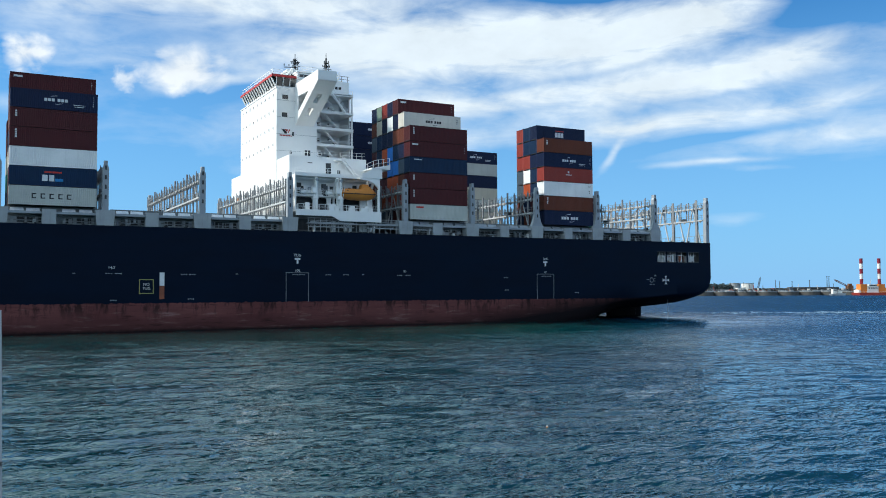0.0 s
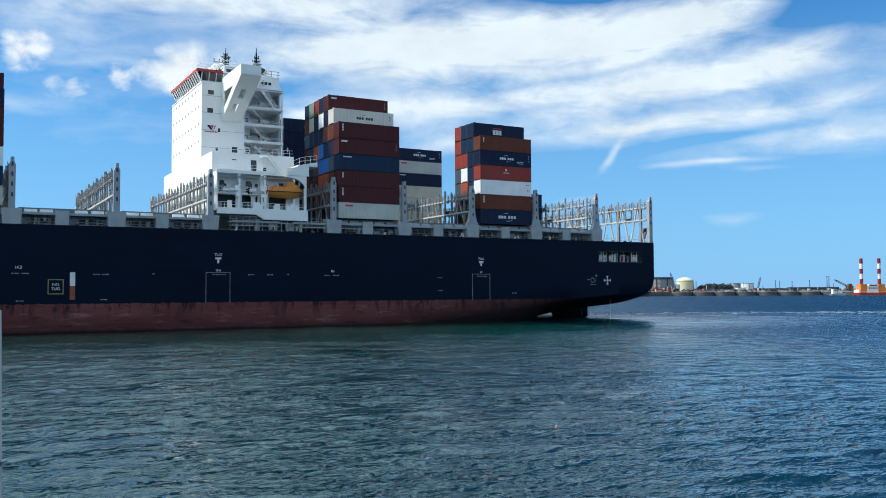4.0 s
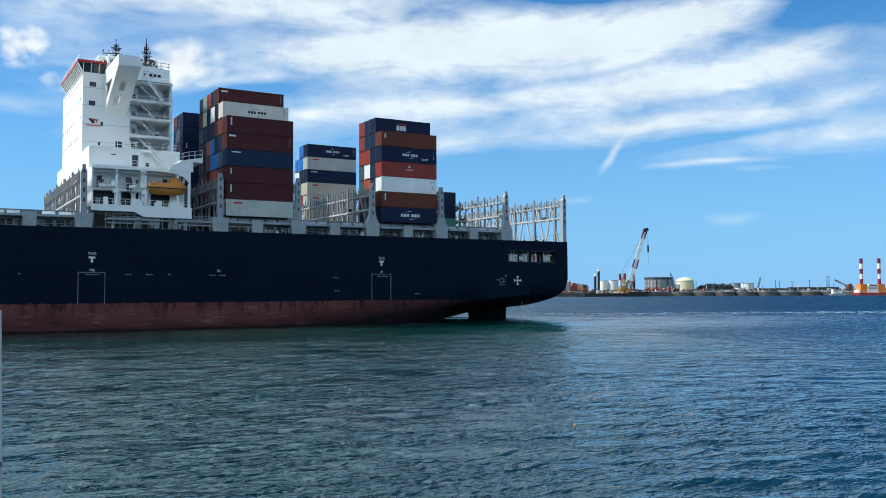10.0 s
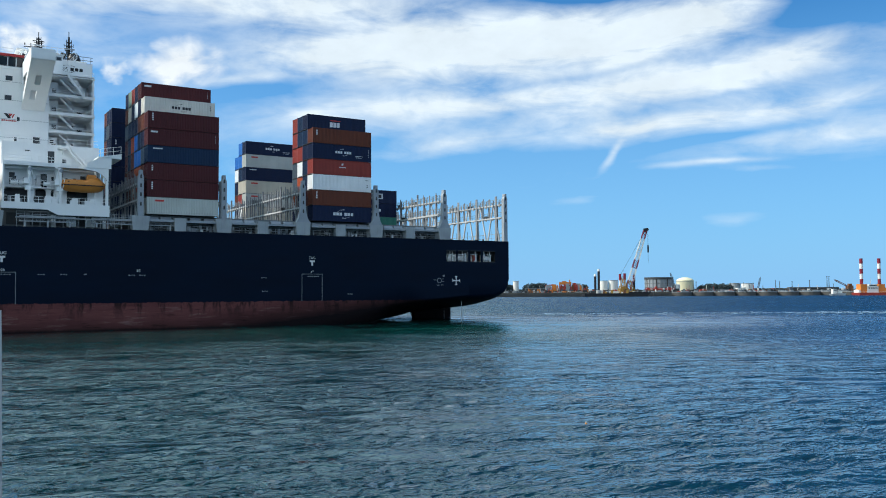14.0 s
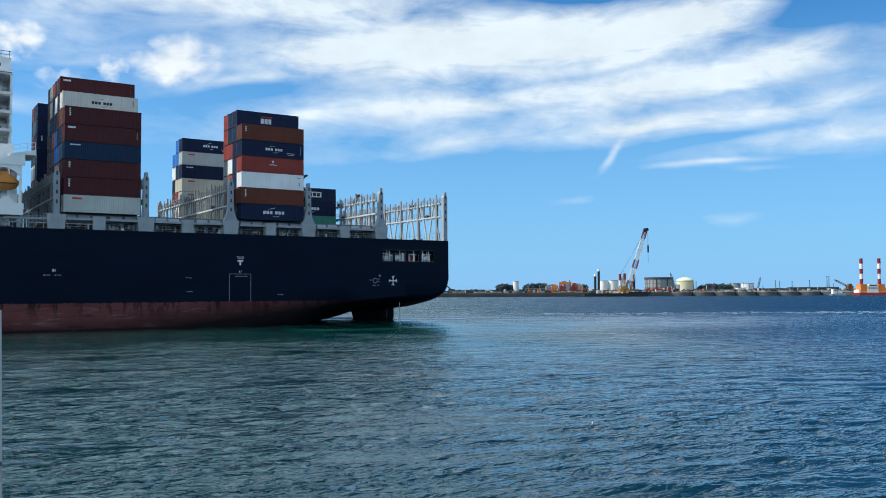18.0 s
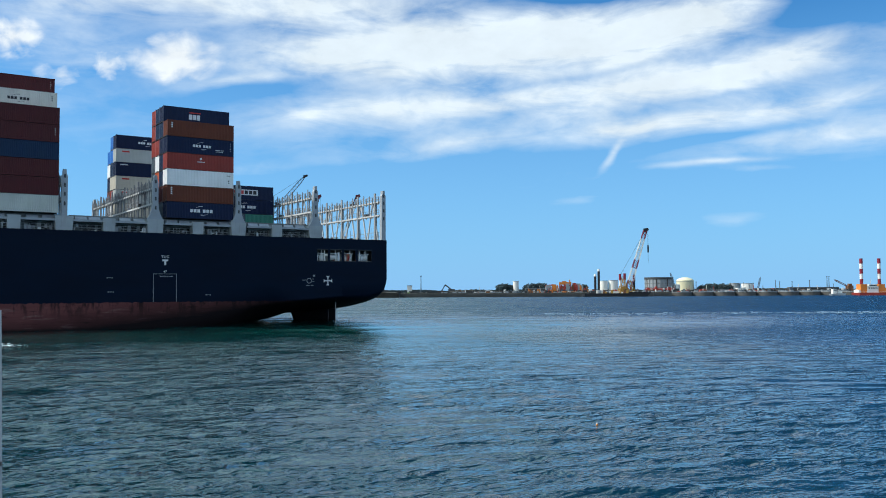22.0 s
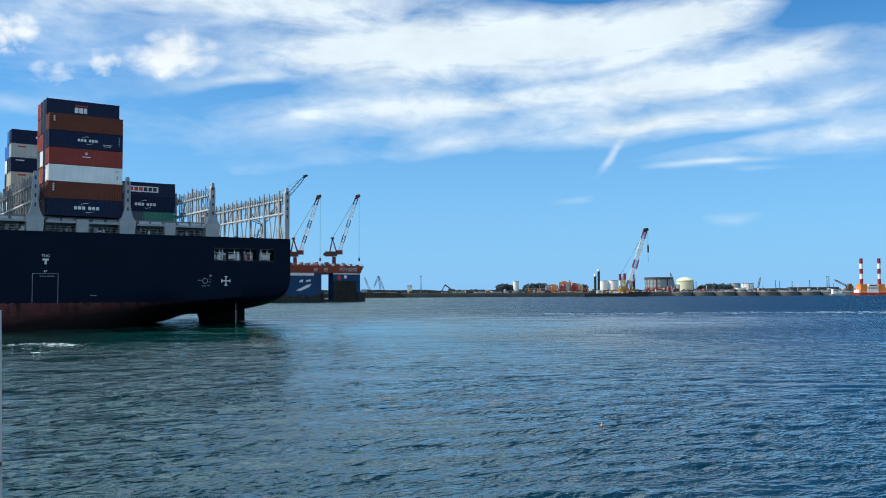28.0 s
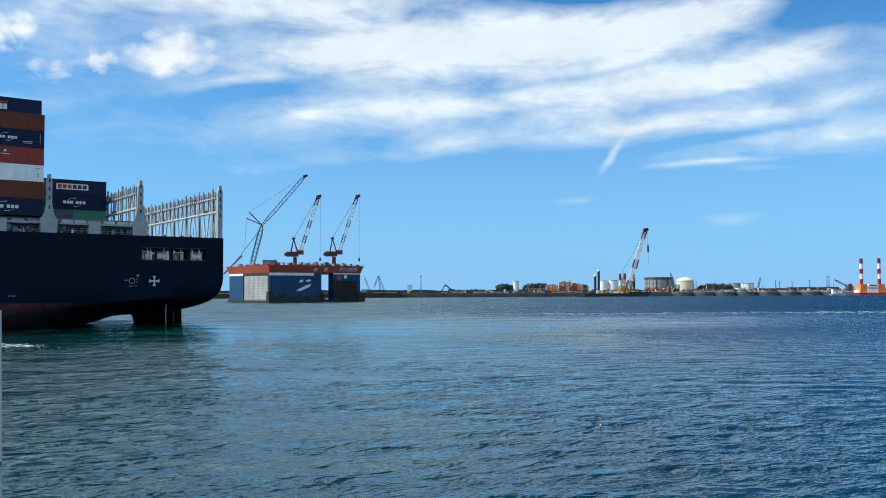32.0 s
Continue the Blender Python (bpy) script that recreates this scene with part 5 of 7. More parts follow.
# company mark: plain slanted shapes, dark and red, over a red bar
part("company_mark", Mesh().prism([(-50.4, 36.25), (-49.85, 36.25), (-49.35, 35.6), (-49.35, 35.45), (-49.75, 35.45)], "y", PY - 0.03, PY - 0.005), BLACK, house, "dark painted company mark")
part("company_mark", Mesh().prism([(-49.75, 36.25), (-49.1, 36.25), (-49.25, 35.95), (-49.45, 35.75)], "y", PY - 0.03, PY - 0.005).prism([(-48.95, 36.25), (-48.7, 36.25), (-49.1, 35.5), (-49.2, 35.7)], "y", PY - 0.03, PY - 0.005), REDTRIM, house, "red painted company mark")
m = Mesh()
for k in range(8):
    m.box(-50.75 + k * 0.3, -50.53 + k * 0.3, PY - 0.03, PY - 0.005, 34.95, 35.2)
part("company_bar", m, REDTRIM, house)

# open decks at the aft port corner
for z in (30.4, 33.7, 36.85, 40.05, 43.6):
    g = part("gallery_deck", Mesh().box(-43.5, AX + 0.1, PY - 0.1, PY + 6.6, z - 0.12, z).box(-43.5, AX + 0.1, PY - 0.1, PY, z - 0.12, z + (0.42 if z < 43 else 0.1)), WHITE, house)
    m = Mesh()
    for k in range(8):
        x = -43.3 + k
        m.beam((x, PY - 0.05, z), (x, PY - 0.05, z + 1.1), 0.045)
    for h in (0.8, 1.1):
        m.beam((-43.4, PY - 0.05, z + h), (AX, PY - 0.05, z + h), 0.045)
    part("railing", m, WHITE, g)
    if z < 43:
        s = Mesh()
        for e in (0, 0.7):
            s.beam((-41.6, PY + 0.7 + e, z + 3.1), (-38.4, PY + 0.7 + e, z), 0.07, 0.15).beam((-41.6, PY + 0.7 + e, z + 4.0), (-38.4, PY + 0.7 + e, z + 0.9), 0.05)
        for k in range(10):
            x = -41.6 + 3.2 * (k + 0.5) / 10
            s.box(x - 0.1, x + 0.1, PY + 0.7, PY + 1.4, z + 3.1 * (9.5 - k) / 10, z + 3.1 * (9.5 - k) / 10 + 0.03)
        part("stair", s, WHITE, g)
        part("stair_house", Mesh().box(-43.5, -41.7, PY + 2.6, PY + 6.6, z, z + 2.95), WHITE, g)
        part("locker", Mesh().box(-40.6, -39.7, PY + 6.1, PY + 6.58, z, z + 1.2, 0.03), GREY, g)
        part("lamp_box", Mesh().box(-38.9, -38.6, PY + 6.4, PY + 6.58, z + 2.2, z + 2.5), DARK, g)
        part("doorway", Mesh().box(-37.9, -37.1, PY + 6.52, PY + 6.6, z, z + 1.95), DARK, g)
        part("gallery_window", Mesh().box(-42.7, -42.0, PY + 2.52, PY + 2.6, z + 1.1, z + 1.8), GLASS, g)
part("gallery_end_wall", Mesh().box(AX - 0.12, AX + 0.02, PY + 1.6, PY + 6.6, 30.4, 43.9), WHITE, house)
for xa, za, xb, zb in ((-40.6, 43.7, -37.9, 40.2), (-39.2, 46.9, -41.6, 43.8)):
    s = Mesh()
    for e in (-0.75, -0.15):
        s.beam((xa, PY + e, za), (xb, PY + e, zb), 0.08, 0.22)
        for h in (0.55, 1.0):
            s.beam((xa, PY + e, za + h), (xb, PY + e, zb + h), 0.05)
        for k in range(5):
            x, z = xa + (xb - xa) * k / 4, za + (zb - za) * k / 4
            s.beam((x, PY + e, z), (x, PY + e, z + 1.0), 0.05)
    for k in range(12):
        x, z = xa + (xb - xa) * (k + 0.5) / 12, za + (zb - za) * (k + 0.5) / 12
        s.box(x - 0.12, x + 0.12, PY - 0.75, PY - 0.15, z, z + 0.03)
    part("outboard_stair", s, WHITE, house)
part("corner_pillar", Mesh().box(AX - 0.3, AX, PY, PY + 0.3, 30.4, 43.5), WHITE, house)

# wheelhouse with outward leaning windows and a red roof edge
wheel = part("wheelhouse", Mesh().box(FX + 0.2, -46.2, PY + 1.0, SY - 3.0, 44.0, 44.5).box(FX + 0.8, -46.2, PY + 1.4, SY - 3.4, 44.5, 46.3), WHITE, ship, "white wheelhouse with a band of dark windows")
part("wheelhouse_deck", Mesh().box(FX - 0.1, AX, PY - 0.1, SY + 0.1, 43.86, 44.05), WHITE, wheel)
part("roof", Mesh().box(FX - 0.7, -46.0, PY + 0.4, SY - 2.4, 46.2, 46.4), WHITE, wheel)
part("roof_edge", Mesh().box(FX - 0.8, FX - 0.68, PY + 0.3, SY - 2.3, 46.05, 46.5).box(FX - 0.8, -47.4, PY + 0.28, PY + 0.4, 46.05, 46.5), REDTRIM, wheel, "red painted roof edge")
for k in range(14):
    y = PY + 1.3 + k * 1.4
    part("window_pane", Mesh().hexa([(FX + 0.0, y, 44.85), (FX + 0.3, y, 44.85), (FX + 0.3, y + 1.25, 44.85), (FX + 0.0, y + 1.25, 44.85)],
                                    [(FX - 0.6, y, 46.0), (FX + 0.3, y, 46.0), (FX + 0.3, y + 1.25, 46.0), (FX - 0.6, y + 1.25, 46.0)]), GLASS, wheel)
for k in range(3):
    x = FX + 0.25 + k * 1.3
    part("window_pane", Mesh().hexa([(x, PY + 0.9, 44.6), (x + 1.1, PY + 0.9, 44.6), (x + 1.1, PY + 1.4, 44.6), (x, PY + 1.4, 44.6)],
                                    [(x, PY + 0.55, 46.0), (x + 1.1, PY + 0.55, 46.0), (x + 1.1, PY + 1.4, 46.0), (x, PY + 1.4, 46.0)]), GLASS, wheel)
m = Mesh()
for k in range(15):
    y = PY + 1.2 + k * 1.4
    m.beam((FX + 0.1, y, 44.5), (FX - 0.72, y, 46.1), 0.5, 0.14)
for k in range(4):
    x = FX + 0.15 + k * 1.3
    m.beam((x, PY + 0.86, 44.5), (x, PY + 0.48, 46.1), 0.22, 0.12)
part("mullion", m, WHITE, wheel)
m = Mesh()
for k in range(11):
    m.beam((FX - 0.5, PY + 0.8 + k * 2, 46.5), (FX - 0.5, PY + 0.8 + k * 2, 47.5), 0.06)
for h in (47.0, 47.5):
    m.beam((FX - 0.5, PY + 0.8, h), (FX - 0.5, SY - 3.0, h), 0.06).beam((FX - 0.5, PY + 0.8, h), (-47.4, PY + 0.8, h), 0.06)
part("roof_railing", m, WHITE, wheel)
# chart house behind, lined with dark windows
part("monkey_island", Mesh().box(-47.6, -42.0, PY + 3.5, SY - 3.5, 46.3, 48.2).box(-48.3, -41.5, PY + 3.0, SY - 3.0, 48.2, 48.4), WHITE, wheel)
part("window_band", Mesh().box(-47.4, -42.2, PY + 3.44, PY + 3.5, 46.9, 47.7).box(-47.66, -47.6, PY + 3.8, SY - 3.8, 46.9, 47.7), GLASS, wheel)

# bridge wings out to the ship's sides, each on a slanting plate with two holes
for y_in, y_out in ((PY, 0.0), (SY, BEAM)):
    yy = lambda s: y_in + (y_out - y_in) * s
    wing = part("bridge_wing", Mesh().box(-47.75, -44.2, min(yy(0.02), yy(1)), max(yy(0.02), yy(1)), 43.15, 43.35)
                .box(-47.75, -47.6, min(yy(0), yy(1)), max(yy(0), yy(1)), 43.35, 44.95).box(-44.35, -44.2, min(yy(0), yy(1)), max(yy(0), yy(1)), 43.35, 44.95)
                .box(-47.6, -44.35, min(yy(1), yy(0.985)), max(yy(1), yy(0.985)), 43.35, 44.95), WHITE, ship, "white bridge wing")
    # slanting plate in strips round two holes
    m = Mesh()
    P = lambda s, x, dz=0.0: (x, yy(1 - s), 43.15 - 6.0 * s + dz)
    ss, xx = (0, 0.29, 0.48, 0.60, 0.78, 1.0), (-47.75, -46.9, -46.6, -46.0, -45.7, -44.2)
    for i in range(5):
        for j in range(5):
            if (i, j) in ((1, 2), (1, 3), (3, 1), (3, 2)):
                continue
            m.face(P(ss[i], xx[j]), P(ss[i], xx[j + 1]), P(ss[i + 1], xx[j + 1]), P(ss[i + 1], xx[j]))
            m.face(P(ss[i], xx[j], 0.14), P(ss[i], xx[j + 1], 0.14), P(ss[i + 1], xx[j + 1], 0.14), P(ss[i + 1], xx[j], 0.14))
    for i, j0, j1 in ((1, 2, 4), (3, 1, 3)):
        for s0, x0, s1, x1 in ((ss[i], xx[j0], ss[i], xx[j1]), (ss[i + 1], xx[j0], ss[i + 1], xx[j1]), (ss[i], xx[j0], ss[i + 1], xx[j0]), (ss[i], xx[j1], ss[i + 1], xx[j1])):
            m.face(P(s0, x0), P(s1, x1), P(s1, x1, 0.55), P(s0, x0, 0.55))
    for s0, x0, s1, x1 in ((0, -47.75, 0, -44.2), (1, -47.75, 1, -44.2), (0, -47.75, 1, -47.75), (0, -44.2, 1, -44.2)):
        m.face(P(s0, x0), P(s1, x1), P(s1, x1, 0.14), P(s0, x0, 0.14))
    part("slanting_plate", m, WHITE, wing)
    # side webs: a frame with one large hole
    for xw in (-47.75, -44.34):
        m = Mesh()
        for poly in ([(0, 43.15), (0.30, 43.15), (0.30, 41.75), (0.22, 41.8)], [(0.86, 43.15), (1, 43.15), (1, 37.15), (0.86, 38.0)],
                     [(0.22, 41.83), (0.40, 42.2), (0.86, 39.4), (0.86, 38.0)], [(0.30, 43.15), (0.86, 43.15), (0.86, 42.3), (0.40, 42.2), (0.30, 42.0)]):
            m.prism([(yy(1 - s), z) for s, z in poly], "x", xw, xw + 0.14)
        part("web_plate", m, WHITE, wing)

# funnel casing with its mark, and masts
fun = part("funnel", Mesh().box(-43.0, AX, PY + 2.0, PY + 10, 44.0, 46.8).box(-42.6, -37.0, PY + 3.0, PY + 9, 46.8, 47.3), WHITE, ship, "white funnel casing with dark tops")
m = Mesh().box(-42.2, -41.9, PY + 1.96, PY + 2.0, 45.6, 46.0)
for k in range(6):
    m.box(-42.3 + k * 0.75 + (0.2 if k > 2 else 0), -41.75 + k * 0.75 + (0.2 if k > 2 else 0), PY + 1.96, PY + 1.998, 45.2, 45.75)
for z, d in ((46.1, 1), (44.85, -1)):
    for k in range(6):
        m.box(-41.2 + k * 0.35, -40.9 + k * 0.35, PY + 1.96, PY + 1.998, z - d * 0.03 * (k - 2.5) ** 2, z + 0.1 - d * 0.03 * (k - 2.5) ** 2)
part("funnel_mark", m, BLACK, fun)
for k in range(3):
    part("exhaust_pipe", Mesh().tube((-41.0 + k * 1.3, PY + 5 + k, 47.2), (-40.6 + k * 1.3, PY + 5 + k, 48.9), 0.45, 12), BLACK, fun)
m = Mesh()
for k in range(6):
    m.beam((-43.0 + k * 1.3, PY + 1.9, 46.8), (-43.0 + k * 1.3, PY + 1.9, 47.9), 0.07)
for h in (47.3, 47.9):
    m.beam((-43.0, PY + 1.9, h), (AX, PY + 1.9, h), 0.07)
part("railing", m, DARK, fun)
for mx, my, z0, z1 in ((-43.9, 23.6, 48.4, 53.9), (-39.7, 17.3, 46.8, 53.0)):
    m = Mesh().tube((mx, my, z0), (mx, my, z1 - 1.0), 0.30, 8, 0.16).tube((mx, my, z1 - 1.0), (mx, my, z1), 0.07, 6)
    for d in (-0.55, 0.55):
        m.beam((mx + d, my - 0.3, z0), (mx + d * 0.7, my - 0.3, z1 - 1.6), 0.10).beam((mx + d * 2.6, my, z0), (mx + d * 0.5, my, z0 + 2.4), 0.13)
    mast = part("mast", m, BLACK, ship, "dark radar mast with a ladder and platforms")
    for dz, w in ((0.9, 1.1), (1.7, 1.9), (2.7, 1.2), (3.5, 1.5), (4.2, 0.8)):
        part("cross_arm", Mesh().box(mx - w / 2, mx + w / 2, my - 0.06, my + 0.06, z0 + dz, z0 + dz + 0.11).box(mx - 0.35, mx + 0.35, my - 0.4, my + 0.4, z0 + dz - 0.06, z0 + dz)
             .beam((mx - w / 2, my, z0 + dz - 0.1), (mx - w / 2, my, z0 + dz + 0.35), 0.07).beam((mx + w / 2, my, z0 + dz - 0.1), (mx + w / 2, my, z0 + dz + 0.5), 0.08), BLACK, mast)
    m = Mesh()
    for k in range(11):
        m.box(mx - 0.5, mx + 0.5, my - 0.34, my - 0.28, z0 + 0.3 + k * 0.33, z0 + 0.35 + k * 0.33)
    part("mast_ladder", m, BLACK, mast)
    part("radar_scanner", Mesh().beam((mx - 0.9, my - 0.7, z0 + 2.9), (mx + 0.9, my - 0.5, z0 + 2.9), 0.14, 0.22), GREY, mast)
part("satellite_dome", Mesh().tube((-45.6, 20, 48.4), (-45.6, 20, 49.0), 0.35, 12).tube((-45.6, 20, 49.0), (-45.6, 20, 49.9), 0.55, 12, 0.3), WHITE, ship)

part("radome", Mesh().tube((-38.9, 16.6, 47.3), (-38.9, 16.6, 48.0), 1.15, 16, 1.1).tube((-38.9, 16.6, 48.0), (-38.9, 16.6, 48.7), 1.1, 16, 0.75).tube((-38.9, 16.6, 48.7), (-38.9, 16.6, 49.1), 0.75, 16, 0.1), BLACK, ship, "dark satellite dome")
chart = part("chart_house", Mesh().prism([(-47.9, 44.05), (-41.2, 44.05), (-41.2, 47.5), (-46.9, 47.5)], "y", PY + 1.1, PY + 9.0).box(-47.2, -41.0, PY + 0.9, PY + 9.2, 47.5, 47.65), WHITE, ship, "white chart house with a dark band")
part("window_band", Mesh().box(-46.7, -41.4, PY + 1.05, PY + 1.1, 46.5, 47.2), GREY, chart)
for k in range(6):
    part("pane", Mesh().box(-46.5 + k * 0.86, -45.85 + k * 0.86, PY + 1.0, PY + 1.06, 46.6, 47.1), GLASS, chart)
m = Mesh()
for k in range(7):
    m.beam((-47.1 + k, PY + 1.0, 47.65), (-47.1 + k, PY + 1.0, 48.7), 0.05)
for h in (48.15, 48.7):
    m.beam((-47.1, PY + 1.0, h), (-41.1, PY + 1.0, h), 0.05)
part("railing", m, WHITE, chart)
yard = part("signal_yard", Mesh().beam((-46.3, 23.5, 50.9), (-43.9, 23.5, 51.1), 0.14).beam((-44.9, 23.5, 52.2), (-42.9, 23.5, 52.2), 0.12), BLACK, ship, "dark signal yard")
for x, h in ((-46.2, 0.4), (-45.2, 0.4), (-43.4, 1.2)):
    part("yard_lamp", Mesh().tube((x, 23.5, 51.2), (x, 23.5, 51.2 + h), 0.1, 8), BLACK, yard)
# sun deck over the boat deck, with a platform at its aft end
part("sun_deck", Mesh().box(FX, AX, 1.6, 7.0, 26.35, 26.6).box(FX, AX - 0.3, 1.55, 1.75, 26.35, 26.95).box(FX, FX + 0.25, 1.6, 7.0, 20.0, 26.4), WHITE, ship)
plat = part("aft_platform", Mesh().box(-37.6, -33.9, 0.0, 7.0, 28.1, 28.3).box(-34.0, -33.9, 0.0, 7.0, 28.3, 29.0)
            .prism([(-39.6, 26.4), (-35.5, 26.4), (-35.5, 28.65), (-36.8, 28.4), (-39.2, 27.1)], "y", 0.0, 0.14)
            .prism([(-35.5, 28.1), (-33.9, 28.3), (-33.9, 29.0), (-35.5, 28.65)], "y", 0.0, 0.14).prism([(-36.9, 26.4), (-35.6, 28.1), (-36.9, 28.1)], "y", 0.2, 3.0), WHITE, ship)
part("platform_bracket", Mesh().prism([(-39.8, 26.4), (-35.9, 26.4), (-35.9, 24.2), (-36.4, 24.9), (-37.1, 25.5), (-38.0, 25.9), (-39.8, 26.1)], "y", 0.1, 0.5), WHITE, plat)
part("platform_post", Mesh().box(-36.3, -35.9, 0.15, 0.5, 20.3, 24.4), WHITE, plat)
m = Mesh()
line = ((-41.5, 26.6), (-40.5, 26.6), (-39.4, 27.0), (-38.3, 27.7), (-37.2, 28.3), (-36.2, 28.55), (-35.2, 28.72), (-34.0, 28.95))
for x, z in line:
    m.beam((x, 0.1, z), (x, 0.1, z + 1.25), 0.06)
for (x0, z0), (x1, z1) in zip(line, line[1:]):
    for h in (0.6, 1.25):
        m.beam((x0, 0.1, z0 + h), (x1, 0.1, z1 + h), 0.06)
part("railing", m, WHITE, plat)
m = Mesh()
for k in range(15):
    m.beam((FX + 0.2 + k * 0.98, 1.65, 26.6), (FX + 0.2 + k * 0.98, 1.65, 27.9), 0.05)
for h in (27.4, 27.9):
    m.beam((FX, 1.65, h), (-38.4, 1.65, h), 0.05)
part("sun_deck_railing", m, WHITE, ship)
m = Mesh().box(-43.0, -41.6, 3.6, 4.8, 29.75, 29.9).beam((-42.3, 4.75, 28.9), (-42.3, 3.7, 29.75), 0.12)
for e in (3.65, 4.55):
    m.beam((-41.7, e, 29.8), (-38.9, e, 26.7), 0.08, 0.22)
    for h in (0.55, 1.0):
        m.beam((-41.7, e, 29.8 + h), (-38.9, e, 26.7 + h), 0.05)
    for k in range(5):
        m.beam((-41.7 + 0.7 * k, e, 29.8 - 0.775 * k), (-41.7 + 0.7 * k, e, 30.8 - 0.775 * k), 0.05)
for k in range(12):
    x, z = -41.7 + 2.8 * (k + 0.5) / 12, 29.8 - 3.1 * (k + 0.5) / 12
    m.box(x - 0.12, x + 0.12, 3.65, 4.55, z, z + 0.03)
part("deckhouse_stair", m, WHITE, ship)
# boat deck, its openings and its bulwark
boat = part("boat_deck", Mesh().box(FX - 0.3, -35.7, 0.3, 7.0, 20.0, 20.2).prism([(FX - 0.3, 19.3), (-45.0, 19.3), (-43.5, 18.5), (-35.7, 18.5), (-35.7, 20.35), (FX - 0.3, 20.35)], "y", 0.0, 0.3), WHITE, ship, "white boat deck with a solid bulwark")
m = Mesh().box(FX, AX, 3.0, 3.25, 25.95, 26.3)
for x0, x1 in ((FX, -51.0), (-47.6, -46.6), (-44.9, -44.2), (-42.6, -41.8), (-38.6, AX)):
    m.box(x0, x1, 3.0, 3.4, 20.2, 22.9)
m.box(FX, AX, 3.0, 3.4, 22.9, 23.35).box(FX, AX, 3.4, 5.2, 23.2, 23.35).box(FX + 0.3, AX - 0.3, 4.1, 4.2, 23.35, 26.35)
for x0, x1 in ((-51.0, -47.6), (-46.6, -44.9), (-44.2, -42.6), (-41.8, -38.6)):
    for x, d in ((x0, 1), (x1, -1)):
        m.prism([(x, 22.92), (x + 0.55 * d, 22.92)] + [(x + 0.55 * d * (1 - math.sin(a)), 22.9 - 0.55 * (1 - math.cos(a))) for a in (0.0, 0.4, 0.8, 1.2, 1.5708)], "y", 3.0, 3.4)
part("arcade_wall", m, WHITE, boat)
# dark sheet painted for the shade behind the arches
part("arcade_recess", Mesh().box(FX + 0.3, AX - 0.3, 4.4, 4.48, 20.2, 22.9), DARK, boat)
m = Mesh()
for k in range(16):
    m.beam((FX + 0.3 + k * 0.98, 3.05, 23.35), (FX + 0.3 + k * 0.98, 3.05, 24.4), 0.05)
for h in (23.7, 24.05, 24.4):
    m.beam((FX + 0.2, 3.05, h), (AX - 0.2, 3.05, h), 0.05)
part("gallery_railing", m, WHITE, boat)
for x, w, z0, z1 in ((-50.2, 0.8, 23.4, 25.4), (-45.6, 0.9, 23.4, 25.4), (-44.0, 0.7, 24.4, 25.0), (-39.6, 0.8, 23.4, 25.4)):
    part("gallery_door", Mesh().box(x, x + w, 4.04, 4.1, z0, z1), DARK, boat, "dark open doorway")
for x, w, h in ((-49.3, 0.7, 0.9), (-48.2, 0.5, 1.3), (-42.9, 0.9, 0.8), (-41.2, 0.6, 1.2)):
    part("gallery_locker", Mesh().box(x, x + w, 3.6, 4.08, 23.35, 23.35 + h, 0.03), GREY, boat)
for x, w, h in ((-45.3, 1.3, 0.75), (-41.3, 0.9, 0.6), (-38.6, 1.0, 0.6), (-49.6, 0.7, 0.9)):
    part("deck_box", Mesh().box(x, x + w, 0.9, 1.6, 20.2, 20.75 + h, 0.04), WHITE, boat)
for x, h in ((-50.4, 1.4), (-48.8, 1.0), (-46.2, 1.5), (-44.4, 1.2), (-40.4, 1.5), (-39.4, 1.1)):
    part("arcade_gear", Mesh().box(x, x + 0.6, 3.9, 4.35, 20.2, 20.2 + h, 0.05).box(x + 0.1, x + 0.45, 3.7, 3.9, 20.5, 20.4 + h * 0.7), GREY, boat)
for x in (-43.4, -37.6):
    part("boat_deck_pillar", Mesh().box(x - 0.18, x + 0.18, 1.7, 2.05, 20.2, 26.4), WHITE, boat)
m = Mesh()
for k in range(16):
    x = FX + k * 1.0
    m.beam((x, 0.15, 20.35), (x, 0.15, 21.3), 0.05)
for h in (20.85, 21.3):
    m.beam((FX, 0.15, h), (-35.8, 0.15, h), 0.05)
part("boat_deck_railing", m, WHITE, boat)
# shade under the boat deck is put into this wall's grey
part("machinery_wall", Mesh().box(FX, -35.7, 3.2, 3.4, TOP, 20.0), RECESS, boat, "machinery wall in grey with the shade painted in")
for x0, x1, z0, z1 in ((-44.2, -43.5, 16.5, 18.6), (-41.9, -40.4, 16.9, 18.2), (-38.9, -37.4, 16.9, 18.2), (-36.3, -35.8, 16.5, 18.4)):
    part("white_panel", Mesh().box(x0, x1, 2.5, 2.7, z0, z1), WHITE, boat)
# dark panels stand in for the unlit openings
for x0, x1 in ((-50.6, -47.8), (-47.2, -44.4), (-43.6, -41.0), (-40.4, -39.0), (-38.2, -36.6)):
    part("machinery_opening", Mesh().box(x0, x1, 3.1, 3.2, 17.0, 18.9), DARK, boat)
m = Mesh().box(-49.5, -30.9, 0.25, 1.3, 17.95, 18.1)
for h in (18.5, 18.95):
    m.beam((-49.5, 0.25, h), (-31, 0.25, h), 0.07)
for k in range(17):
    m.beam((-49.4 + k * 1.12, 0.25, TOP), (-49.4 + k * 1.12, 0.25, 18.95), 0.07)
part("side_walkway", m, GREY, ship)
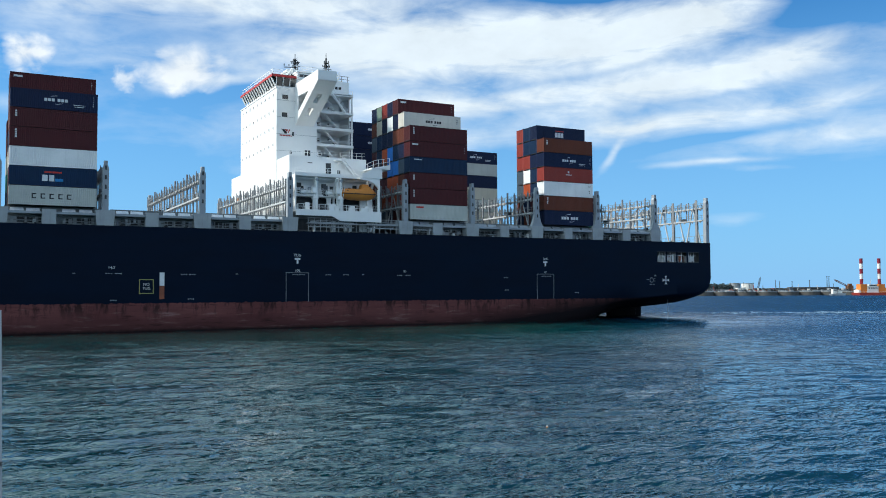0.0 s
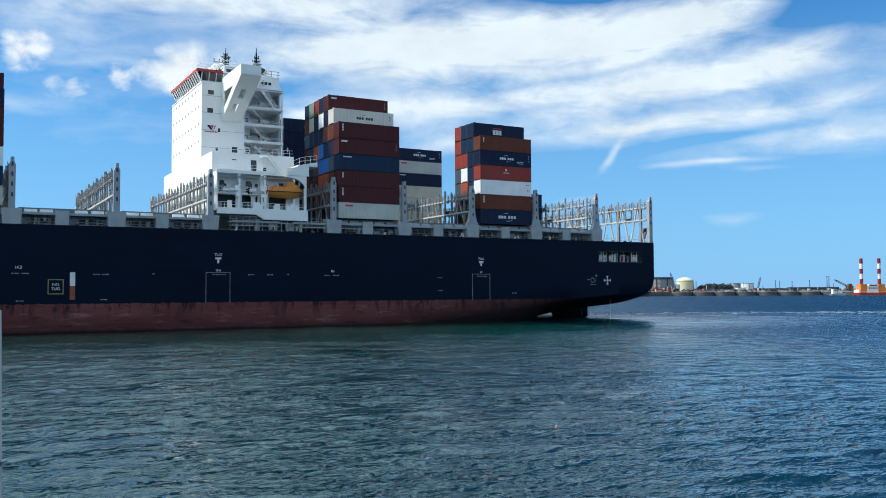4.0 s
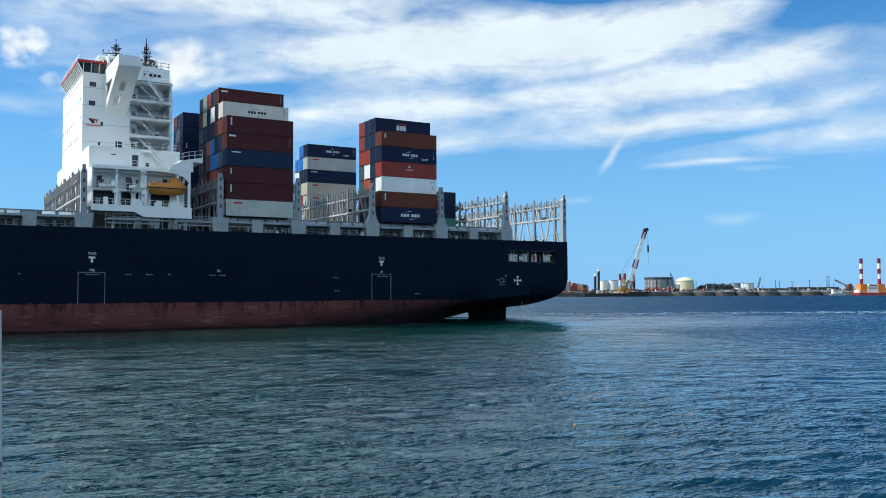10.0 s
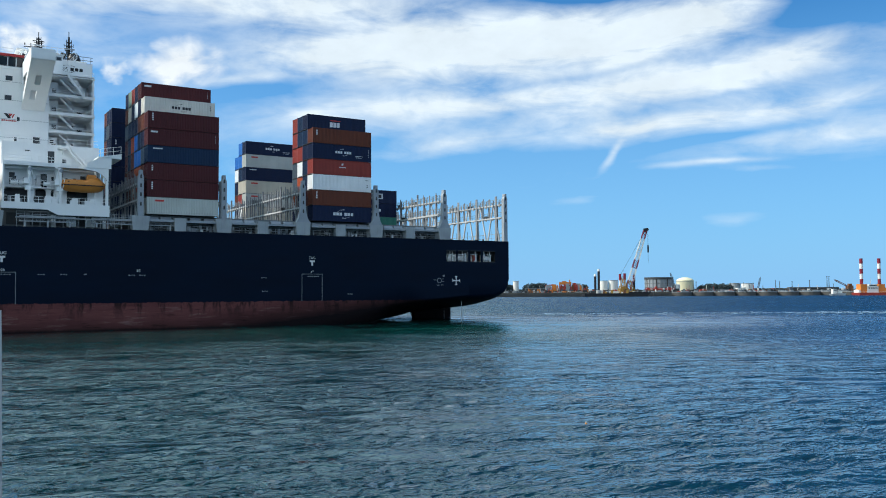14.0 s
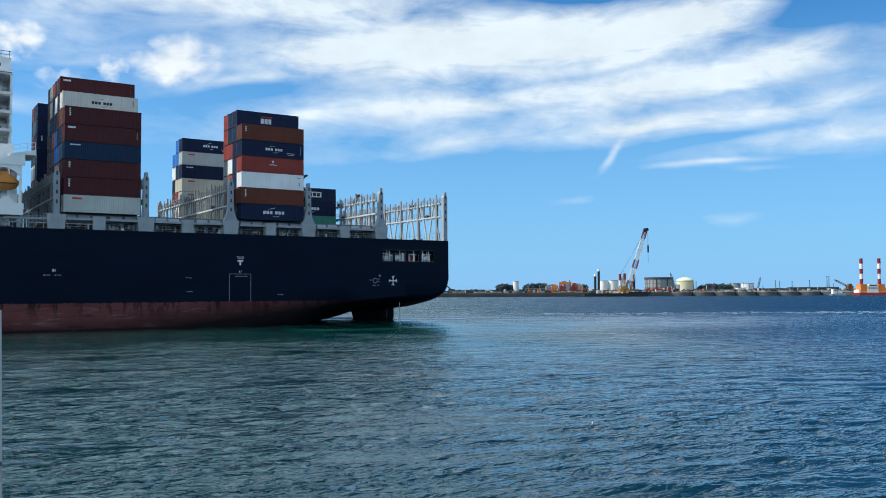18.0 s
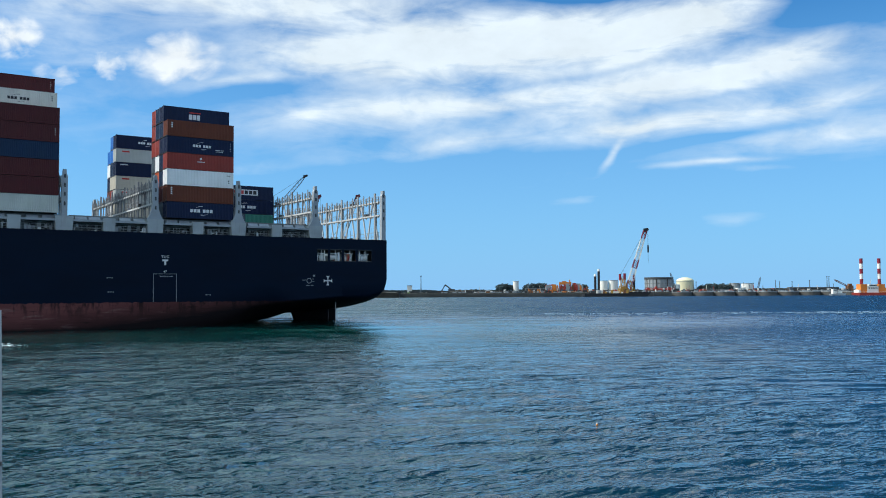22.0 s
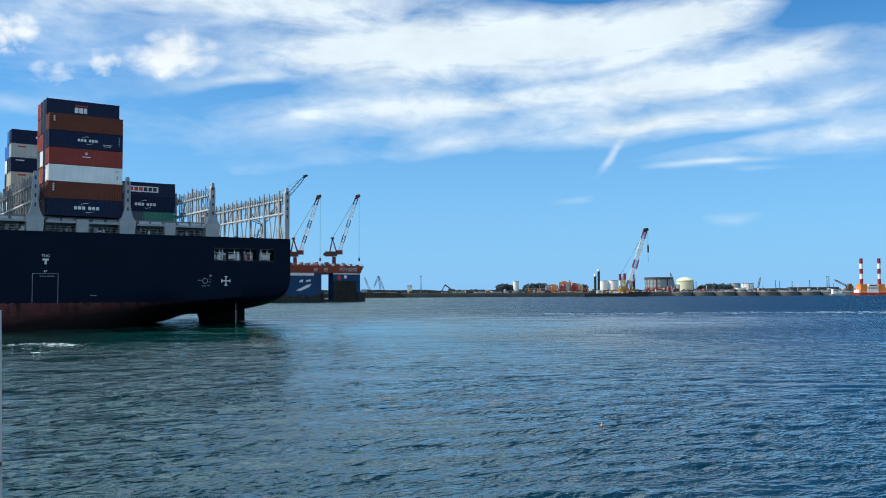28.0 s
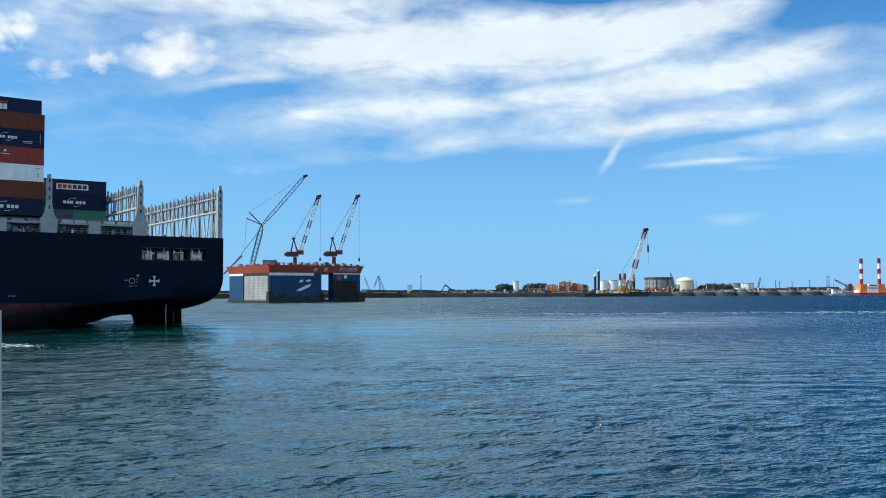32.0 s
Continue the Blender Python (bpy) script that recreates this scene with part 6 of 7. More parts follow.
# provision crane and davits
crane = part("provision_crane", Mesh().tube((-46.75, 4.0, 20.2), (-46.75, 4.0, 24.4), 0.42, 10).tube((-46.75, 4.0, 24.4), (-46.75, 4.0, 25.0), 0.65, 10), WHITE, ship)
part("crane_jib", Mesh().beam((-46.75, 3.7, 24.7), (-47.5, 2.4, 26.3), 0.4, 0.5).box(-47.5, -46.9, 3.2, 4.4, 23.2, 24.5), WHITE, crane)
for x in (-43.6, -36.5):
    part("davit", Mesh().beam((x, 3.4, 20.2), (x, 3.0, 24.4), 0.45, 0.3).beam((x, 3.0, 24.4), (x, 1.4, 26.2), 0.4, 0.3), WHITE, ship)

# ---- lifeboat ----
m = Mesh()
rings = []
for k in range(13):
    s = k / 12
    x = -43.5 + 7.5 * s
    g = max(0.06, 1 - abs(2 * s - 1) ** (4.0 if s < 0.5 else 6.0)) ** 0.5
    cab = 0.55 if 0.62 < s < 0.86 else 0.0
    rings.append([(x, 1.75 + 1.2 * g * math.sin(a), 23.6 + (1.15 * g if math.cos(a) < 0 else (0.95 + cab * max(0, math.cos(a))) * g ** 0.7) * math.cos(a) + (0.3 * abs(2 * s - 1) ** 3 if math.cos(a) < 0 else 0))
                  for a in (6.28318 * j / 14 for j in range(14))])
for r0, r1 in zip(rings, rings[1:]):
    for j in range(14):
        m.face(r0[j], r1[j], r1[(j + 1) % 14], r0[(j + 1) % 14])
m.face(*rings[0]).face(*reversed(rings[-1]))
lifeboat = thing("lifeboat", "enclosed orange lifeboat hanging from white davits", "lifeboat")
part("boat_hull", m, ORANGE, lifeboat, smooth=True)
part("rubbing_strake", Mesh().box(-42.9, -36.6, 0.50, 0.62, 23.45, 23.6), BLACK, lifeboat)
part("conning_cabin", Mesh().hexa([(-39.2, 1.0, 24.3), (-37.6, 1.0, 24.3), (-37.6, 2.5, 24.3), (-39.2, 2.5, 24.3)], [(-38.9, 1.2, 25.35), (-37.7, 1.2, 25.35), (-37.7, 2.3, 25.35), (-38.9, 2.3, 25.35)]), ORANGE, lifeboat)
for x in (-42.0, -40.8, -39.7):
    part("porthole", Mesh().box(x, x + 0.35, 0.78, 0.86, 23.95, 24.15), GLASS, lifeboat)
for x in (-42.6, -37.3):
    part("boat_fall", Mesh().tube((x, 1.6, 24.1), (x - 0.2, 1.5, 26.2), 0.05, 6), BLACK, lifeboat)
MOVERS.append((lifeboat, Matrix()))

# ---- markings on the port side ----
UPRIGHT = lambda x, z: pose(x, -0.008, z, 90, 0, 0)
for x, z, text, size in ((-51.4, 12.35, "TUG", 0.66), (0, 12.35, "TUG", 0.66), (-51.4, 9.75, "106", 0.62), (-31.0, 9.75, "83", 0.62), (0.0, 9.75, "47", 0.6),
                         (-81.4, 10.0, "14.2", 0.62), (-76.2, 7.4, "NO", 0.62), (-76.2, 6.75, "TUG", 0.62)):
    words("marking", text, size, MARK, hull, UPRIGHT(x, z))
for x in (-51.4, 0.0):
    part("tug_sign", Mesh().box(x - 0.5, x + 0.5, -0.02, 0.004, 11.6, 11.9).box(x - 0.16, x + 0.16, -0.02, 0.004, 10.95, 11.6), MARK, hull)
    m = Mesh().box(x - 2.05, x + 2.05, -0.02, 0.004, 9.34, 9.42)
    for e in (-2.05, 1.95):
        m.box(x + e, x + e + 0.08, -0.02, 0.004, 4.45, 9.34)
    part("tug_frame", m, FAINT, hull)
for x, z in ((-82.3, 9.05), (-80.9, 9.05), (-70.9, 8.95), (-69.6, 8.95), (-52.3, 9.0), (-51.1, 9.0), (-46.3, 9.0), (-43.0, 9.0), (-32.6, 8.95), (-30.9, 8.95),
             (-0.9, 8.9), (0.3, 8.9), (-9.8, 8.6), (-9.6, 6.2), (7.2, 5.6), (-81.6, 4.9), (-69.8, 5.0)):
    part("draught_mark", Mesh().box(x, x + 0.26, -0.02, 0.004, z - 0.02, z + 0.14).box(x + 0.34, x + 0.72, -0.02, 0.004, z + 0.02, z + 0.12).box(x + 0.8, x + 1.0, -0.02, 0.004, z - 0.04, z + 0.14), FAINT, hull)
for x in (-87.0, -62.0, -39.5):
    part("draught_mark", Mesh().box(x, x + 0.4, -0.02, 0.004, 9.05, 9.18), FAINT, hull)
m = Mesh()
for k in range(16):
    a = 6.28318 * k / 16
    m.v += [(27.5 + r * math.cos(a), y, 8.25 + r * math.sin(a)) for r, y in ((0.42, -0.02), (0.54, -0.02), (0.54, 0.004), (0.42, 0.004))]
    m.f += [(4 * k + i, 4 * k + (i + 1) % 4, (4 * k + 4) % 64 + (i + 1) % 4, (4 * k + 4) % 64 + i) for i in range(4)]
part("hull_mark", m, FAINT, hull, "pale painted ring")
for x0, x1, z0, z1 in ((28.3, 28.75, 9.05, 9.4), (26.1, 26.8, 8.3, 8.42), (28.2, 28.5, 8.5, 8.62), (28.2, 28.6, 8.0, 8.12), (26.9, 27.6, 7.25, 7.37), (27.9, 28.4, 7.3, 7.42)):
    part("hull_mark", Mesh().box(x0, x1, -0.02, 0.004, z0, z1), FAINT, hull)
part("no_tug_frame", Mesh().box(-77.3, -75.1, -0.02, 0.004, 8.1, 8.2).box(-77.3, -75.1, -0.02, 0.004, 5.95, 6.05).box(-77.3, -77.2, -0.02, 0.004, 6.05, 8.1).box(-75.2, -75.1, -0.02, 0.004, 6.05, 8.1), YELLOWLINE, hull)
part("pilot_mark", Mesh().box(-74.2, -73.45, -0.02, 0.004, 7.2, 9.3), MARK, hull, "white upper half of the pilot mark")
part("pilot_mark", Mesh().box(-74.2, -73.45, -0.02, 0.004, 5.1, 7.2), RUST_PAINT, hull, "red lower half of the pilot mark")
m = Mesh()
cx, cz = 31.5, 8.25
for k in range(4):
    c, s = math.cos(k * math.pi / 2), math.sin(k * math.pi / 2)
    m.prism([(cx + c * a - s * b, cz + s * a + c * b) for a, b in ((0.0, -0.09), (0.60, -0.11), (0.90, -0.36), (0.90, 0.36), (0.60, 0.11), (0.0, 0.09))], "y", -0.02 - 0.001 * k, 0.004)
part("cross_mark", m, MARK, hull)

# davits: posts with heavy heads, winch and sheaves
for x in (-47.6, -43.1):
    dv = part("davit", Mesh().tube((x, 1.1, 20.2), (x, 1.1, 25.2), 0.24, 10, 0.18).prism([(x - 0.2, 24.9), (x + 0.2, 24.9), (x + 0.16, 26.2), (x - 0.12, 26.2)], "y", 0.95, 1.3), WHITE, boat)
    part("davit_head", Mesh().box(x - 0.85, x - 0.1, 0.8, 1.5, 23.4, 24.3, 0.1).box(x - 0.6, x + 0.3, 0.85, 1.45, 22.4, 23.0, 0.08), WHITE, dv)
    part("davit_sheave", Mesh().tube((x + 0.1, 0.9, 25.7), (x + 0.1, 1.25, 25.7), 0.28, 12), PALE, dv)
part("davit_ladder", Mesh().beam((-43.6, 0.9, 20.3), (-42.8, 0.9, 24.6), 0.1).beam((-43.2, 0.9, 20.3), (-42.4, 0.9, 24.6), 0.1), WHITE, boat)
part("davit_winch", Mesh().tube((-46.9, 1.1, 21.1), (-45.7, 1.1, 21.1), 0.42, 12).box(-46.8, -45.8, 0.8, 1.4, 20.2, 20.8), DARK, boat)

# gear on the boat deck
for x, w, h in ((-45.4, 1.0, 0.7), (-44.4, 0.8, 0.6), (-41.6, 0.9, 0.5), (-39.4, 1.1, 0.5), (-37.9, 0.9, 0.5)):
    part("deck_box", Mesh().box(x, x + w, 0.7, 1.5, 20.2, 20.2 + h + 0.35, 0.05), WHITE, boat)
for x in (-49.6, -48.4, -44.9):
    part("life_raft", Mesh().tube((x - 0.5, 2.3, 23.6), (x + 0.5, 2.3, 23.6), 0.3, 12), WHITE, boat)
m = Mesh()
for k in range(9):
    x = FX + 0.6 + k * 0.9
    m.beam((x, 2.2, 23.0), (x, 2.2, 24.1), 0.05)
for h in (23.55, 24.1):
    m.beam((FX + 0.4, 2.2, h), (-43.4, 2.2, h), 0.05)
part("upper_walkway_railing", m, WHITE, boat)
part("upper_walkway", Mesh().box(FX + 0.3, -43.4, 2.2, 3.0, 22.9, 23.0), WHITE, boat)
for x, z, w, h in ((-49.8, 24.2, 0.5, 0.5), (-45.6, 23.1, 0.8, 1.9), (-42.2, 24.3, 0.5, 0.5), (-40.9, 24.3, 0.5, 0.5)):
    part("boat_deck_window", Mesh().box(x, x + w, 2.96, 3.0, z, z + h), GLASS, boat)
m = Mesh()
for e in (0, 0.75):
    m.beam((-41.4, 3.6 + e, 30.2), (-38.2, 3.6 + e, 26.6), 0.09, 0.28)
for k in range(11):
    m.box(-41.4 + 0.3 * k, -41.15 + 0.3 * k, 3.6, 4.35, 30.0 - 0.327 * k, 30.03 - 0.327 * k)
part("sloping_stair", m, WHITE, ship)
m = Mesh()
for k in range(14):
    m.beam((FX + 0.3 + k * 1.05, 4.85, 30.4), (FX + 0.3 + k * 1.05, 4.85, 31.5), 0.05)
for h in (30.95, 31.5):
    m.beam((FX + 0.2, 4.85, h), (AX - 0.6, 4.85, h), 0.05)
part("deckhouse_railing", m, WHITE, ship)

# ---- containers ----
CL, CW, CH = 12.192, 2.438, 2.896
STEP, TIER = 2.48, 2.925
PAINT = {
    "maroon": (0.072, 0.013, 0.016), "brown": (0.132, 0.037, 0.021), "navy": (0.004, 0.013, 0.048), "blue": (0.004, 0.024, 0.066), "ivory": (0.68, 0.65, 0.58), "bright": (0.025, 0.17, 0.52),
    "white": (0.84, 0.86, 0.86), "grey": (0.47, 0.49, 0.46), "cream": (0.54, 0.50, 0.41), "red": (0.28, 0.045, 0.035), "orange": (0.42, 0.085, 0.03),
    "green": (0.05, 0.22, 0.17), "sage": (0.22, 0.30, 0.24), "slate": (0.07, 0.10, 0.13),
}
WORD = {"maroon": "dark maroon", "brown": "rust brown", "navy": "dark navy blue", "blue": "deep blue", "bright": "bright blue", "white": "white", "grey": "light grey",
        "cream": "cream", "ivory": "ivory white", "red": "red", "orange": "orange red", "green": "sea green", "sage": "grey green", "slate": "dark slate"}
COATS = {k: material("container_" + k, c, 0.5, 0, 0.10, 0.7, 0.003, 0.22, tuple(v * 0.5 + 0.015 for v in c), 0.16, 0.16) for k, c in PAINT.items()}


def wavy(n, length, depth):
    """The zigzag of corrugated plate: pairs of place and depth."""
    p, out = length / n, []
    for k in range(n):
        out += [(k * p, 0.0), (k * p + 0.27 * p, 0.0), (k * p + 0.5 * p, depth), (k * p + 0.77 * p, depth)]
    return out + [(length, 0.0)]


def container_meshes(mat, length):
    k = {}
    side = Mesh()
    z0, z1 = 0.16, CH - 0.12
    zig = wavy(int(length / 0.29), length - 0.36, 0.036)
    for (a, da), (b, db) in zip(zig, zig[1:]):
        side.face((a + 0.18, da, z0), (b + 0.18, db, z0), (b + 0.18, db, z1), (a + 0.18, da, z1))
    k["side_wall"] = side.data("side_wall", mat)
    end = Mesh()
    zig = wavy(9, CW - 0.36, 0.045)
    for (a, da), (b, db) in zip(zig, zig[1:]):
        end.face((da, a + 0.18, z0), (da, a + 0.18, z1), (db, b + 0.18, z1), (db, b + 0.18, z0))
    k["end_wall"] = end.data("end_wall", mat)
    roof = Mesh()
    zig = wavy(int(length / 0.42), length - 0.2, -0.02)
    for (a, da), (b, db) in zip(zig, zig[1:]):
        roof.face((a + 0.1, 0.06, CH - 0.03 + da), (b + 0.1, 0.06, CH - 0.03 + db), (b + 0.1, CW - 0.06, CH - 0.03 + db), (a + 0.1, CW - 0.06, CH - 0.03 + da))
    k["roof"] = roof.data("roof", mat)
    k["corner_post"] = Mesh().box(-0.09, 0.09, -0.09, 0.09, 0.118, CH - 0.118).data("corner_post", mat)
    k["rail"] = Mesh().box(0.18, length - 0.18, 0.0, 0.07, 0.03, 0.17).data("bottom_rail", mat)
    k["top_rail"] = Mesh().box(0.18, length - 0.18, 0.0, 0.06, CH - 0.14, CH - 0.02).data("top_rail", mat)
    k["floor"] = Mesh().box(0.05, length - 0.05, 0.05, CW - 0.05, 0.06, 0.16).data("floor", DARK)
    door = Mesh().box(0.0, 0.05, 0.18, CW / 2 - 0.01, z0, z1).box(0.0, 0.05, CW / 2 + 0.01, CW - 0.18, z0, z1)
    for y in (0.45, 0.95, 1.5, 2.0):
        door.tube((0.08, y, z0), (0.08, y, z1), 0.025, 6)
    k["door"] = door.data("door", mat)
    k["corner_casting"] = Mesh().box(-0.095, 0.095, -0.095, 0.095, 0, 0.118).data("corner_casting", mat)
    return k


KITS = {}


def container(colour, x, col, tier, group, mark="", length=CL, base=19.33, y0=0.55):
    """One container, its outer lower corner on the ship given by bay, row and tier."""
    key = (colour, length)
    if key not in KITS:
        KITS[key] = container_meshes(COATS[colour], length)
    k = KITS[key]
    label = f"{WORD[colour]} corrugated steel container" + (" with painted marks" if mark else "") + (" lashed on deck" if tier == 0 else " stacked on others")
    ob = thing("shipping_container", label, "container", group)
    part("side_wall", k["side_wall"], None, ob)
    part("side_wall", k["side_wall"], None, ob, at=pose(length, CW, 0, 0, 0, 180))
    part("end_wall", k["end_wall"], None, ob)
    part("door", k["door"], None, ob, at=pose(length - 0.05, 0, 0))
    part("roof", k["roof"], None, ob)
    for piece, key in (("bottom_rail", "rail"), ("top_rail", "top_rail")):
        part(piece, k[key], None, ob)
        part(piece, k[key], None, ob, at=pose(length, CW, 0, 0, 0, 180))
    for px, py in ((0.09, 0.09), (length - 0.09, 0.09), (0.09, CW - 0.09), (length - 0.09, CW - 0.09)):
        post = part("corner_post", k["corner_post"], None, ob, at=pose(px, py, 0))
        part("corner_casting", k["corner_casting"], None, post)
        part("corner_casting", k["corner_casting"], None, post, at=pose(0, 0, CH - 0.118))
    part("floor", k["floor"], None, ob)
    if mark:
        MARKS[mark](ob)
    MOVERS.append((ob, pose(x, y0 + STEP * col, base + TIER * tier)))
    return ob


def blocks(ob, spots, mat, label):
    for x, z, w, h in spots:
        part("painted_mark", Mesh().box(x, x + w, -0.012, 0.03, z, z + h), mat, ob, label)


def arc(ob, cx, z, s, up, mat):
    """A thin curved stroke."""
    m = Mesh()
    n = 10
    line = [(cx + up * (-1.35 + 0.155 * k) * s, z + up * (0.09 * k - 0.0055 * k * k) * s, (0.03 + 0.10 * k / n) * s) for k in range(n + 1)]
    for (x0, z0, w0), (x1, z1, w1) in zip(line, line[1:]):
        m.face((x0, -0.012, z0), (x1, -0.012, z1), (x1, -0.012, z1 + w1), (x0, -0.012, z0 + w0))
    part("painted_arc", m, mat, ob, "thin painted arc", smooth=True)


INK = material("mark_dark", (0.03, 0.03, 0.035), 0.6)
REDINK = material("mark_red", (0.55, 0.05, 0.04), 0.6)
CYAN = material("mark_cyan", (0.02, 0.22, 0.5), 0.6)


def swoosh(ob, cx, z, s, mat, bars=True):
    """Seven blocks between two thin arcs."""
    spots = []
    for k in range(3):
        spots += [(cx + (-2.35 + 0.72 * k) * s, z, 0.56 * s, 0.62 * s), (cx + (0.22 + 0.72 * k) * s, z, 0.56 * s, 0.62 * s)]
    arc(ob, cx, z + 0.80 * s, s, 1, mat)
    arc(ob, cx, z - 0.22 * s, s, -1, mat)
    blocks(ob, spots, mat, "plain block mark between two arcs")
    if bars:
        blocks(ob, [(cx + 3.4 * s, z - 0.35, 1.6, 0.09), (cx + 3.6 * s, z - 0.62, 1.3, 0.08)], mat, "thin painted lines")


def column(ob, x, z, n, mat=MARK, w=0.26, h=0.24):
    blocks(ob, [(x, z - 0.34 * k, w, h) for k in range(n)], mat, "small painted blocks")


MARKS = {
    "swoosh": lambda ob: (swoosh(ob, 6.3, 1.25, 0.72, MARK), column(ob, 11.5, 2.3, 5, MARK, 0.12, 0.1)),
    "big": lambda ob: swoosh(ob, 6.3, 1.15, 0.9, MARK, False),
    "dark_swoosh": lambda ob: (swoosh(ob, 6.3, 1.15, 0.72, INK, False), column(ob, 11.3, 2.1, 3, INK, 0.2, 0.16)),
    "word": lambda ob: (blocks(ob, [(4.6, 0.75, 0.62, 0.95), (5.35, 0.75, 0.62, 0.95), (6.1, 0.75, 0.55, 0.95)], MARK, "three white blocks"), blocks(ob, [(4.7, 1.95, 2.1, 0.16)], REDINK, "red bar")),
    "wordcy": lambda ob: (blocks(ob, [(4.5, 0.75, 0.75, 0.95), (5.45, 0.75, 0.72, 0.95)], MARK, "two white blocks"), blocks(ob, [(4.8, 2.0, 2.4, 0.24)], REDINK, "red bar"), blocks(ob, [(6.3, 0.75, 1.1, 0.42)], CYAN, "blue bar")),
    "five": lambda ob: (blocks(ob, [(3.1 + 1.22 * k, 1.0, 0.62, 0.16) for k in range(5)] + [(3.1 + 1.22 * k, 1.62, 0.62, 0.16) for k in range(5)] + [(3.1 + 1.22 * k, 1.0, 0.18, 0.78) for k in range(5)], INK, "five dark blocks"),),
    "panel": lambda ob: (blocks(ob, [(2.9, 0.95, 5.9, 1.15)], MARK, "white painted panel"), [part("painted_mark", Mesh().box(3.15 + 0.92 * k, 3.85 + 0.92 * k, -0.02, 0.0, 1.15, 1.9), REDINK if k < 3 else INK, ob, "red block" if k < 3 else "dark block") for k in range(6)]),
    "left": lambda ob: column(ob, 0.7, 2.3, 4),
    "corner": lambda ob: (blocks(ob, [(0.5, 2.15, 1.2, 0.3)], MARK, "small white bar"), column(ob, 11.5, 2.2, 4, MARK, 0.1, 0.1)),
    "redbar": lambda ob: blocks(ob, [(1.3, 2.15, 1.5, 0.32)], REDINK, "small red bar"),
    "bar": lambda ob: blocks(ob, [(0.9, 2.3, 1.6, 0.2)], MARK, "small white bar"),
    "middle": lambda ob: blocks(ob, [(5.9, 1.9, 0.36, 0.4), (5.4, 1.45, 1.4, 0.14)], MARK, "small white mark"),
    "left3": lambda ob: column(ob, 0.7, 2.2, 3),
    "dash": lambda ob: (column(ob, 11.2, 1.2, 2, INK, 0.2, 0.2), blocks(ob, [(10.9, 2.2, 0.7, 0.1)], INK, "thin dark line")),
}



def stack(x, rows, group, skip=None):
    """rows: per column from port, a list of colours from the bottom up; '' leaves a place empty; colour:mark adds a mark."""
    for col, tiers in rows:
        for t, word in enumerate(tiers):
            if word:
                colour, _, mark = word.partition(":")
                container(colour, x, col, t, group, mark)


A = "containers of the forward stack"
stack(-95.85, [
    (0, ["grey:five", "blue:wordcy", "white:left", "maroon:left", "maroon:left3", "navy:swoosh"]),
    (1, ["brown", "red", "maroon", "navy", "brown", "maroon", "maroon:corner"]),
    (2, ["slate", "green", "cream", "navy", "brown", "maroon", "navy"]),
    (5, ["navy", "green", "cream", "brown", "maroon", ""])], A)
B = "containers of the tall stack behind the house"
stack(-29.65, [
    (0, ["grey:redbar", "maroon:left", "maroon:left3", "blue:bar", "maroon:corner", "maroon:left"]),
    (1, ["brown", "red", "brown", "slate", "navy", "brown", "ivory:dark_swoosh"]),
    (2, ["maroon", "orange", "orange", "bright", "blue", "brown", "navy", "maroon:corner"]),
    (3, ["navy", "red", "orange", "bright", "bright", "navy", "white", "navy"]),
    (4, ["slate", "orange", "maroon", "brown", "orange", "navy", "navy", "red"]),
    (5, ["blue", "brown", "maroon", "blue", "blue", "blue", "cream", "sage"]),
    (6, ["slate", "maroon", "brown", "maroon", "maroon", "slate", "brown", "navy"]),
    (12, ["navy", "navy", "navy", "navy:swoosh", "navy", "navy:left3", "navy:swoosh", "navy:swoosh"]),
    (13, ["maroon", "orange", "brown", "cream", "blue", "navy", "slate", "navy"]),
    (14, ["blue", "slate", "red", "white", "navy", "brown", "blue", "brown"])], B)
C = "containers of the aft stack"
stack(0.3, [
    (0, ["navy:big", "brown:left", "white:dash", "red:middle", "navy:swoosh", "brown:left3"]),
    (1, ["slate", "maroon", "blue", "blue", "navy", "blue", "navy:word"]),
    (2, ["brown", "navy", "orange", "white", "red", "blue", "blue"]),
    (3, ["navy", "brown", "slate", "slate", "red", "red", "red"]),
    (15, ["cream", "cream", "grey:redbar", "cream:redbar", "navy:bar", "grey:redbar", "navy:swoosh"]),
    (16, ["green", "white", "red", "cream", "blue", "bright", "bright"]),
    (17, ["green", "navy", "brown", "navy", "white", "bright", ""])], C)
E = "containers of the low stack"
for col in (7, 8, 9):
    stack(15.4, [(col, ["", "navy:big", "navy:panel" if col == 7 else "navy:big"])], E)
    container("green", 15.4 + 6.1, col, 0, E, "", 6.058)
    container("slate", 15.4, col, 0, E, "", 6.058)


# ---- foam, float and clouds ----
THINFOAM = material("thin_foam", (0.27, 0.39, 0.49), 0.6, 0, 0.15, 0.3)
FOAM = material("foam", (0.44, 0.50, 0.52), 0.7, 0, 0.1, 0.5)
frng = random.Random(21)


def foam(m, x, y, w, d):
    n = 7
    m.face(*[(x + w * math.cos(6.283 * k / n) * frng.uniform(0.5, 1.0), y + d * math.sin(6.283 * k / n) * frng.uniform(0.5, 1.0), 0.10 + 0.05 * frng.random()) for k in range(n)])


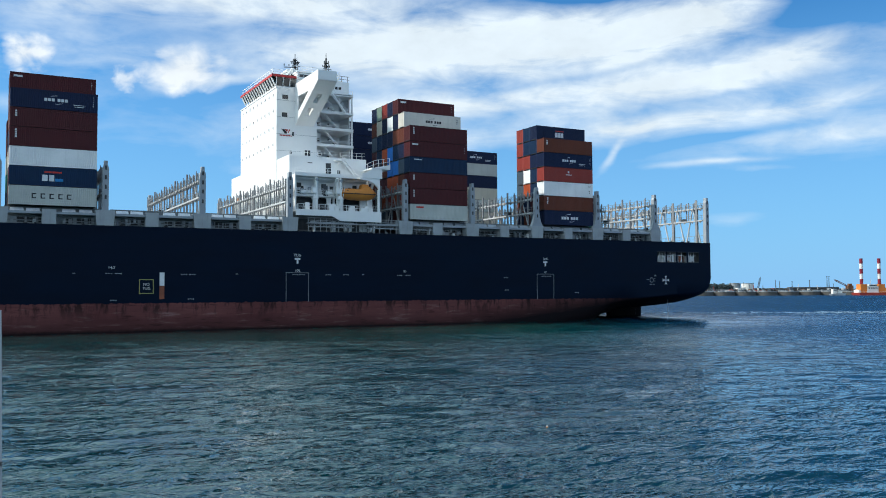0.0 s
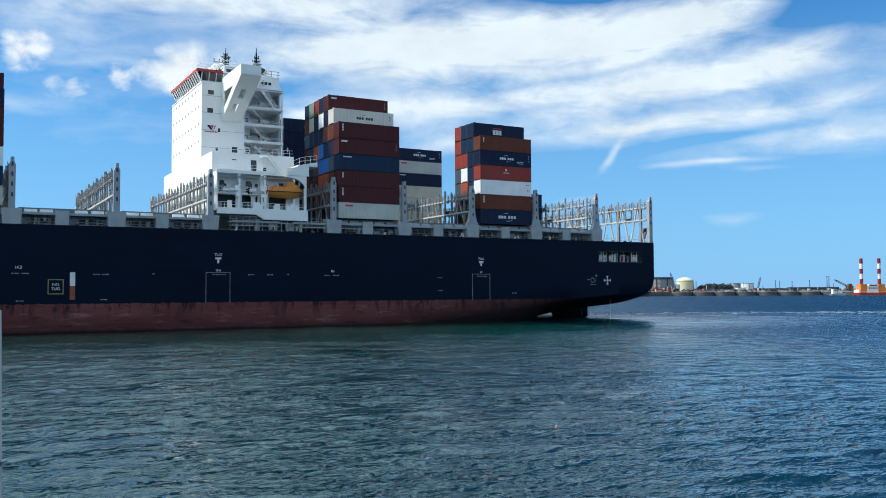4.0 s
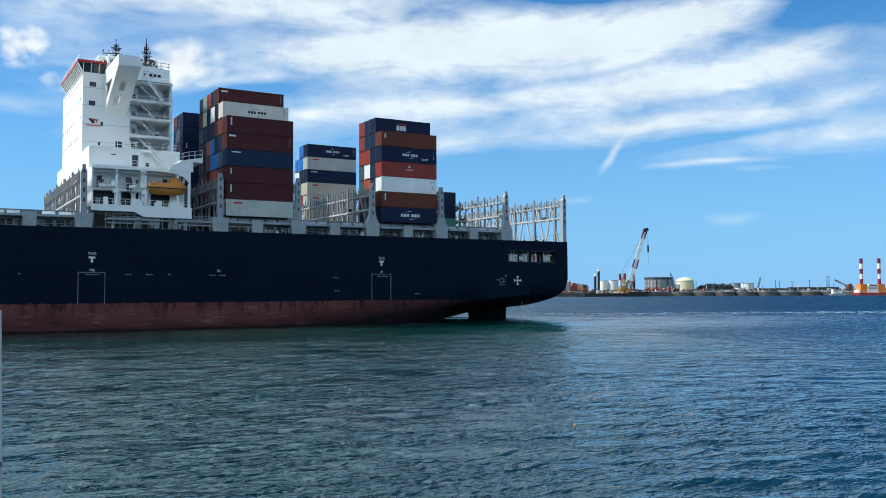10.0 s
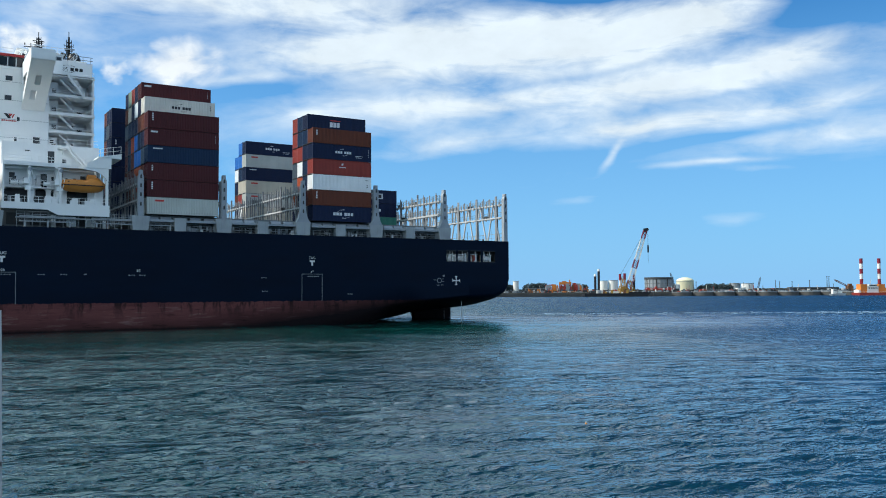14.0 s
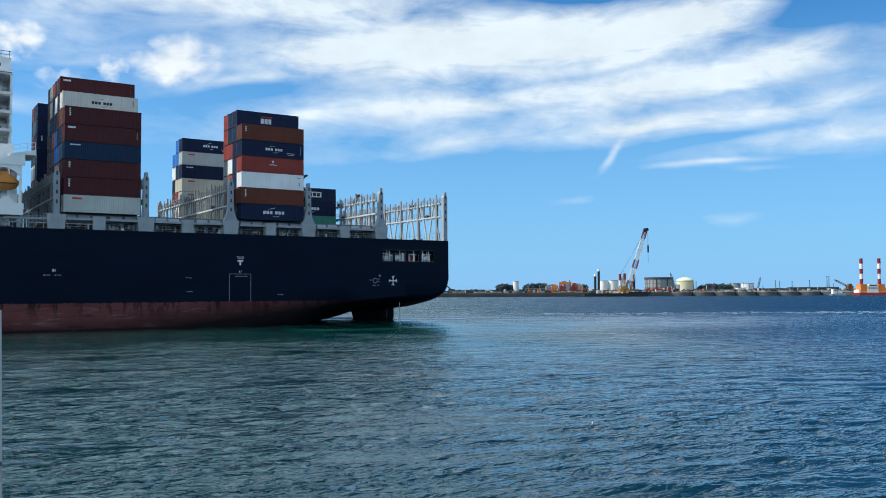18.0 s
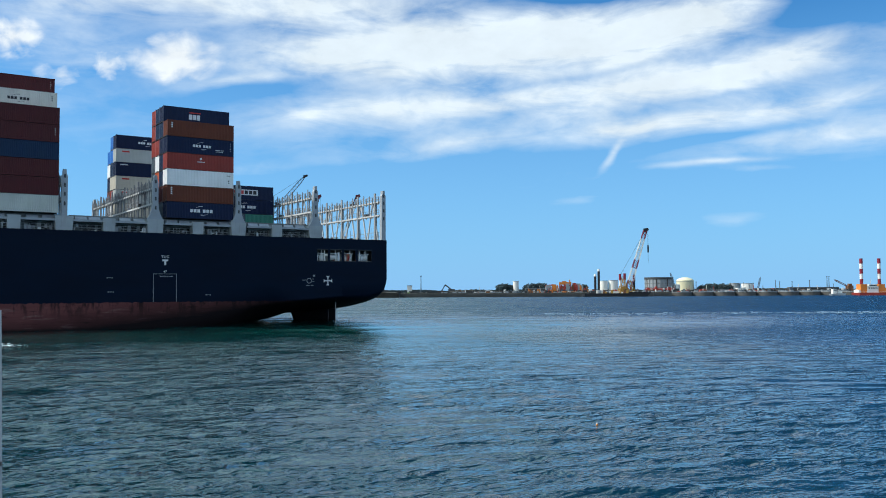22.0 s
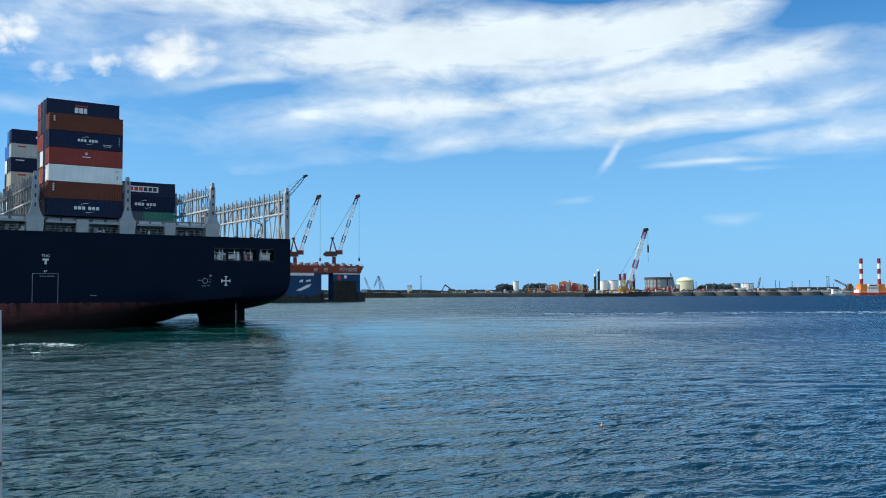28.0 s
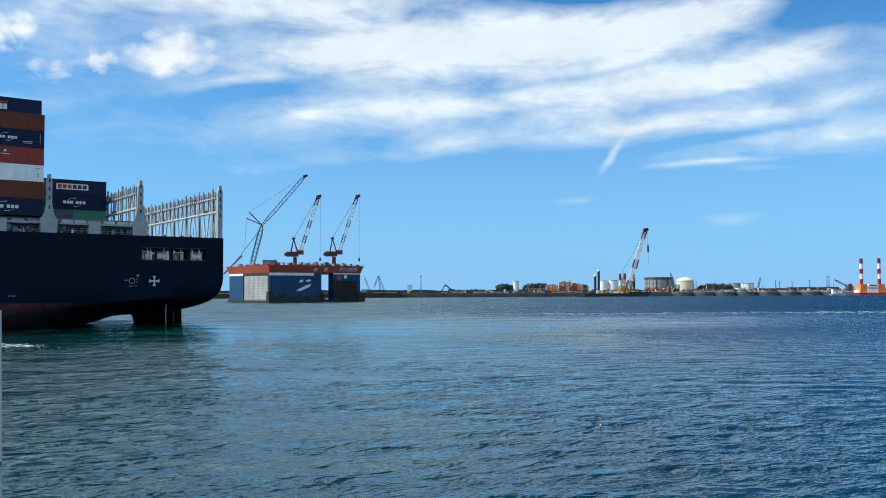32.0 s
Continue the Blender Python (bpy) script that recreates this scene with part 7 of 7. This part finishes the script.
m = Mesh()
for _ in range(11000):
    x = 26 + 400 * frng.random() ** 1.25
    thick = 0.15 + 0.85 * min(1.0, max(0.0, (x - 60) / 170))
    if frng.random() < thick:
        wob = 1.6 * math.sin(x * 0.11) + 1.0 * math.sin(x * 0.31 + 1)
        foam(m, x, 228 + (x - 112) * 0.03 + wob + frng.gauss(0, 3.8 + 0.014 * x), frng.uniform(0.2, 0.9) * (1 + x / 200), frng.uniform(0.08, 0.4) * (1 + x / 300))
thing("wake_foam", "pale line of thin foam left in the ship's wake", "foam", kind="stuff", mesh=m.data("wake_foam", THINFOAM))
m = Mesh()
for _ in range(190):
    s = frng.random() ** 0.7
    foam(m, -8 + 9 * s + frng.gauss(0, 0.7), 4.2 * math.sin(2.4 * s) - 5.5 * s + frng.gauss(0, 1.3), frng.uniform(0.06, 0.34), frng.uniform(0.06, 0.30))
for _ in range(70):
    foam(m, -3 + frng.gauss(0, 4.5), -6 + frng.gauss(0, 4.0), frng.uniform(0.05, 0.2), frng.uniform(0.05, 0.2))
for _ in range(16):
    foam(m, 2.0 + frng.gauss(0, 0.8), -14 + frng.gauss(0, 0.35), frng.uniform(0.1, 0.35), frng.uniform(0.06, 0.2))
wash = thing("wash_foam", "broken streaks of white foam beside the ship", "foam", kind="stuff", mesh=m.data("wash_foam", FOAM))
bob = thing("float", "small orange float drifting on the water", "float")
m = Mesh()
for k in range(6):
    a0, a1 = -1.5708 + math.pi * k / 6, -1.5708 + math.pi * (k + 1) / 6
    m.tube((0, 0, 0.06 * math.sin(a0)), (0, 0, 0.06 * math.sin(a1)), max(0.004, 0.055 * math.cos(a0)), 12, max(0.004, 0.055 * math.cos(a1)))
part("ball", m, ORANGE, bob)
part("cap", Mesh().tube((0, 0, 0.05), (0, 0, 0.10), 0.03, 10, 0.02), MARK, bob)


def cloud_material(seed, thick, full):
    mat = bpy.data.materials.new("cloud")
    mat.use_nodes = True
    n = Net(mat.node_tree)
    pos = n.n("TexCoord").outputs["Object"]
    x, y, z = n.n("SeparateXYZ", {0: pos}).outputs
    moved = n.n("VectorMath", {0: pos, 1: (seed, 0, seed)}, operation="ADD").outputs[0]
    puff = n.noise(moved, 1.3, 5.0, 0.5, 0.3)
    r = n.m("SQRT", n.m("ADD", n.m("MULTIPLY", x, x), n.m("MULTIPLY", z, z)))
    dense = n.m("ADD", n.m("SUBTRACT", full, r), n.m("MULTIPLY", n.m("SUBTRACT", puff, 0.5), 2.2))
    alpha = n.m("MULTIPLY", n.ramp(dense, -0.02, 0.62), n.ramp(r, 0.98, 0.75))
    glow = n.n("Emission", {"Color": (0.88, 0.95, 1.0, 1), "Strength": n.ramp(puff, 0.3, 0.7, 0.90, 1.08)})
    clear = n.n("BsdfTransparent")
    mixed = n.n("MixShader", {0: n.m("MULTIPLY", alpha, thick), 1: clear.outputs[0], 2: glow.outputs[0]})
    n.n("OutputMaterial", {"Surface": mixed.outputs[0]})
    return mat


# drifting fair-weather clouds, four kilometres off: start and end of each one's way, half width and half height
CLOUDS = [((-1152, 1005), (-1210, 1090), 255, 145), ((-1892, 1098), (-1973, 1203), 175, 120), ((-1453, 985), (-1574, 1073), 110, 85), ((-1717, 947), (-1805, 1043), 150, 82)]
FLEET = []
for k, (a, b, w, h) in enumerate(CLOUDS):
    m = Mesh().face((-1, 0, -1), (1, 0, -1), (1, 0, 1), (-1, 0, 1))
    ob = thing("cloud", "small white fair-weather cloud drifting slowly", "cloud", "drifting clouds", kind="structure", mesh=m.data("cloud", cloud_material(3.7 * k, (0.97, 0.92, 0.7, 0.55)[k], (0.84, 0.74, 0.70, 0.68)[k])))
    ob.scale = (w, 1, h)
    FLEET.append((ob, a, b))

# a pale painted post close by
post = thing("mooring_post", "pale painted post standing in the water", "post")
part("shaft", Mesh().hexa([(-0.69, 1.5, -2), (-0.566, 1.5, -2), (-0.64, 1.6, -2), (-0.75, 1.6, -2)], [(-0.87, 1.5, 6.097), (-0.7530, 1.5, 6.097), (-0.82, 1.6, 6.097), (-0.93, 1.6, 6.097)]), PALE, post)
part("collar", Mesh().hexa([(-0.866, 1.498, 5.835), (-0.7468, 1.498, 5.835), (-0.81, 1.6, 5.835), (-0.92, 1.6, 5.835)], [(-0.866, 1.498, 5.842), (-0.7470, 1.498, 5.842), (-0.81, 1.6, 5.842), (-0.92, 1.6, 5.842)]), DARK, post)


# ---- what moves ----
def motions():
    times = [2.0 * k for k in range(17)]
    poses = [(t, ship_pose(t)) for t in times]
    for ob, local in MOVERS:
        walk(ob, [(t, p @ local) for t, p in poses])
    for k, (ob, a, b) in enumerate(FLEET):
        y = 3900 + 40 * k
        walk(ob, [(0, pose(a[0], y, a[1])), (16, pose((a[0] + b[0]) / 2, y, (a[1] + b[1]) / 2)), (32, pose(b[0], y, b[1]))])
    walk(wash, [(0, pose(-84, 103, 0)), (16, pose(-60, 103, 0)), (24, pose(-47.5, 103, 0)), (28, pose(-43.5, 103, 0)), (32, pose(-48, 102, 0))])
    walk(bob, [(0, pose(4.6, 39.4, 0.04)), (9, pose(5.7, 39.6, 0.05)), (13, pose(6.4, 40.6, 0.02)), (19, pose(6.8, 40.2, 0.06)), (28, pose(7.1, 39.9, 0.03)), (32, pose(7.0, 39.6, 0.05))])
    # the wind waves run on slowly
    walk(water, [(0, pose(4.8, 1.6, 0)), (16, pose(0, 0, 0)), (32, pose(-4.8, -1.6, 0))])


motions()
